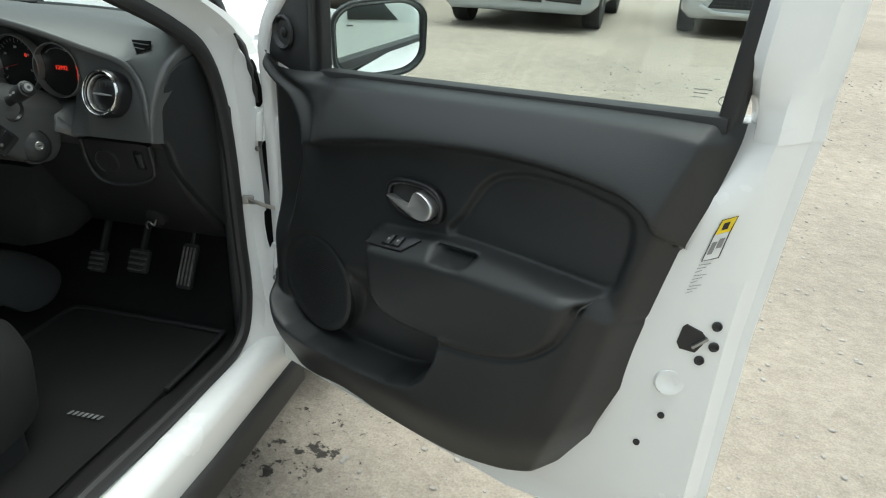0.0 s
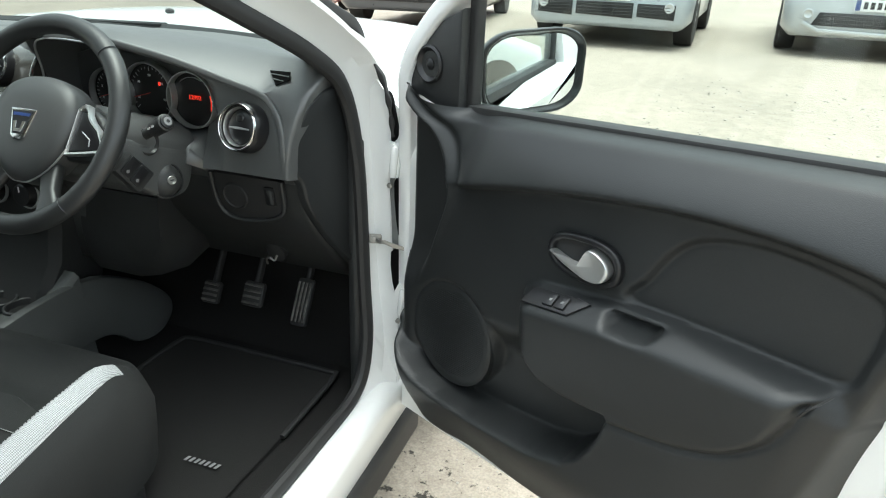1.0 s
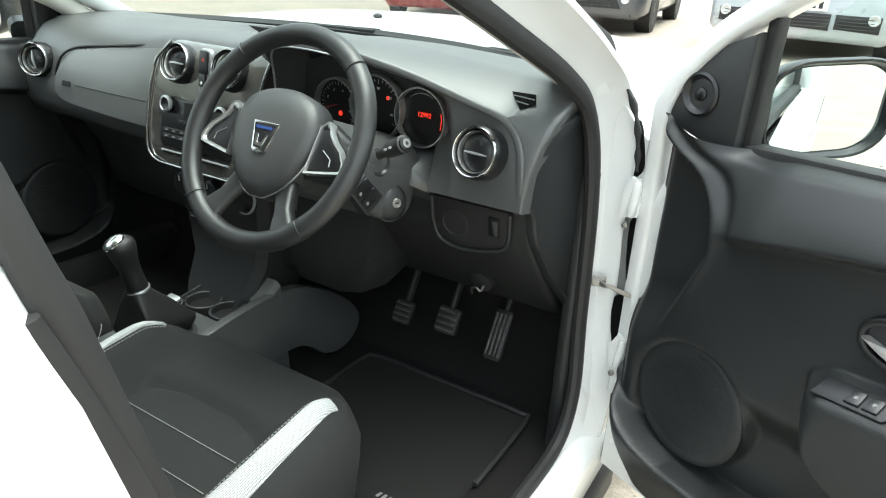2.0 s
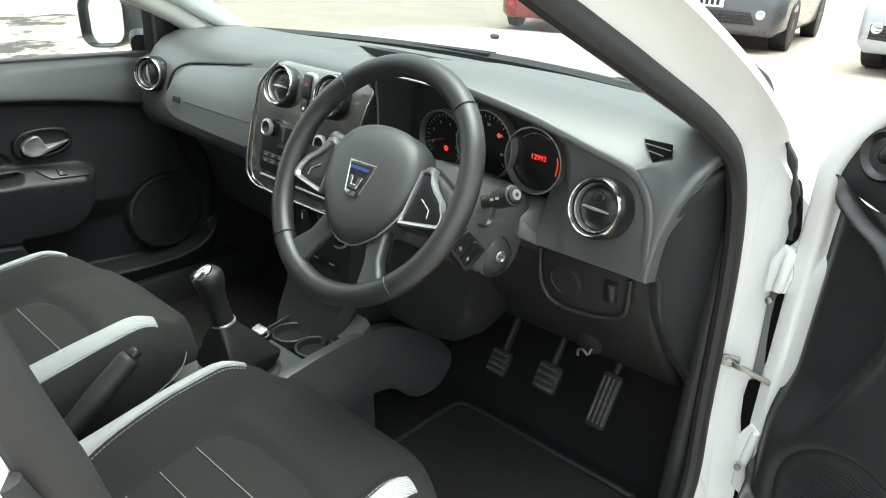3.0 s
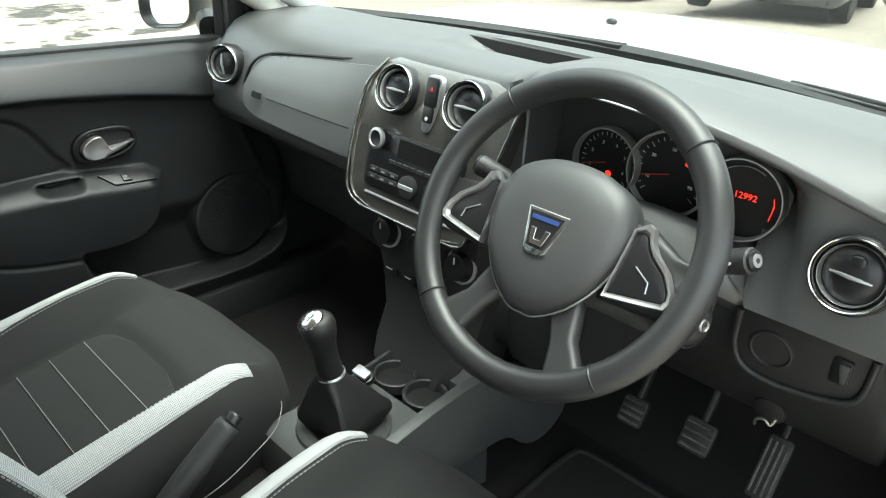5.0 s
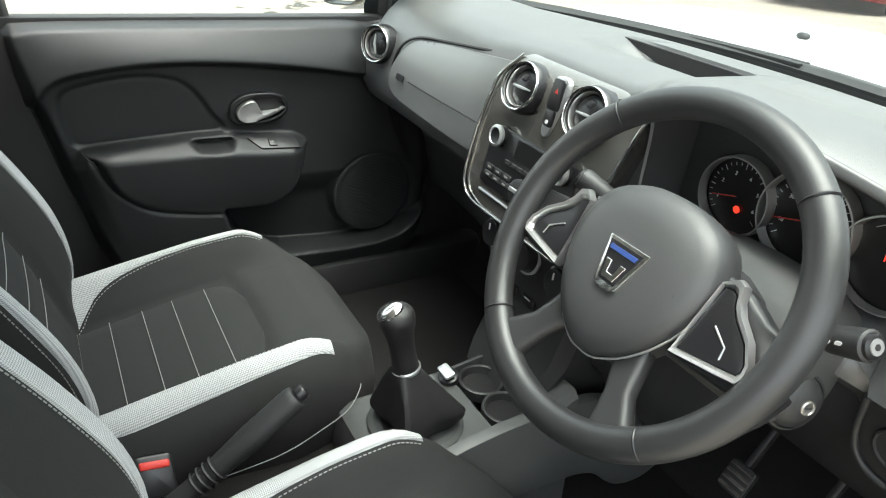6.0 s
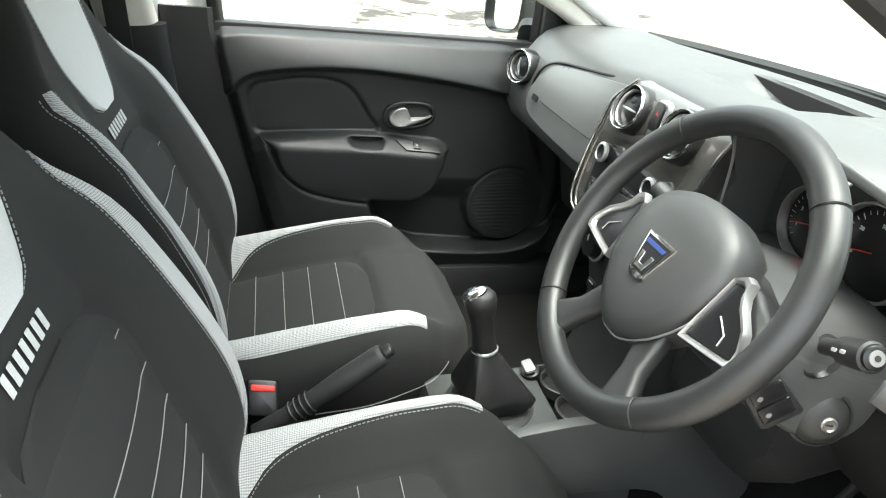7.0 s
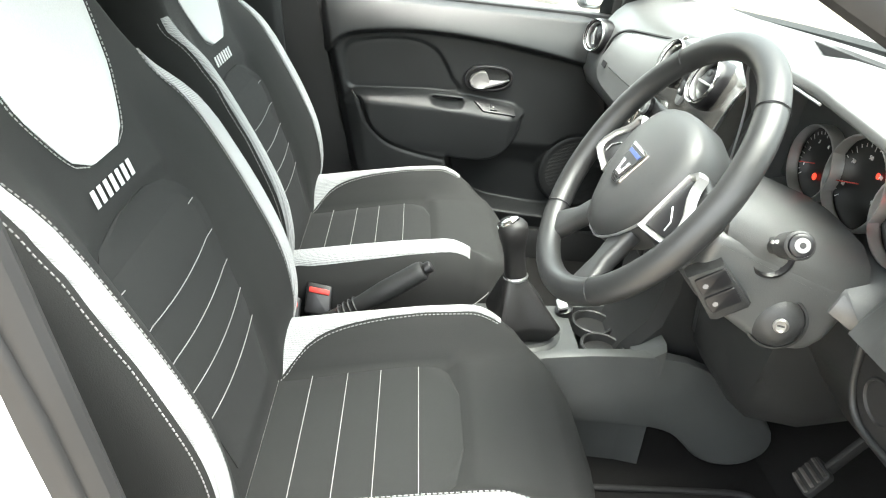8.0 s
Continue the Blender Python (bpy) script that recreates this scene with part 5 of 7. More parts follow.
EDGE_LINE = [(-0.118, 0.13), (-0.140, 0.09), (-0.150, 0.06), (-0.157, 0.02), (-0.161, -0.03), (-0.159, -0.09), (-0.146, -0.115), (-0.125, -0.125), (-0.09, -0.128), (0.08, -0.128), (0.115, -0.125), (0.129, -0.115), (0.140, -0.09), (0.147, -0.03), (0.159, 0.02), (0.169, 0.06), (0.176, 0.09), (0.179, 0.115)]
line = [face(a, b, fascia_h(b)) for a, b in EDGE_LINE]
part("fascia_trim", sweep(smooth_path(line, 4), rounded(0.004, 0.006, 0.0015, 2), (0, -1, 0.2)), CHROME, stack, "satin chrome fascia trim")
radio = part("radio", slab(rounded(0.215, 0.10, 0.01), lambda a, b, h: face(a - 0.002, b - 0.035, h), 0.010, 0.003), SMOOTH_BLACK, stack, "black car radio with buttons")
part("display", slab(rounded(0.10, 0.032, 0.003), lambda a, b, h: face(a + 0.012, b - 0.005, h + 0.010), 0.001, 0.0005, 1), DIAL, radio, "dark radio display")
for a in (-0.082, 0.082):
    k = part("radio_knob", lathe([(0.017, 0), (0.0165, 0.012), (0.014, 0.015), (0.011, 0.014), (0, 0.013)], face(a, 0.001, 0.009), (0, -0.98, 0.2), 28), SMOOTH_BLACK, radio)
    part("knob_ring", lathe([(0.0175, 0.009), (0.0178, 0.014), (0.0135, 0.0165), (0.0125, 0.0145)], face(a, 0.001, 0.009), (0, -0.98, 0.2), 28, caps=False), SILVER, k, "silver knob ring")
for r in range(2):
    for c in range(3):
        part("radio_button", slab(rounded(0.022, 0.009, 0.002), lambda a, b, h: face(a - 0.086 + 0.024 * c, b - 0.053 - 0.0125 * r, h + 0.010), 0.003, 0.001, 1), BLACK_TRIM, radio)
        part("button_mark", slab(rounded(0.009, 0.003, 0.0005, 1), lambda a, b, h: face(a - 0.086 + 0.024 * c, b - 0.053 - 0.0125 * r, h + 0.013), 0.0004, 0.0001, 1), GREY_PRINT, radio)
for c in range(7):
    part("preset_button", slab(rounded(0.0145, 0.007, 0.0015), lambda a, b, h: face(a - 0.046 + 0.0165 * c, b - 0.031, h + 0.010), 0.003, 0.001, 1), BLACK_TRIM, radio)
part("radio_dial", lathe([(0.02, 0), (0.0195, 0.006), (0.015, 0.008), (0, 0.007)], face(0.0, -0.062, 0.010), (0, -0.98, 0.2), 28), BLACK_TRIM, radio)
part("dial_bar", slab(rounded(0.034, 0.007, 0.002), lambda a, b, h: face(a, b - 0.062, h + 0.017), 0.003, 0.001, 1), SILVER, radio)
for r in range(2):
    part("radio_button", slab(rounded(0.05, 0.009, 0.002), lambda a, b, h: face(a + 0.06, b - 0.053 - 0.0125 * r, h + 0.010), 0.003, 0.001, 1), BLACK_TRIM, radio)
part("slot_trim", sweep([face(-0.105, -0.098, 0.006), face(0.10, -0.098, 0.006)], rounded(0.004, 0.004, 0.001, 1)), SILVER, stack)
# hazard switch between the vents
hz = part("hazard_housing", slab([(q.x, q.y) for q in smooth_path([Vector((a, b, 0)) for a, b in [(-0.012, 0.045), (0.012, 0.045), (0.017, 0.03), (0.014, 0.0), (0.006, -0.035), (-0.001, -0.045), (-0.008, -0.044), (-0.013, -0.035), (-0.015, 0.0), (-0.016, 0.03)]], 3, True)], lambda a, b, h: face(a + 0.014, b + 0.078, h + 0.001), 0.010, 0.004), SILVER, stack, "silver surround of the hazard switch")
part("hazard_switch", slab(rounded(0.026, 0.046, 0.005), lambda a, b, h: face(a + 0.014, b + 0.097, h + 0.010), 0.004, 0.002), SMOOTH_BLACK, hz)
part("hazard_mark", slab([(-0.004, -0.003), (0.004, -0.003), (0, 0.004)], lambda a, b, h: face(a + 0.014, b + 0.102, h + 0.014), 0.0006, 0.0002, 1), RED, hz)
part("lock_switch", slab(rounded(0.02, 0.026, 0.005), lambda a, b, h: face(a + 0.014, b + 0.062, h + 0.010), 0.004, 0.002), SMOOTH_BLACK, hz)
part("lamp_dot", lathe([(0.0035, 0), (0.003, 0.001), (0, 0.001)], face(0.014, 0.056, 0.0145), (0, -0.98, 0.2), 10), WHITE_PRINT, hz)
# lower stack with heater knobs
rings = []
for z, w, y in [(0.85, 0.155, 2.005), (0.82, 0.15, 2.012), (0.76, 0.14, 2.022), (0.70, 0.13, 2.03), (0.62, 0.115, 2.025), (0.56, 0.105, 1.99), (0.53, 0.10, 1.98)]:
    rings.append([Vector((-0.012 + a, yy, z)) for a, yy in [(-w, 2.16), (-w, y + 0.02), (-w + 0.02, y), (w - 0.02, y), (w, y + 0.02), (w, 2.16)]])
part("lower_console", loft(rings), BLACK_TRIM, stack, "black lower console with heater controls")
for x in (-0.095, -0.005, 0.085):
    kn = part("heater_knob", lathe([(0.031, -0.004), (0.031, 0.004), (0.026, 0.006), (0.023, 0.022), (0.018, 0.024), (0, 0.023)], (x, 2.018, 0.79), (0, -0.97, 0.15), 32), SMOOTH_BLACK, stack, "round black heater knob")
    part("knob_ring", lathe([(0.032, 0.002), (0.032, 0.006), (0.028, 0.007), (0.028, 0.004)], (x, 2.018, 0.79), (0, -0.97, 0.15), 32, caps=False), SILVER, kn)
    part("knob_mark", box(x - 0.001, x + 0.001, 1.992, 1.995, 0.80, 0.812, 0.0004), WHITE_PRINT, kn)
for x in (-0.10, -0.05, 0.0, 0.05):
    part("blank_switch", slab(rounded(0.036, 0.02, 0.003), lambda a, b, h: Vector((x + a, 2.032 - h, 0.70 + b)), 0.008, 0.002), SMOOTH_BLACK, stack)
    part("switch_line", box(x - 0.008, x + 0.008, 2.022, 2.024, 0.706, 0.708, 0.0004), WHITE_PRINT, stack)

# ---- floor console between the seats ----
console = thing("floor_console", (0.03, 1.75, 0.35), "black plastic floor console with cup holders", "centre console")
rings = []
for y, z, w, dip in [(1.690, 0.50, 0.085, 0), (1.700, 0.536, 0.089, 0), (1.72, 0.545, 0.09, 0), (1.905, 0.552, 0.092, 0), (1.912, 0.552, 0.093, 0.06), (1.998, 0.558, 0.10, 0.06), (2.004, 0.56, 0.10, 0), (2.05, 0.60, 0.11, 0)]:
    rings.append([Vector((0.03 + a, y, zz)) for a, zz in [(-w - 0.02, 0.32), (-w, z - 0.01), (-w + 0.012, z), (-w + 0.016, z), (-w + 0.018, z - dip), (w - 0.018, z - dip), (w - 0.016, z), (w - 0.012, z), (w, z - 0.01), (w + 0.02, 0.32)]])
part("console_body", loft(rings), CONSOLE_TRIM, console)
rings = [[Vector((0.03 + a, y, z)) for a, z in ((-0.12, 0.32), (-0.10, 0.43), (-0.07, 0.455 + d), (0.07, 0.455 + d), (0.10, 0.43), (0.12, 0.32))] for y, d in ((1.10, 0.01), (1.30, 0.02), (1.50, 0.02), (1.62, 0.01), (1.70, 0.02))]
part("tunnel_cover", loft(rings), CARPET, console, "black carpeted tunnel behind the gear lever", 60)
side = [(1.78, 0.545), (2.05, 0.575), (2.20, 0.52), (2.28, 0.45), (2.285, 0.40), (2.25, 0.365), (2.20, 0.358), (2.15, 0.375), (2.09, 0.425), (2.0, 0.438), (1.80, 0.44), (1.70, 0.44)]
part("side_panel", slab([(q.x, q.y) for q in smooth_path([Vector(w + (0,)) for w in side], 4, True)], lambda a, b, h: Vector((0.118 + h + 0.035 * ss(b, 0.55, 0.40), a, b)), 0.022, 0.008), CONSOLE_TRIM, console, "grey plastic side panel")
part("boot_ring", lathe([(0.080, 0), (0.078, 0.006), (0.070, 0.010), (0.058, 0.008)], (0.040, 1.80, 0.546), (0, 0, 1), 36, caps=False), CONSOLE_TRIM, console)
for x, y in ((-0.005, 1.955), (0.075, 1.955)):
    part("cup_holder", lathe([(0.042, -0.002), (0.042, 0.016), (0.039, 0.018), (0.036, 0.016), (0.034, 0.002), (0, 0.002)], (x, y, 0.534), (0, 0, 1), 28), BLACK_TRIM, console, "round black cup holder")
    # black disc stands for the deep shade in the cup
    part("cup_shade", lathe([(0.0365, 0.0), (0.0365, 0.004), (0, 0.004)], (x, y, 0.532), (0, 0, 1), 28), INK, console)
part("power_socket", lathe([(0.018, 0), (0.018, 0.012), (0.014, 0.014), (0.0, 0.014)], (-0.025, 1.90, 0.552), (0.1, -0.3, 1), 20), SMOOTH_BLACK, console)
part("socket_lid", slab(rounded(0.034, 0.02, 0.004), plane_at((-0.025, 1.893, 0.57), (1, 0, 0), (0, 0.9, 0.3)), 0.006, 0.002), SILVER, console, "grey socket lid")

gear = thing("gear_lever", (0.042, 1.80, 0.55), "black gear lever with leather boot and chrome-capped knob", "gear lever")
rings = []
for z, r, x, y, k in [(0.552, 0.046, 0.042, 1.80, 0.9), (0.560, 0.049, 0.042, 1.80, 0.95), (0.574, 0.055, 0.042, 1.799, 1.0), (0.582, 0.0565, 0.042, 1.799, 1.0), (0.588, 0.0555, 0.042, 1.798, 1.0), (0.604, 0.048, 0.0415, 1.794, 0.97), (0.625, 0.0385, 0.041, 1.788, 0.92), (0.642, 0.031, 0.0395, 1.781, 0.8), (0.655, 0.0255, 0.039, 1.776, 0.45), (0.665, 0.0215, 0.038, 1.774, 0.1)]:
    ring = []
    for i in range(48):
        a = (i + 0.5) * math.tau / 48
        q = r / max(abs(math.cos(a)), abs(math.sin(a))) ** k * (1 - 0.055 * k * math.cos(4 * a)) * 0.94 * (1 + 0.025 * k * math.sin(3 * a + 40 * z) * math.sin((z - 0.55) * 60))
        ring.append(Vector((x + q * math.cos(a + 0.16), y + q * math.sin(a + 0.16) * 1.05, z)))
    rings.append(ring)
part("boot", loft(rings), BOOT, gear, "creased black leather boot", 38)
KNOB_LEAN = Vector((-0.05, -0.20, 0.98)).normalized()
line = [Vector((0.038, 1.776, 0.660)) + KNOB_LEAN * q for q in (0.0, 0.012, 0.030, 0.050, 0.068, 0.084, 0.098, 0.108, 0.115, 0.119)]
rs = [0.0195, 0.0205, 0.0195, 0.0195, 0.0215, 0.0255, 0.0275, 0.0262, 0.0205, 0.010]
la, lu, lv = axes(KNOB_LEAN)
part("knob", loft([[p + (lu * math.cos(i * math.tau / 28) + lv * math.sin(i * math.tau / 28)) * r for i in range(28)] for p, r in zip(line, rs)]), BOOT, gear, "black leather gear knob", 60)
CAP_AT, CAP_UP = line[7] + KNOB_LEAN * 0.0035 + Vector((-0.004, -0.008, 0)), Vector((-0.22, -0.48, 0.85)).normalized()
cap = part("knob_cap", lathe([(0.0215, -0.004), (0.0215, 0.001), (0.019, 0.0035), (0.013, 0.006), (0.006, 0.0072), (0, 0.0075)], CAP_AT, CAP_UP, 32), CHROME, gear, "chrome knob cap with shift pattern")
cap_place = plane_at(CAP_AT + CAP_UP * 0.0066, (1, 0, 0.26), (0.1, 0.87, 0.5))
for a in (-0.007, 0.0, 0.007):
    part("shift_line", slab([(a - 0.0007, -0.007), (a + 0.0007, -0.007), (a + 0.0007, 0.007), (a - 0.0007, 0.007)], cap_place, 0.0008, 0.0002, 1), INK, cap)
part("shift_line", slab([(-0.0077, -0.0007), (0.0077, -0.0007), (0.0077, 0.0007), (-0.0077, 0.0007)], cap_place, 0.0009, 0.0002, 1), INK, cap)
part("collar", lathe([(0.0225, -0.003), (0.0235, 0.001), (0.0215, 0.004)], (0.038, 1.775, 0.664), KNOB_LEAN, 24, caps=False), SILVER, gear, "thin bright collar")

brake = thing("handbrake", (0.03, 1.45, 0.5), "black plastic handbrake lever", "handbrake")
line = smooth_path([(0.03, 1.40, 0.51), (0.03, 1.47, 0.555), (0.029, 1.54, 0.607), (0.028, 1.59, 0.645), (0.028, 1.606, 0.657)], 5)
part("lever", sweep(line, lambda t: circle(lerp(t, [(0, 0.014), (0.3, 0.016), (0.5, 0.020), (0.9, 0.019), (1, 0.017)]), 16), (1, 0, 0)), BLACK_TRIM, brake)
for k in range(4):
    p = Vector((0.03, 1.462 + 0.009 * k, 0.549 + 0.0066 * k))
    part("grip_rib", lathe([(0.018, -0.002), (0.020, 0), (0.018, 0.002)], p, (0, 0.8, 0.6), 18, caps=False), RUBBER, brake)
part("button", lathe([(0.011, 0), (0.011, 0.010), (0.009, 0.013), (0, 0.013)], (0.028, 1.608, 0.6585), (0, 0.8, 0.6), 16), SMOOTH_BLACK, brake)

# ---- steering wheel ----
HUB = Vector((0.362, 1.836, 1.012))
W_UP = Vector((0, 0.51, 0.86)).normalized()
W_OUT = Vector((0, -W_UP.z, W_UP.y))
on_wheel = plane_at(HUB, (1, 0, 0), W_UP)
wheel = thing("steering_wheel", HUB, "black leather four-spoke steering wheel with silver trim", "steering wheel")
R = 0.171
rim = [on_wheel(R * math.cos(a), R * math.sin(a) * (1 - 0.012 * math.sin(a)), 0) for a in [i * math.tau / 96 for i in range(96)]]
rim_ob = part("rim", sweep(rim, circle(0.0168, 16, 0.95), W_OUT, closed=True), LEATHER, wheel, "black leather-wrapped rim", 60)
for a in (47, 133, 228, 312):
    d = Vector((math.cos(radians(a)), math.sin(radians(a))))
    p = on_wheel(R * d.x, R * d.y, 0)
    t = on_wheel(-d.y, d.x, 0) - HUB
    part("rim_seam", lathe([(0.0168, -0.0012), (0.0176, 0), (0.0168, 0.0012)], p, t, 20, caps=False), SMOOTH_BLACK, rim_ob)
pad = [(-0.086, 0.0), (-0.084, 0.03), (-0.068, 0.058), (-0.035, 0.074), (0, 0.078), (0.035, 0.074), (0.068, 0.058), (0.084, 0.03), (0.086, 0.0), (0.075, -0.038), (0.05, -0.075), (0.02, -0.097), (0, -0.10), (-0.02, -0.097), (-0.05, -0.075), (-0.075, -0.038)]
pad = [(p.x, p.y) for p in smooth_path([Vector((a, b, 0)) for a, b in pad], 3, True)]
rings = []
for k, h in [(0.90, -0.055), (1.0, -0.035), (1.0, -0.012), (0.985, -0.002), (0.95, 0.005), (0.8, 0.012), (0.55, 0.017), (0.25, 0.019), (0.05, 0.0195)]:
    rings.append([on_wheel(a * k, b * k, h) for a, b in pad])
hub = part("hub_pad", loft(rings), HUB_SKIN, wheel, "black airbag cover", 60)
part("hub_trim", sweep([on_wheel(a * 1.010, b * 1.010, -0.006) for a, b in pad[:] if b < 0.025], rounded(0.002, 0.004, 0.0008, 1), W_OUT), SILVER, wheel, "thin silver edge of the airbag cover")
badge = part("badge", slab([(-0.027, 0.022), (0.027, 0.022), (0.015, -0.024), (0.008, -0.029), (-0.008, -0.029), (-0.015, -0.024)], lambda a, b, h: on_wheel(a, b - 0.008, 0.0175 + h), 0.004, 0.002), CHROME, hub, "chrome shield badge")
part("badge_field", slab([(-0.022, 0.018), (0.022, 0.018), (0.011, -0.021), (-0.011, -0.021)], lambda a, b, h: on_wheel(a, b - 0.008, 0.0215 + h), 0.0008, 0.0003, 1), SMOOTH_BLACK, badge)
part("badge_band", slab([(-0.018, 0.014), (0.018, 0.014), (0.017, 0.009), (-0.017, 0.009)], lambda a, b, h: on_wheel(a, b - 0.008, 0.0225 + h), 0.0006, 0.0002, 1), BLUE, badge)
part("badge_mark", slab([(-0.013, -0.002), (-0.006, -0.002), (-0.004, -0.014), (0.004, -0.014), (0.006, -0.002), (0.013, -0.002), (0.008, -0.02), (-0.008, -0.02)], lambda a, b, h: on_wheel(a, b - 0.006, 0.0225 + h), 0.0012, 0.0004, 1), CHROME, badge)
for x in (-0.058, 0.058):
    part("horn_mark", slab(rounded(0.012, 0.004, 0.001, 1), lambda a, b, h: on_wheel(a + x, b - 0.004, 0.0125 + h), 0.0006, 0.0002, 1), INK, hub)
for r in range(2):
    part("airbag_word", slab(rounded(0.022, 0.004, 0.001, 1), lambda a, b, h: on_wheel(a, b - 0.062 - 0.008 * r, 0.0115 + h), 0.0006, 0.0002, 1), INK, hub)
for sg in (-1, 1):
    sp = part("spoke", slab([(sg * 0.07, 0.040), (sg * 0.108, 0.034), (sg * 0.135, 0.020), (sg * 0.165, 0.016), (sg * 0.168, -0.040), (sg * 0.140, -0.050), (sg * 0.07, -0.052)], lambda a, b, h: on_wheel(a, b, h - 0.036 + 0.014 * ss(abs(a), 0.153, 0.170)), 0.022, 0.008, 3), LEATHER, wheel)
    tri = [(sg * a, b) for a, b in ((0.088, 0.030), (0.100, 0.040), (0.108, 0.037), (0.112, 0.024), (0.120, 0.014), (0.138, 0.0), (0.150, -0.018), (0.152, -0.030), (0.149, -0.037), (0.127, -0.041), (0.083, -0.048))]
    win = [(sg * a, b) for a, b in ((0.090, 0.027), (0.098, 0.0285), (0.1035, 0.026), (0.108, 0.016), (0.115, 0.008), (0.133, -0.005), (0.143, -0.019), (0.1445, -0.026), (0.142, -0.031), (0.124, -0.0345), (0.084, -0.0415))]
    rings = [[on_wheel(a, b, h) for (a, b), h in ((p, -0.010), (p, -0.004), ((p[0] * 0.85 + q[0] * 0.15, p[1] * 0.85 + q[1] * 0.15), 0.002), ((p[0] * 0.4 + q[0] * 0.6, p[1] * 0.4 + q[1] * 0.6), 0.001), (q, -0.005), (q, -0.014))] for p, q in zip(tri, win)]
    part("spoke_trim", loft(rings, loop=True), SATIN, sp, "satin silver spoke trim", 30)
    part("spoke_buttons", slab(win, lambda a, b, h: on_wheel(a, b, h - 0.012), 0.009, 0.003), SMOOTH_BLACK, sp, "black button pad")
    part("button_line", sweep([on_wheel(sg * 0.104, -0.006, -0.002), on_wheel(sg * 0.122, -0.017, -0.002), on_wheel(sg * 0.124, -0.028, -0.002)], rounded(0.0018, 0.0018, 0.0005, 1)), SILVER, sp)
    part("lower_spoke", sweep([on_wheel(sg * 0.045, -0.07, -0.02), on_wheel(sg * 0.062, -0.11, -0.012), on_wheel(sg * 0.085, -0.152, -0.002)], lambda t: rounded(lerp(t, [(0, 0.040), (0.45, 0.030), (0.8, 0.034), (1, 0.052)]), 0.022, 0.009, 4), W_OUT), LEATHER, wheel)
# column shroud, stalks and ignition lock
column = thing("steering_column", (0.36, 1.98, 0.93), "charcoal plastic steering column shroud with two stalks", "steering column")
rings = []
for y, zc, k in [(1.885, 0.985, 0.75), (1.895, 0.992, 0.95), (1.93, 0.980, 1.0), (1.98, 0.962, 1.0), (2.03, 0.945, 1.0), (2.075, 0.932, 0.98)]:
    rings.append([Vector((0.365 + a * k, y, zc + b * k)) for a, b in [(0.120, -0.03), (0.122, -0.004), (0.120, 0.006), (0.108, 0.026), (0.085, 0.040), (0.045, 0.046), (0.0, 0.048), (-0.045, 0.046), (-0.085, 0.040), (-0.105, 0.026), (-0.115, 0.006), (-0.115, -0.03)]])
part("upper_shroud", loft(rings), DASH_TRIM, column, "", 50)
side = smooth_path([Vector((y, z, 0)) for y, z in [(1.888, 0.988), (1.944, 0.970), (2.054, 0.932), (2.062, 0.915), (2.057, 0.885), (2.045, 0.860), (2.02, 0.846), (1.972, 0.855), (1.918, 0.886), (1.878, 0.915), (1.876, 0.96)]], 4, True)
part("lower_shroud", slab([(q.x, q.y) for q in side], lambda a, b, h: Vector((0.27 + h, a, b)), 0.217, 0.012, 4), DASH_TRIM, column, "lower column shroud with the ignition lock", 40)
lock_axis = Vector((0.92, -0.32, 0.2))
lock = part("ignition_lock", lathe([(0.034, -0.008), (0.034, 0.002), (0.031, 0.004), (0.030, 0.002), (0.027, 0.008), (0.018, 0.014), (0.013, 0.016), (0.0, 0.016)], (0.484, 1.982, 0.886), lock_axis, 36), BLACK_TRIM, column, "ignition lock with a raised collar")
part("key_barrel", lathe([(0.0085, 0.010), (0.0085, 0.019), (0.0068, 0.0205), (0.0055, 0.019), (0, 0.0185)], (0.484, 1.985, 0.886), lock_axis, 20), METAL, lock, "bright key barrel")
part("key_slot", slab(rounded(0.008, 0.0022, 0.0005, 1), plane_at(Vector((0.484, 1.985, 0.886)) + lock_axis.normalized() * 0.0188, (0.33, 0.94, 0), (-0.2, 0, 1)), 0.001, 0.0003, 1), INK, lock)
pod = plane_at((0.480, 1.899, 0.928), (0.05, 0.62, -0.77), (0.15, 0.77, 0.62))
part("switch_pod", slab([(-0.033, -0.022), (0.030, -0.022), (0.034, -0.016), (0.034, 0.020), (0.030, 0.024), (-0.030, 0.018)], pod, 0.022, 0.004), BLACK_TRIM, column, "small black switch pod")
for k in (-0.016, 0.010):
    part("column_switch", slab(rounded(0.022, 0.034, 0.003), lambda a, b, h: pod(a + k, b, h + 0.021), 0.004, 0.0015), SMOOTH_BLACK, column)
    part("switch_mark", slab(rounded(0.006, 0.006, 0.002, 1), lambda a, b, h: pod(a + k, b - 0.009, h + 0.025), 0.0008, 0.0002, 1), GREY_PRINT, column)
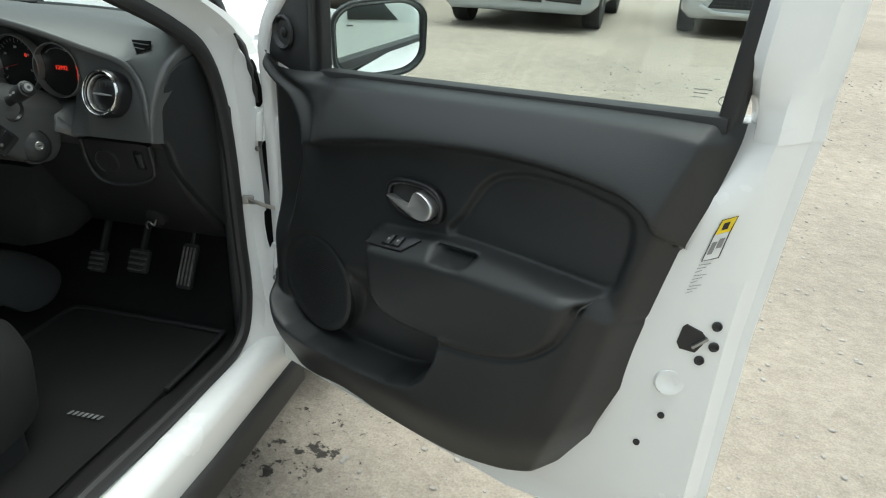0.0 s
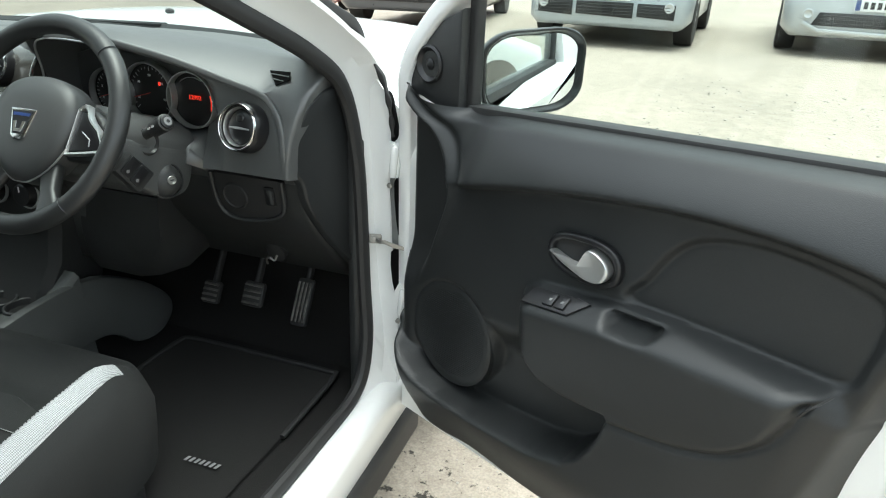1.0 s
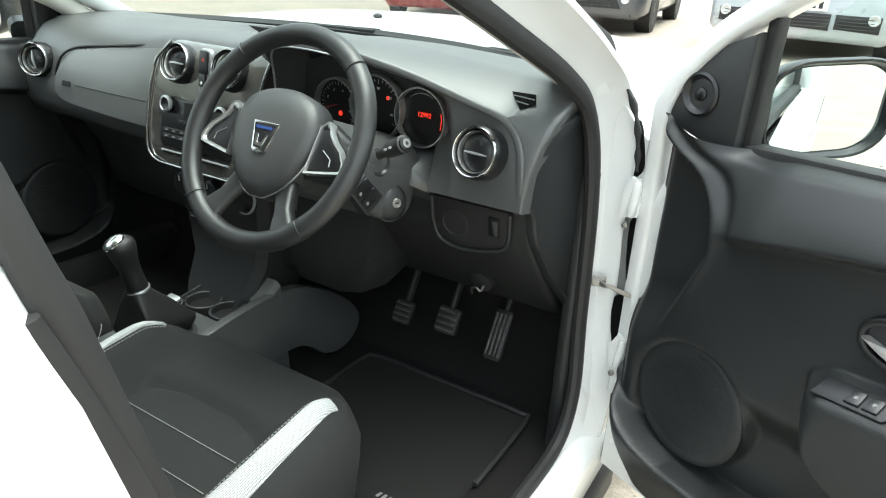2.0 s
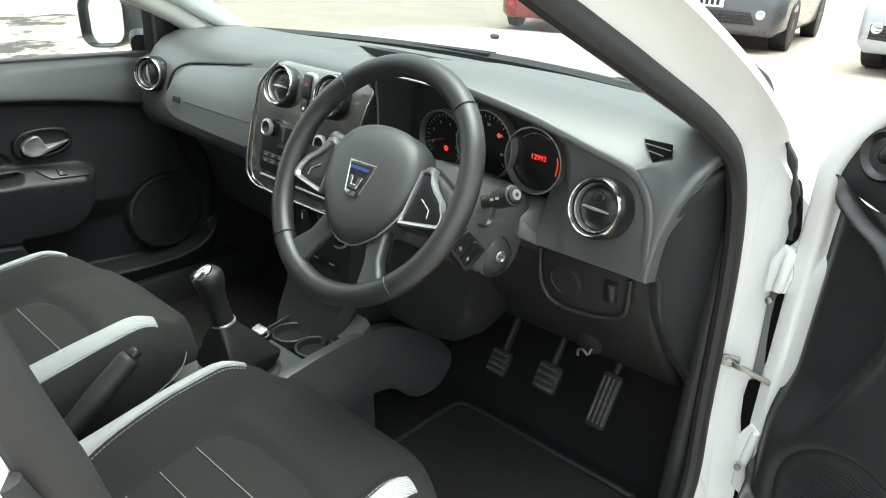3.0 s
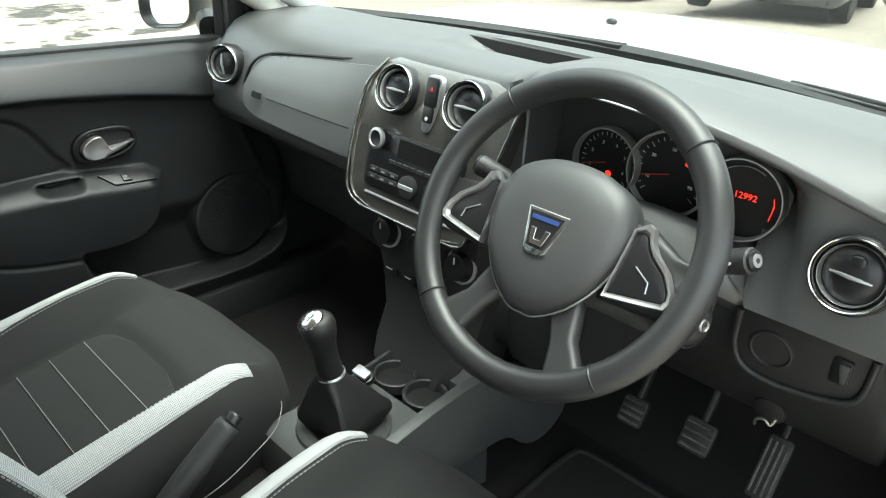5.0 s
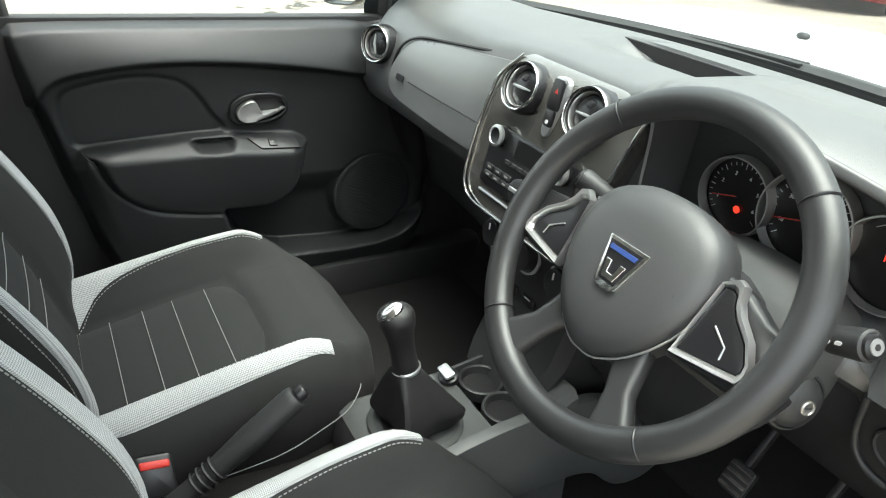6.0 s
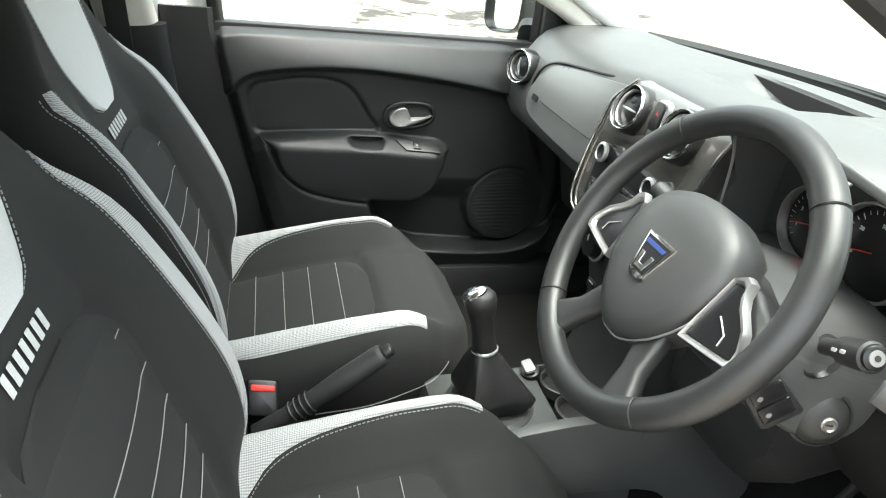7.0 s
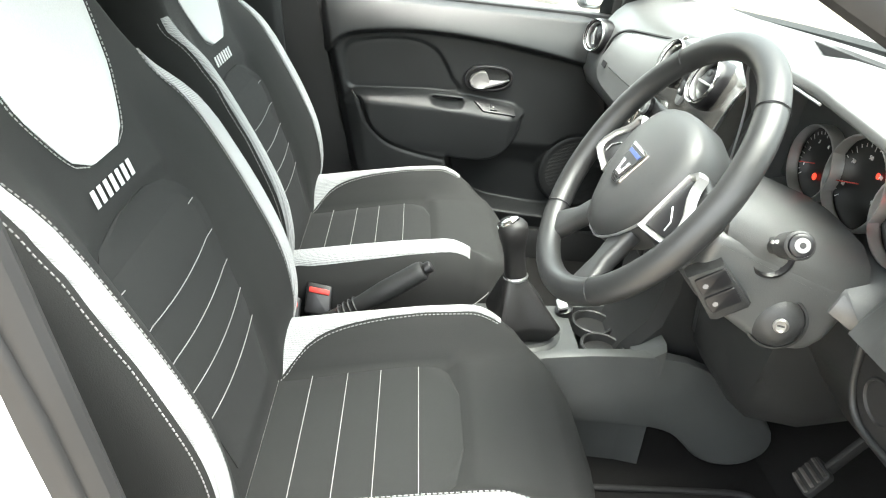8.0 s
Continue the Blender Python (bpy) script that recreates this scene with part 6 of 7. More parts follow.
for sg, root, tip, label in ((1, Vector((0.470, 1.952, 0.972)), Vector((0.546, 1.934, 1.011)), "black indicator stalk with a bright end"), (-1, Vector((0.262, 1.952, 0.985)), Vector((0.174, 1.928, 1.013)), "black wiper stalk")):
    d = tip - root
    part("stalk_socket", lathe([(0.024, -0.012), (0.024, 0.0), (0.021, 0.002), (0.017, -0.003), (0.0, -0.004)], Vector((0.365 + sg * 0.121, 1.950, 0.966)), (sg, -0.15, 0.15), 28), SMOOTH_BLACK, column, "round stalk opening")
    st = part("stalk", sweep([root, root + d * 0.3, root + d * 0.42, root + d * 0.47, root + d * 0.55, root + d * 0.9, root + d * 0.98, tip], lambda t: circle(lerp(t, [(0, 0.009), (0.30, 0.009), (0.43, 0.009), (0.57, 0.0135), (0.72, 0.0148), (0.86, 0.0148), (1, 0.0125)]), 20), (0, 0, 1)), BLACK_TRIM, column, label)
    part("stalk_end", lathe([(0.0125, -0.001), (0.0115, 0.003), (0.009, 0.0045), (0, 0.0045)], tip, d, 24), SMOOTH_BLACK, st)
    disc = part("end_disc", lathe([(0.0078, 0.004), (0.0073, 0.0052), (0, 0.0052)], tip, d, 20), GREY_PRINT if sg > 0 else SMOOTH_BLACK, st)
    part("end_mark", lathe([(0.003, 0.005), (0.003, 0.0058), (0, 0.0058)], tip, d, 10), INK, disc)
    for k in range(2):
        part("stalk_mark", slab(rounded(0.006, 0.004, 0.001, 1), plane_at(root + d * (0.56 + 0.14 * k) + Vector((0.002, -0.0165, 0.004)), (1, 0, 0.3), (0, 0, 1)), 0.0008, 0.0002, 1), WHITE_PRINT, st)

# ---- knee panel with fuse cover and headlamp switch ----
knee = thing("knee_panel", (0.62, 2.06, 0.85), "charcoal lower panel with round cover and headlamp levelling switch", "dash panel")
kp = plane_at((0.594, 2.084, 0.838), (1, 0, 0), (0, -0.20, 0.98))
pocket = smooth_path([Vector((a, b, 0)) for a, b in [(-0.080, 0.045), (-0.080, -0.01), (-0.066, -0.042), (-0.035, -0.052), (0.01, -0.048), (0.045, -0.038), (0.066, -0.024), (0.073, 0.0), (0.075, 0.045)]], 5)
part("panel_body", slab([(q.x, q.y) for q in pocket], lambda a, b, h: kp(a, b, h - 0.012), 0.012, 0.002), INK, knee, "black back of the shallow pocket")
part("panel_rim", sweep([kp(q.x * 1.03, q.y * 1.03, 0.003) for q in pocket], circle(0.0045, 8)), BLACK_TRIM, knee, "moulded rim of the pocket", 60)
part("round_cover", lathe([(0.029, 0), (0.028, 0.003), (0.0255, 0.004), (0.024, 0.001), (0, 0.002)], kp(-0.037, -0.002, 0.0), (0, -0.98, -0.2), 32), INK, knee, "round black blanking cover")
part("levelling_switch", slab(rounded(0.022, 0.04, 0.003), lambda a, b, h: kp(a + 0.045, b + 0.010, h), 0.003, 0.001), SMOOTH_BLACK, knee, "dark levelling switch")
part("switch_wheel", slab([(0.001, -0.016), (0.007, -0.015), (0.008, 0.015), (-0.005, 0.014)], lambda a, b, h: kp(a + 0.046, b + 0.010, h + 0.003), 0.003, 0.001), CONSOLE_TRIM, knee, "grey thumb wheel")
def cover_ring(x, back):
    return [Vector((x, y + back, z)) for y, z in [(2.094, 0.886), (2.096, 0.85), (2.106, 0.812), (2.128, 0.775), (2.17, 0.72), (2.235, 0.650), (2.29, 0.600), (2.36, 0.62), (2.36, 0.80)]]


part("lower_cover", loft([cover_ring(x, 0) for x in (0.30, 0.45, 0.60, 0.69)] + [cover_ring(0.704, 0.003), cover_ring(0.709, 0.012), cover_ring(0.712, 0.03)]), BLACK_TRIM, knee, "charcoal lower dash cover", 50)
part("release_lever", sweep(smooth_path([(0.545, 2.192, 0.642), (0.547, 2.187, 0.656), (0.558, 2.184, 0.663), (0.567, 2.186, 0.656), (0.572, 2.190, 0.668)], 5), circle(0.0024, 8)), METAL, knee, "small bright release lever")
part("lever_mount", lathe([(0.026, -0.03), (0.024, 0.006), (0.012, 0.010), (0, 0.010)], (0.556, 2.214, 0.665), (0, -0.9, -0.3), 20), INK, knee)
rings = []
for x in (0.145, 0.20, 0.26, 0.32, 0.36):
    k = ss(x, 0.30, 0.38)
    rings.append([Vector((x, y, z + 0.10 * k * (z < 0.7))) for y, z in [(2.085, 0.80), (2.078, 0.70), (2.085, 0.63), (2.11, 0.59), (2.20, 0.575), (2.30, 0.60), (2.30, 0.80)]])
part("knee_bolster", loft(rings), BLACK_TRIM, knee, "dark plastic cover beside the console")

# ---- pedals ----
for x, y, z, w, h, nm, lab in ((0.33, 2.262, 0.494, 0.048, 0.055, "clutch_pedal", "worn rubber clutch pedal"), (0.453, 2.262, 0.513, 0.055, 0.06, "brake_pedal", "worn rubber brake pedal"), (0.571, 2.29, 0.503, 0.042, 0.115, "accelerator_pedal", "ribbed accelerator pedal")):
    pd = thing(nm, (x, y, z - h), lab + " over the footwell", "pedal", "pedals")
    pl = plane_at((x, y, z), (1, 0, 0), (0, 0.5, 0.87))
    part("pad", slab(rounded(w, h, 0.008), pl, 0.012, 0.003), INK, pd)
    bm = bmesh.new()
    if h > 0.08:
        for k in range(4):
            sweep([pl(-w * 0.36 + w * 0.24 * k, -h * 0.42, 0.013), pl(-w * 0.36 + w * 0.24 * k, h * 0.42, 0.013)], rounded(0.0065, 0.004, 0.001, 1), (1, 0, 0), bm=bm)
    else:
        for k in range(4):
            sweep([pl(-w * 0.42, -h * 0.36 + h * 0.24 * k, 0.013), pl(w * 0.42, -h * 0.36 + h * 0.24 * k, 0.013)], rounded(0.0075, 0.004, 0.001, 1), bm=bm)
    part("ribs", bm, PEDAL, pd, "worn shiny ribs")
    part("arm", sweep([pl(0, h * 0.3, -0.002), (x, y + 0.06, z + 0.10), (x, y + 0.04, z + 0.25)], rounded(0.012, 0.02, 0.004, 2)), INK, pd)

# ---- floor mat ----
mat_ob = thing("floor_mat", (0.45, 1.9, 0.34), "black carpet floor mat in the driver's footwell", "floor mat")
rings = []
for y, z in [(1.56, 0.347), (1.75, 0.347), (1.95, 0.347), (2.1, 0.350), (2.19, 0.354), (2.235, 0.358), (2.237, 0.350), (2.19, 0.342), (2.1, 0.340), (1.9, 0.338), (1.56, 0.338)]:
    rings.append([Vector((x, y, z + 0.004 * math.sin(9 * x + 5 * y) * (0.5 if z > 0.343 else 0))) for x in [0.24 + 0.04 * i for i in range(12)]])
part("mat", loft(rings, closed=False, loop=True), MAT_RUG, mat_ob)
line = [Vector((0.238, 1.58, 0.349))] + smooth_path([(0.238, 1.9, 0.350), (0.238, 2.14, 0.354), (0.244, 2.215, 0.358), (0.262, 2.236, 0.360), (0.34, 2.241, 0.360), (0.52, 2.241, 0.360), (0.66, 2.240, 0.360), (0.683, 2.22, 0.358), (0.684, 2.0, 0.350)], 5)
part("mat_binding", sweep(line, rounded(0.012, 0.010, 0.004, 3)), RUBBER, mat_ob, "sewn black edge binding", 60)
word_bars("mat_mark", 7, 0.0115, 0.013, plane_at((0.587, 1.869, 0.356), (1, 0.03, 0), (-0.03, 1, 0)), GREY_PRINT, mat_ob)


# ---- seats ----
LEAN_BACK = radians(24)
B_UP = Vector((0, -math.sin(LEAN_BACK), math.cos(LEAN_BACK)))
B_FRONT = Vector((0, math.cos(LEAN_BACK), math.sin(LEAN_BACK)))


def half_width(y):
    return lerp(y, [(1.28, 0.235), (1.40, 0.25), (1.66, 0.25), (1.72, 0.243), (1.76, 0.230), (1.80, 0.205), (1.83, 0.170), (1.855, 0.12), (1.87, 0.06)])


def cushion_z(x, y):
    a = abs(x)
    z = lerp(y, [(1.28, 0.54), (1.40, 0.558), (1.50, 0.578), (1.60, 0.597), (1.70, 0.611), (1.76, 0.614), (1.81, 0.602), (1.845, 0.572), (1.87, 0.525)])
    z += 0.058 * ss(a, 0.130, 0.20) * (1 - ss(y, 1.68, 1.82))
    w = half_width(y)
    z -= 0.06 * max(0.0, (a - (w - 0.05)) / 0.05) ** 2
    z -= 0.014 * (1 - ss(a, 0.130, 0.148)) * (1 - ss(y + 0.7 * a * a, 1.660, 1.682))
    return z


def back_half(h):
    return lerp(h, [(0.0, 0.235), (0.10, 0.25), (0.30, 0.255), (0.40, 0.253), (0.48, 0.240), (0.54, 0.212), (0.60, 0.172), (0.66, 0.155), (0.72, 0.15), (0.80, 0.12), (0.83, 0.08)])


def back_d(x, h):
    a = abs(x)
    d = lerp(h, [(0.0, 0.035), (0.15, 0.052), (0.30, 0.045), (0.45, 0.035), (0.55, 0.04), (0.70, 0.055), (0.78, 0.045), (0.83, 0.0)])
    crest = curve(h, [(-0.03, 0.02), (0.02, 0.044), (0.08, 0.078), (0.15, 0.098), (0.22, 0.103), (0.33, 0.095), (0.44, 0.077), (0.50, 0.048), (0.56, 0.042), (0.83, 0.0)])
    d += (crest - d) * (0.8 * ss(a, 0.115, 0.200) + 0.2 * ss(a, 0.18, 0.236)) * (1 - ss(h, 0.50, 0.58))
    w = back_half(h)
    d -= 0.045 * max(0.0, (a - (w - 0.022)) / 0.022) ** 2
    d -= 0.010 * (1 - ss(a, 0.128, 0.146)) * (1 - ss(h + 0.35 * a * a, 0.372, 0.398))
    return d


def patch(outline, surface, lift, steps=16, thick=0.004):
    """A cloth piece laid on a seat surface: outline is a list of (t, from, to) across-spans along the length."""
    rings = []
    for t, a, b in outline:
        row = [a + (b - a) * i / steps for i in range(steps + 1)]
        rings.append([surface(x, t, lift * (0.3 if i in (0, steps) else 1)) for i, x in enumerate(row)] + [surface(b, t, -thick), surface(a, t, -thick)])
    return loft(rings)


def spans(pairs, n=14):
    """Evens out a table of (t, from, to) by interpolation."""
    t0, t1 = pairs[0][0], pairs[-1][0]
    return [(t, curve(t, [(p[0], p[1]) for p in pairs]), curve(t, [(p[0], p[2]) for p in pairs])) for t in [t0 + (t1 - t0) * i / n for i in range(n + 1)]]


HEAD = [(0.444, -0.035, 0.035), (0.452, -0.058, 0.058), (0.49, -0.088, 0.088), (0.54, -0.112, 0.112), (0.66, -0.12, 0.12), (0.74, -0.11, 0.11), (0.79, -0.085, 0.085)]


def seat(cx, dy, label):
    s = thing("front_seat", (cx, 1.5 + dy, 0.34), label, "car seat", "front seats")

    def cush(x, y, lift=0.0):
        return Vector((cx + x, y + dy, cushion_z(x, y) + lift))

    def back(x, h, lift=0.0):
        return Vector((cx + x, 1.352 + dy, 0.545)) + B_UP * h + B_FRONT * (back_d(x, h) + lift)
    rings = []
    for y in [1.28 + 0.012 * i for i in range(44)] + [1.806, 1.816, 1.826, 1.836, 1.845, 1.853, 1.860, 1.866, 1.870]:
        w = half_width(y)
        rings.append([cush(w * i / 30, y) for i in range(-30, 31)] + [Vector((cx + w * 0.99, y + dy, 0.50)), Vector((cx + w * 0.94, y + dy, 0.42)), Vector((cx, y + dy, 0.41)), Vector((cx - w * 0.94, y + dy, 0.42)), Vector((cx - w * 0.99, y + dy, 0.50))])
    part("seat_cushion", loft(rings), FABRIC, s, "black fabric seat cushion", 60)
    rings = []
    for h in [-0.03 + 0.014 * i for i in range(59)] + [0.803, 0.811, 0.818, 0.824, 0.828, 0.83]:
        w = back_half(h)
        b0 = Vector((cx, 1.352 + dy, 0.545)) + B_UP * h
        t = -0.085 if h < 0.6 else -0.05
        rings.append([back(w * i / 30, h) for i in range(-30, 31)] + [b0 + Vector((w * 0.99, 0, 0)) + B_FRONT * -0.045, b0 + Vector((w * 0.9, 0, 0)) + B_FRONT * t, b0 + Vector((-w * 0.9, 0, 0)) + B_FRONT * t, b0 + Vector((-w * 0.99, 0, 0)) + B_FRONT * -0.045])
    part("backrest", loft(rings), FABRIC, s, "black fabric backrest with built-in headrest", 75)
    # ribbed middle panels
    part("middle_panel", patch(spans([(1.34, -0.128, 0.128), (1.50, -0.133, 0.133), (1.61, -0.134, 0.134), (1.64, -0.128, 0.128), (1.655, -0.105, 0.105), (1.664, -0.06, 0.06)], 24), cush, 0.004), FABRIC_MID, s, "charcoal middle panel of the cushion")
    part("middle_panel", patch(spans([(0.03, -0.10, 0.10), (0.12, -0.115, 0.115), (0.24, -0.132, 0.132), (0.33, -0.136, 0.136), (0.36, -0.12, 0.12), (0.378, -0.08, 0.08), (0.385, -0.04, 0.04)], 24), back, 0.004), FABRIC_MID, s, "charcoal middle panel of the backrest")
    # pale cross stitching
    for y in (1.378, 1.432, 1.489, 1.542, 1.602):
        part("stitch_line", sweep([cush(x / 100, y, 0.0060) for x in range(-13, 14, 2)], rounded(0.0013, 0.0013, 0.0004, 1)), STITCH, s)
    for h in (0.118, 0.165, 0.212, 0.262, 0.315):
        part("stitch_line", sweep([back(x / 100 * lerp(h, [(0.1, 0.85), (0.24, 1.0)]), h + 0.008 * (x / 12) ** 2, 0.0060) for x in range(-13, 14, 2)], rounded(0.0013, 0.0013, 0.0004, 1)), STITCH, s)
    # light woven side bands
    for g in (-1, 1):
        band = [(1.33, 0.115, 0.225), (1.38, 0.135, 0.225), (1.42, 0.168, 0.228), (1.48, 0.185, 0.228), (1.58, 0.193, 0.226), (1.68, 0.192, 0.222), (1.735, 0.188, 0.212)]
        part("side_band", patch(spans([(t, g * a, g * b) for t, a, b in band], 24), cush, 0.003), FABRIC_LIGHT, s, "light grey woven side band")
        dashes(lambda a, t: cush(a, t, 0.0012), [(g * (a - 0.005), t) for t, a, b in spans(band, 40)], STITCH, s)
        band = [(0.0, 0.222, 0.232), (0.06, 0.216, 0.236), (0.14, 0.210, 0.238), (0.25, 0.208, 0.240), (0.36, 0.208, 0.239), (0.42, 0.206, 0.235), (0.46, 0.204, 0.228), (0.50, 0.202, 0.218), (0.525, 0.201, 0.207)]
        part("side_band", patch(spans([(t, g * a, g * b) for t, a, b in band], 24), back, 0.003), FABRIC_LIGHT_BACK, s, "light grey woven side band")
        dashes(lambda a, t: back(a, t, 0.0012), [(g * (a - 0.005), t) for t, a, b in spans(band, 40)], STITCH, s)
        dashes(lambda a, t: back(a, t, 0.0012), [(g * (b + 0.004), t) for t, a, b in spans(band, 40)], STITCH, s)
    # pale headrest panel and the word under it
    part("headrest_panel", patch(spans(HEAD, 24), back, 0.004), FABRIC_PALE, s, "pale grey headrest panel")
    for g in (-1, 1):
        dashes(lambda a, t: back(a, t, 0.0012), [(g * (b + 0.006), t) for t, a, b in spans(HEAD, 40)], STITCH, s)
    word_bars("backrest_mark", 7, 0.0165, 0.019, lambda a, b, h: back(0.02 - a, 0.415 + b, 0.002 + h), FABRIC_PALE, s)
    part("seat_base", box(cx - 0.20, cx + 0.20, 1.32 + dy, 1.76 + dy, 0.335, 0.43, 0.01), BLACK_TRIM, s)
    return s


seat(0.360, 0.0, "black driver's seat with light grey bands and pale headrest")
seat(-0.277, -0.035, "black passenger seat with light grey bands and pale headrest")
for x, y, z in ((0.085, 1.365, 0.595), (-0.008, 1.412, 0.566)):
    b = thing("belt_buckle", (x, y, z - 0.05), "black seat belt buckle with a red button", "seat belt buckle", "belt buckles")
    pl = plane_at((x, y, z), (0, 1, -0.15), (-0.6, 0, 0.8))
    part("buckle_body", slab(rounded(0.05, 0.06, 0.006), lambda a, q, h: pl(a, q - 0.012, h - 0.022), 0.024, 0.004), SMOOTH_BLACK, b)
    part("release_button", slab(rounded(0.040, 0.011, 0.003), lambda a, q, h: pl(a, q + 0.004, h + 0.002), 0.004, 0.002), RED, b, "red release button")
wire = thing("charging_cable", (-0.02, 1.7, 0.52), "thin pale cable looped beside the passenger seat", "cable")
part("cable", sweep(smooth_path([(-0.098, 1.762, 0.50), (-0.092, 1.758, 0.535), (-0.076, 1.748, 0.560), (-0.056, 1.744, 0.563), (-0.024, 1.71, 0.553), (-0.010, 1.66, 0.54), (0.002, 1.59, 0.526), (-0.004, 1.50, 0.51)], 8), circle(0.0009, 6)), GREY_PRINT, wire)

# ---- wipers ----
for x0, x1, yy in ((0.66, 0.04, 0.0), (0.02, -0.60, 0.0)):
    w = thing("wiper", (x0, 2.45, 1.07), "black wiper resting at the foot of the windscreen", "wiper", "wipers")
    pts = [(x0 + (x1 - x0) * t, screen_y(x0 + (x1 - x0) * t) + 0.03 + 0.012 * t, 1.078 + 0.010 * (1 - t)) for t in [i / 10 for i in range(11)]]
    part("wiper_blade", sweep(pts, rounded(0.008, 0.011, 0.002, 2)), RUBBER, w)
    part("wiper_arm", sweep([(p[0] * 0.8 + x0 * 0.2, p[1] + 0.02, p[2] + 0.004) for p in pts[:7]], rounded(0.012, 0.007, 0.002, 2)), SMOOTH_BLACK, w)
    part("wiper_pivot", lathe([(0.012, -0.02), (0.012, 0.004), (0.008, 0.007), (0, 0.007)], (x0 * 0.85, screen_y(x0) + 0.07, 1.08), (0, 0.2, 1), 16), SMOOTH_BLACK, w)
# seat belt on the far post
belt = thing("seat_belt", (-0.66, 1.15, 0.5), "black passenger seat belt hanging beside the post", "seat belt")
part("webbing", sweep([(-0.60, 1.09, 1.38), (-0.635, 1.12, 1.15), (-0.655, 1.135, 0.9), (-0.665, 1.14, 0.5)], rounded(0.045, 0.003, 0.001, 1), (1, 0, 0)), FABRIC, belt)


# ---- parked vehicles ----
def tyre(at, r, parent, axis=(1, 0, 0)):
    w = part("wheel", lathe([(r * 0.60, -0.09), (r * 0.86, -0.105), (r * 0.97, -0.09), (r, -0.06), (r, 0.06), (r * 0.97, 0.09), (r * 0.86, 0.105), (r * 0.60, 0.09)], at, axis, 36), TYRE, parent, "dusty black tyre")
    part("rim", lathe([(r * 0.64, -0.08), (r * 0.62, 0.085), (r * 0.5, 0.07), (r * 0.2, 0.095), (0, 0.095)], at, axis, 30), SILVER, w)
    part("rim", lathe([(r * 0.64, 0.08), (r * 0.62, -0.085), (r * 0.5, -0.07), (r * 0.2, -0.095), (0, -0.095)], at, axis, 30), SILVER, w)


for x, g in ((0.765, 1), (-0.765, -1)):
    for y in (2.90, 0.30):
        tyre((x, y, 0.31), 0.31, car_body)
part("mud_flap", box(0.70, 0.85, 2.555, 2.565, 0.12, 0.34, 0.002), RUBBER, car_body, "black mud flap")
part("front_bumper", sweep([(-0.74, 3.30, 0.48), (-0.60, 3.48, 0.48), (0.0, 3.56, 0.48), (0.60, 3.48, 0.48), (0.74, 3.30, 0.48)], rounded(0.10, 0.46, 0.04, 3), (0, 0, 1)), PAINT, car_body)
part("rear_bumper", sweep([(-0.78, -0.50, 0.45), (-0.6, -0.68, 0.45), (0.6, -0.68, 0.45), (0.78, -0.50, 0.45)], rounded(0.10, 0.36, 0.04, 3), (0, 0, 1)), PAINT, car_body)


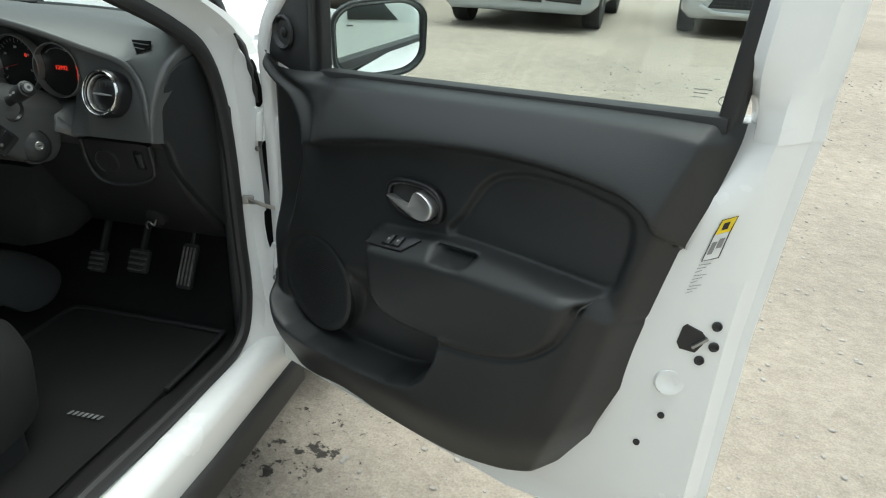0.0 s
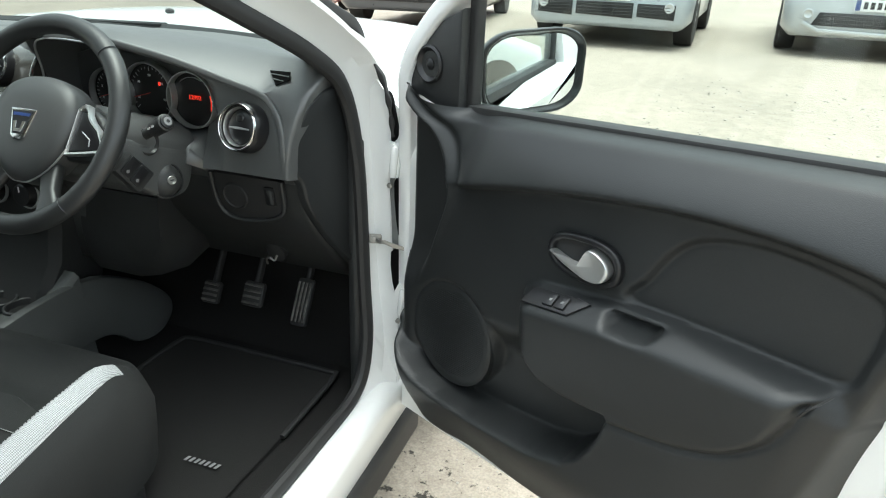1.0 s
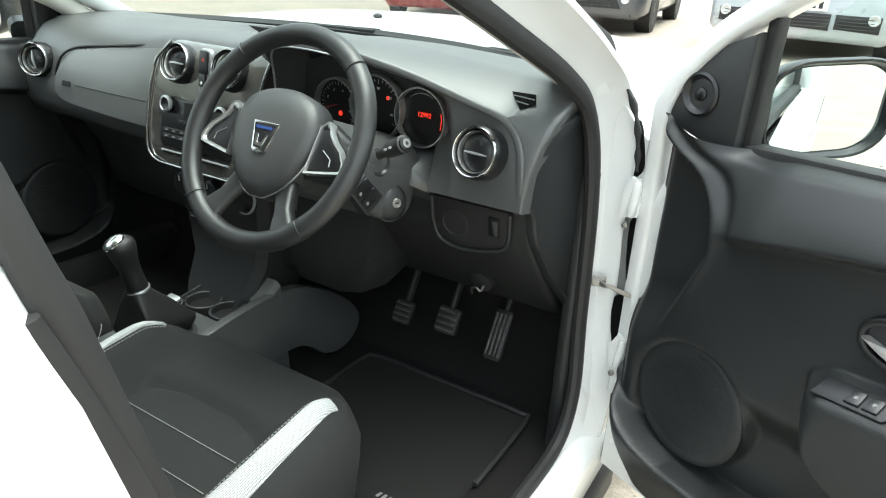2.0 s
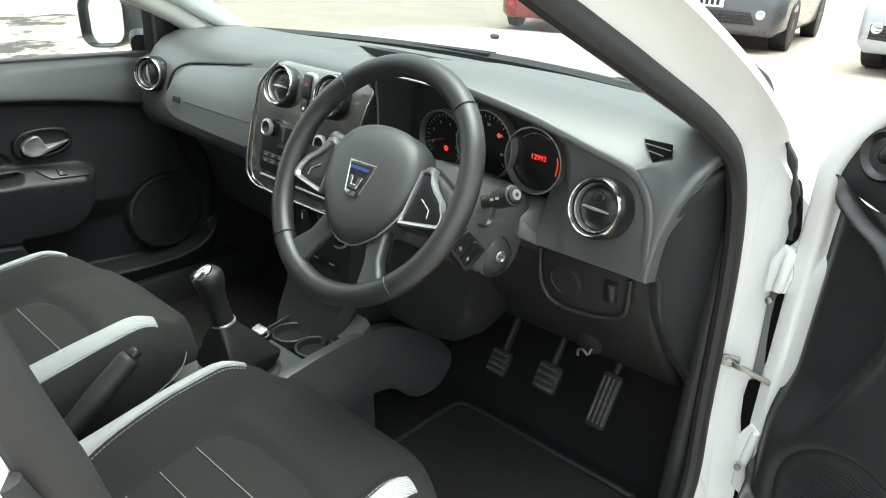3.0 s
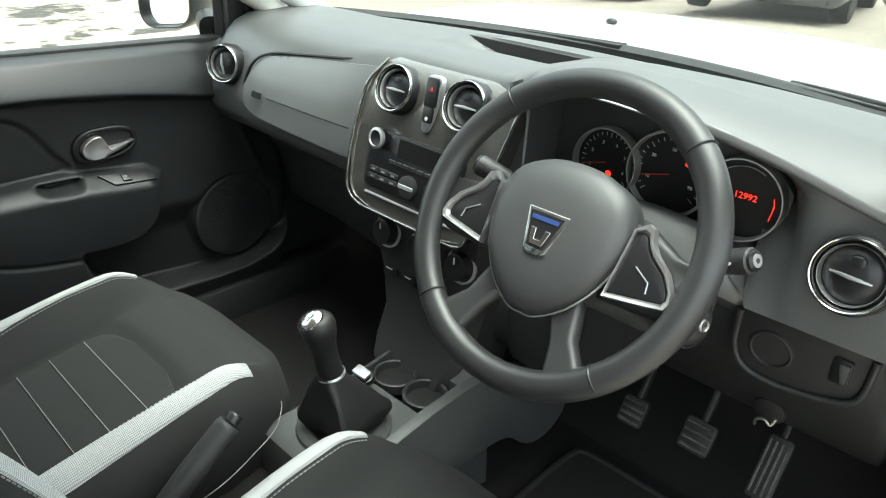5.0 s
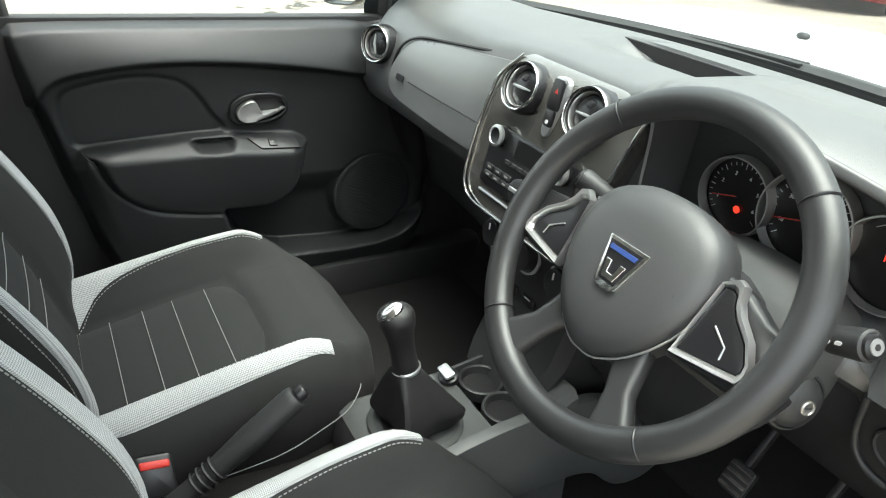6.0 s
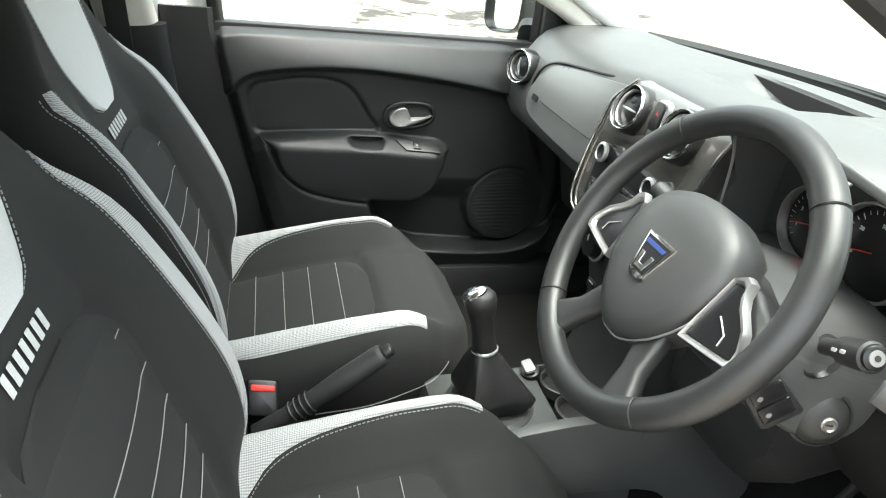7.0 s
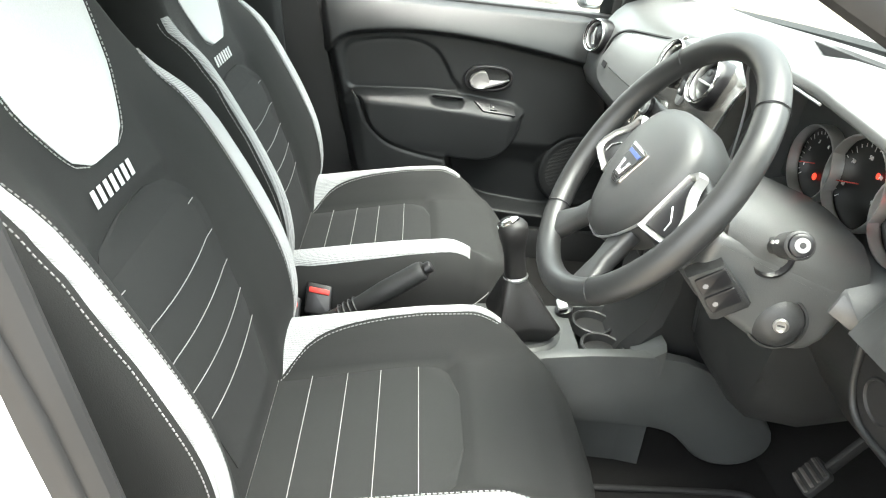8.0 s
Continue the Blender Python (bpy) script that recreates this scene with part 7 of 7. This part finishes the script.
def vehicle(name, x, y, paint, label, width=1.76, height=1.6, length=4.3, turn=0.0, plate=True, low=0.20, intakes=3, cladding=None, grille_h=0.70, lamp=None, rear=False, chrome=None, nose=0.0):
    """A parked car whose front faces the camera's side; the body is a lofted hull with its openings laid on."""
    z0 = ground_z(x, y)
    ob = thing(name, (x, y, z0), label, "car", "parked cars")
    c, s = math.cos(turn), math.sin(turn)

    def at(a, b, h):
        return Vector((x + a * c - b * s, y + a * s + b * c, z0 + h))
    hw = width / 2
    rings = []
    for b, k, bot, mid, top in [(0.0, 0.72, low + 0.06, 0.48, 0.66), (0.03, 0.86, low + 0.02, 0.50, 0.72), (0.12, 0.95, low, 0.56, 0.80), (0.3, 0.985, low, 0.62, 0.88), (0.7, 1.0, low, 0.68, 0.96), (1.2, 1.0, low, 0.7, 1.02),
                                (2.0, 1.0, low, 0.7, 1.04), (length * 0.8, 0.99, low, 0.7, 1.04), (length - 0.1, 0.95, low + 0.03, 0.7, 0.98), (length, 0.86, low + 0.1, 0.7, 0.9)]:
        w = hw * k
        rings.append([at(a, b, h) for a, h in [(-w * 0.90, bot), (-w * 0.99, bot + 0.08), (-w, mid), (-w * 0.95, top - 0.06), (-w * 0.8, top), (0, top + 0.03), (w * 0.8, top), (w * 0.95, top - 0.06), (w, mid), (w * 0.99, bot + 0.08), (w * 0.90, bot), (0, bot)]])
    body = part("body", loft(rings), paint, ob, "", 55)
    # cabin
    rings = []
    for b, k, h in [(1.05, 0.80, 1.02), (1.35, 0.78, 1.2), (1.8, 0.72, height - 0.06), (2.2, 0.72, height), (length * 0.75, 0.72, height - 0.02), (length - 0.25, 0.76, 1.1), (length - 0.1, 0.78, 1.0)]:
        w = hw * k
        rings.append([at(a, b, q) for a, q in [(-hw * 0.9, 0.98), (-w, max(1.0, h - 0.05)), (-w * 0.8, h), (w * 0.8, h), (w, max(1.0, h - 0.05)), (hw * 0.9, 0.98)]])
    part("cabin", loft(rings), SMOOTH_BLACK, ob, "dark glazed cabin")
    rings = []
    for b in (1.9, 2.3, length * 0.72):
        rings.append([at(a * hw * 0.73, b, height + q) for a, q in [(-1, -0.03), (-0.8, 0.012), (0, 0.03), (0.8, 0.012), (1, -0.03)]])
    part("roof", loft(rings, closed=False), paint, ob)
    for a in (-hw + 0.10, hw - 0.10):
        for b in (0.85, length - 0.85):
            tyre(at(a, b, 0.315), 0.315, ob, (c, s, 0))
            part("wheel_arch", lathe([(0.34, -0.095), (0.34, 0.095)], at(a, b, 0.345), (c, s, 0), 32, caps=True), INK, ob, "dark wheel arch")

    def front(a, h, d):
        b = lerp(abs(a) / hw, [(0.0, -0.004), (0.70, 0.0), (0.86, 0.03), (0.95, 0.12), (0.985, 0.30)]) + lerp(h, [(0.64, 0.0), (0.72, 0.03), (0.80, 0.12), (0.88, 0.30)])
        return at(a, b - 0.006 - d, h)
    if cladding:
        part("bumper_cladding", slab([(-hw * 0.85, low + 0.02), (hw * 0.85, low + 0.02), (hw * 0.88, low + 0.12), (-hw * 0.88, low + 0.12)], lambda a, h, d: front(a, h, d), 0.03, 0.01), cladding, ob)
    if intakes == 3:
        for a0, a1 in ((-0.72, -0.34), (-0.30, 0.30), (0.34, 0.72)):
            g = part("lower_grille", slab([(a0 * hw / 0.88, 0.33), (a1 * hw / 0.88, 0.31), (a1 * hw / 0.88, 0.46), (a0 * hw / 0.88, 0.46)], lambda a, h, d: front(a, h, d), 0.012, 0.004), INK, ob, "black lower grille")
            for k in range(4):
                hh = 0.345 + 0.03 * k
                part("grille_slat", sweep([front(a0 * hw / 0.88 + 0.02, hh, 0.016), front((a0 + a1) / 2 * hw / 0.88, hh - 0.004, 0.018), front(a1 * hw / 0.88 - 0.02, hh, 0.016)], rounded(0.008, 0.008, 0.002, 1)), BLACK_TRIM, g)
    elif intakes == 1:
        g = part("lower_grille", slab([(-0.62, 0.32), (0.62, 0.32), (0.55, 0.45), (-0.55, 0.45)], lambda a, h, d: front(a, h, d), 0.012, 0.004), INK, ob, "wide black lower grille")
        for k in range(17):
            a = -0.56 + 0.07 * k
            part("grille_bar", sweep([front(a, 0.325, 0.015), front(a, 0.445, 0.015)], rounded(0.008, 0.006, 0.002, 1), (0, 1, 0)), BLACK_TRIM, g)
        for k in range(3):
            part("grille_slat", sweep([front(-0.58, 0.35 + 0.035 * k, 0.017), front(0, 0.35 + 0.035 * k, 0.017), front(0.58, 0.35 + 0.035 * k, 0.017)], rounded(0.007, 0.006, 0.002, 1)), BLACK_TRIM, g)
    g = part("upper_grille", slab([(-0.42, grille_h - 0.07), (0.42, grille_h - 0.07), (0.48, grille_h + 0.05), (-0.48, grille_h + 0.05)], lambda a, h, d: front(a, h, d), 0.02, 0.006), INK if not rear else paint, ob, "dark upper grille")
    if chrome:
        part("skid_trim", sweep([front(-0.7, 0.34, 0.02), front(-0.55, 0.27, 0.03), front(0, 0.26, 0.03), front(0.55, 0.27, 0.03), front(0.7, 0.34, 0.02)], rounded(0.03, 0.045, 0.01, 2)), chrome, ob, "bright lower bumper trim")
    for sg in (-1, 1):
        part("headlamp", slab([(sg * 0.52, 0.68), (sg * 0.80, 0.72), (sg * 0.80, 0.82), (sg * 0.55, 0.80)], lambda a, h, d: front(a, h, d), 0.02, 0.008), lamp or SILVER, ob, "red tail lamp" if rear else "clear headlamp")
        part("fog_lamp", lathe([(0.05, -0.01), (0.05, 0.012), (0.04, 0.016), (0.03, 0.01), (0, 0.01)], front(sg * 0.66, 0.43, 0.005), (-s * -1, -c, 0), 20), SILVER if not rear else RED, ob)
    if plate:
        p = part("number_plate", slab(rounded(0.52, 0.11, 0.006), lambda a, h, d: front(a, h + 0.535, d + 0.012), 0.012, 0.003), PAPER, ob, "white number plate with blue band")
        part("plate_band", slab(rounded(0.045, 0.10, 0.004), lambda a, h, d: front(a - 0.232, h + 0.535, d + 0.024), 0.001, 0.0004, 1), BLUE, p)
        for k in range(7):
            part("plate_bar", slab(rounded(0.036, 0.066, 0.004), lambda a, h, d: front(a - 0.165 + 0.06 * k, h + 0.535, d + 0.024), 0.001, 0.0004, 1), INK, p)
    return ob


def panel_van(x, y, turn):
    """A white panel van standing behind, which the door mirror shows."""
    z0 = ground_z(x, y)
    ob = thing("parked_van", (x, y, z0), "white panel van with a dark cab window", "van", "parked cars")
    c, s = math.cos(turn), math.sin(turn)

    def at(a, b, h):
        return Vector((x + a * c - b * s, y + a * s + b * c, z0 + h))
    rings = []
    for b, w, bot, sh, top in [(0, 0.70, 0.35, 0.6, 0.75), (0.08, 0.85, 0.28, 0.7, 0.95), (0.7, 0.93, 0.25, 0.9, 1.15), (1.1, 0.92, 0.25, 1.1, 1.55), (1.6, 0.90, 0.25, 1.3, 1.9), (2.2, 0.90, 0.25, 1.3, 1.96), (4.4, 0.90, 0.25, 1.3, 1.95), (4.6, 0.86, 0.3, 1.3, 1.88)]:
        rings.append([at(a, b, h) for a, h in [(-w, bot), (-w, sh), (-w * 0.92, top - 0.08), (-w * 0.8, top), (w * 0.8, top), (w * 0.92, top - 0.08), (w, sh), (w, bot)]])
    part("body", loft(rings), VAN_WHITE, ob)
    for g in (-1, 1):
        part("cab_window", slab([(1.25, 1.15), (2.15, 1.15), (2.15, 1.68), (1.75, 1.70)], lambda a, b, h: at(g * (0.915 - 0.10 * (b - 1.15) + h), a, b), 0.008, 0.003), SMOOTH_BLACK, ob, "dark cab window")
        part("side_rail", sweep([at(g * 0.905, 2.3, 1.22), at(g * 0.905, 4.2, 1.22)], rounded(0.02, 0.02, 0.005, 2)), INK, ob)
        part("door_handle", sweep([at(g * 0.93, 2.05, 1.05), at(g * 0.93, 2.17, 1.05)], rounded(0.02, 0.03, 0.006, 2)), INK, ob)
        for b in (0.85, 3.7):
            tyre(at(g * 0.83, b, 0.32), 0.32, ob, (c, s, 0))
            part("wheel_arch", lathe([(0.38, -0.10), (0.38, 0.10)], at(g * 0.84, b, 0.34), (c, s, 0), 32), INK, ob)
    return ob


panel_van(10.7, -5.7, radians(130))
PAINT_SILVER = material("silver_blue_paint", (0.42, 0.46, 0.49), 0.3, metal=0.25, coat=0.6, blotch=0.01)
PAINT_GREY = material("light_silver_paint", (0.50, 0.52, 0.53), 0.3, metal=0.2, coat=0.6, blotch=0.01)
PAINT_DARK = material("slate_grey_paint", (0.10, 0.105, 0.115), 0.3, metal=0.3, coat=0.6, blotch=0.04)
PAINT_RED = material("red_paint", (0.32, 0.015, 0.015), 0.28, coat=0.6)
vehicle("parked_hatchback", 0.36, 8.75, PAINT_SILVER, "silver-blue parked car with black lower grilles", turn=radians(-3))
vehicle("parked_crossover", 3.02, 9.2, PAINT_GREY, "light silver parked crossover with bright bumper trim", width=1.84, intakes=1, chrome=SILVER, turn=radians(-5))
vehicle("parked_car", -2.2, 9.3, PAINT_DARK, "slate grey parked car with mesh lower grille", width=1.8, height=1.8, intakes=1, turn=radians(8))
vehicle("parked_saloon", -5.3, 11.0, PAINT_RED, "red car seen from behind with a white plate", intakes=0, rear=True, lamp=RED, turn=radians(20))
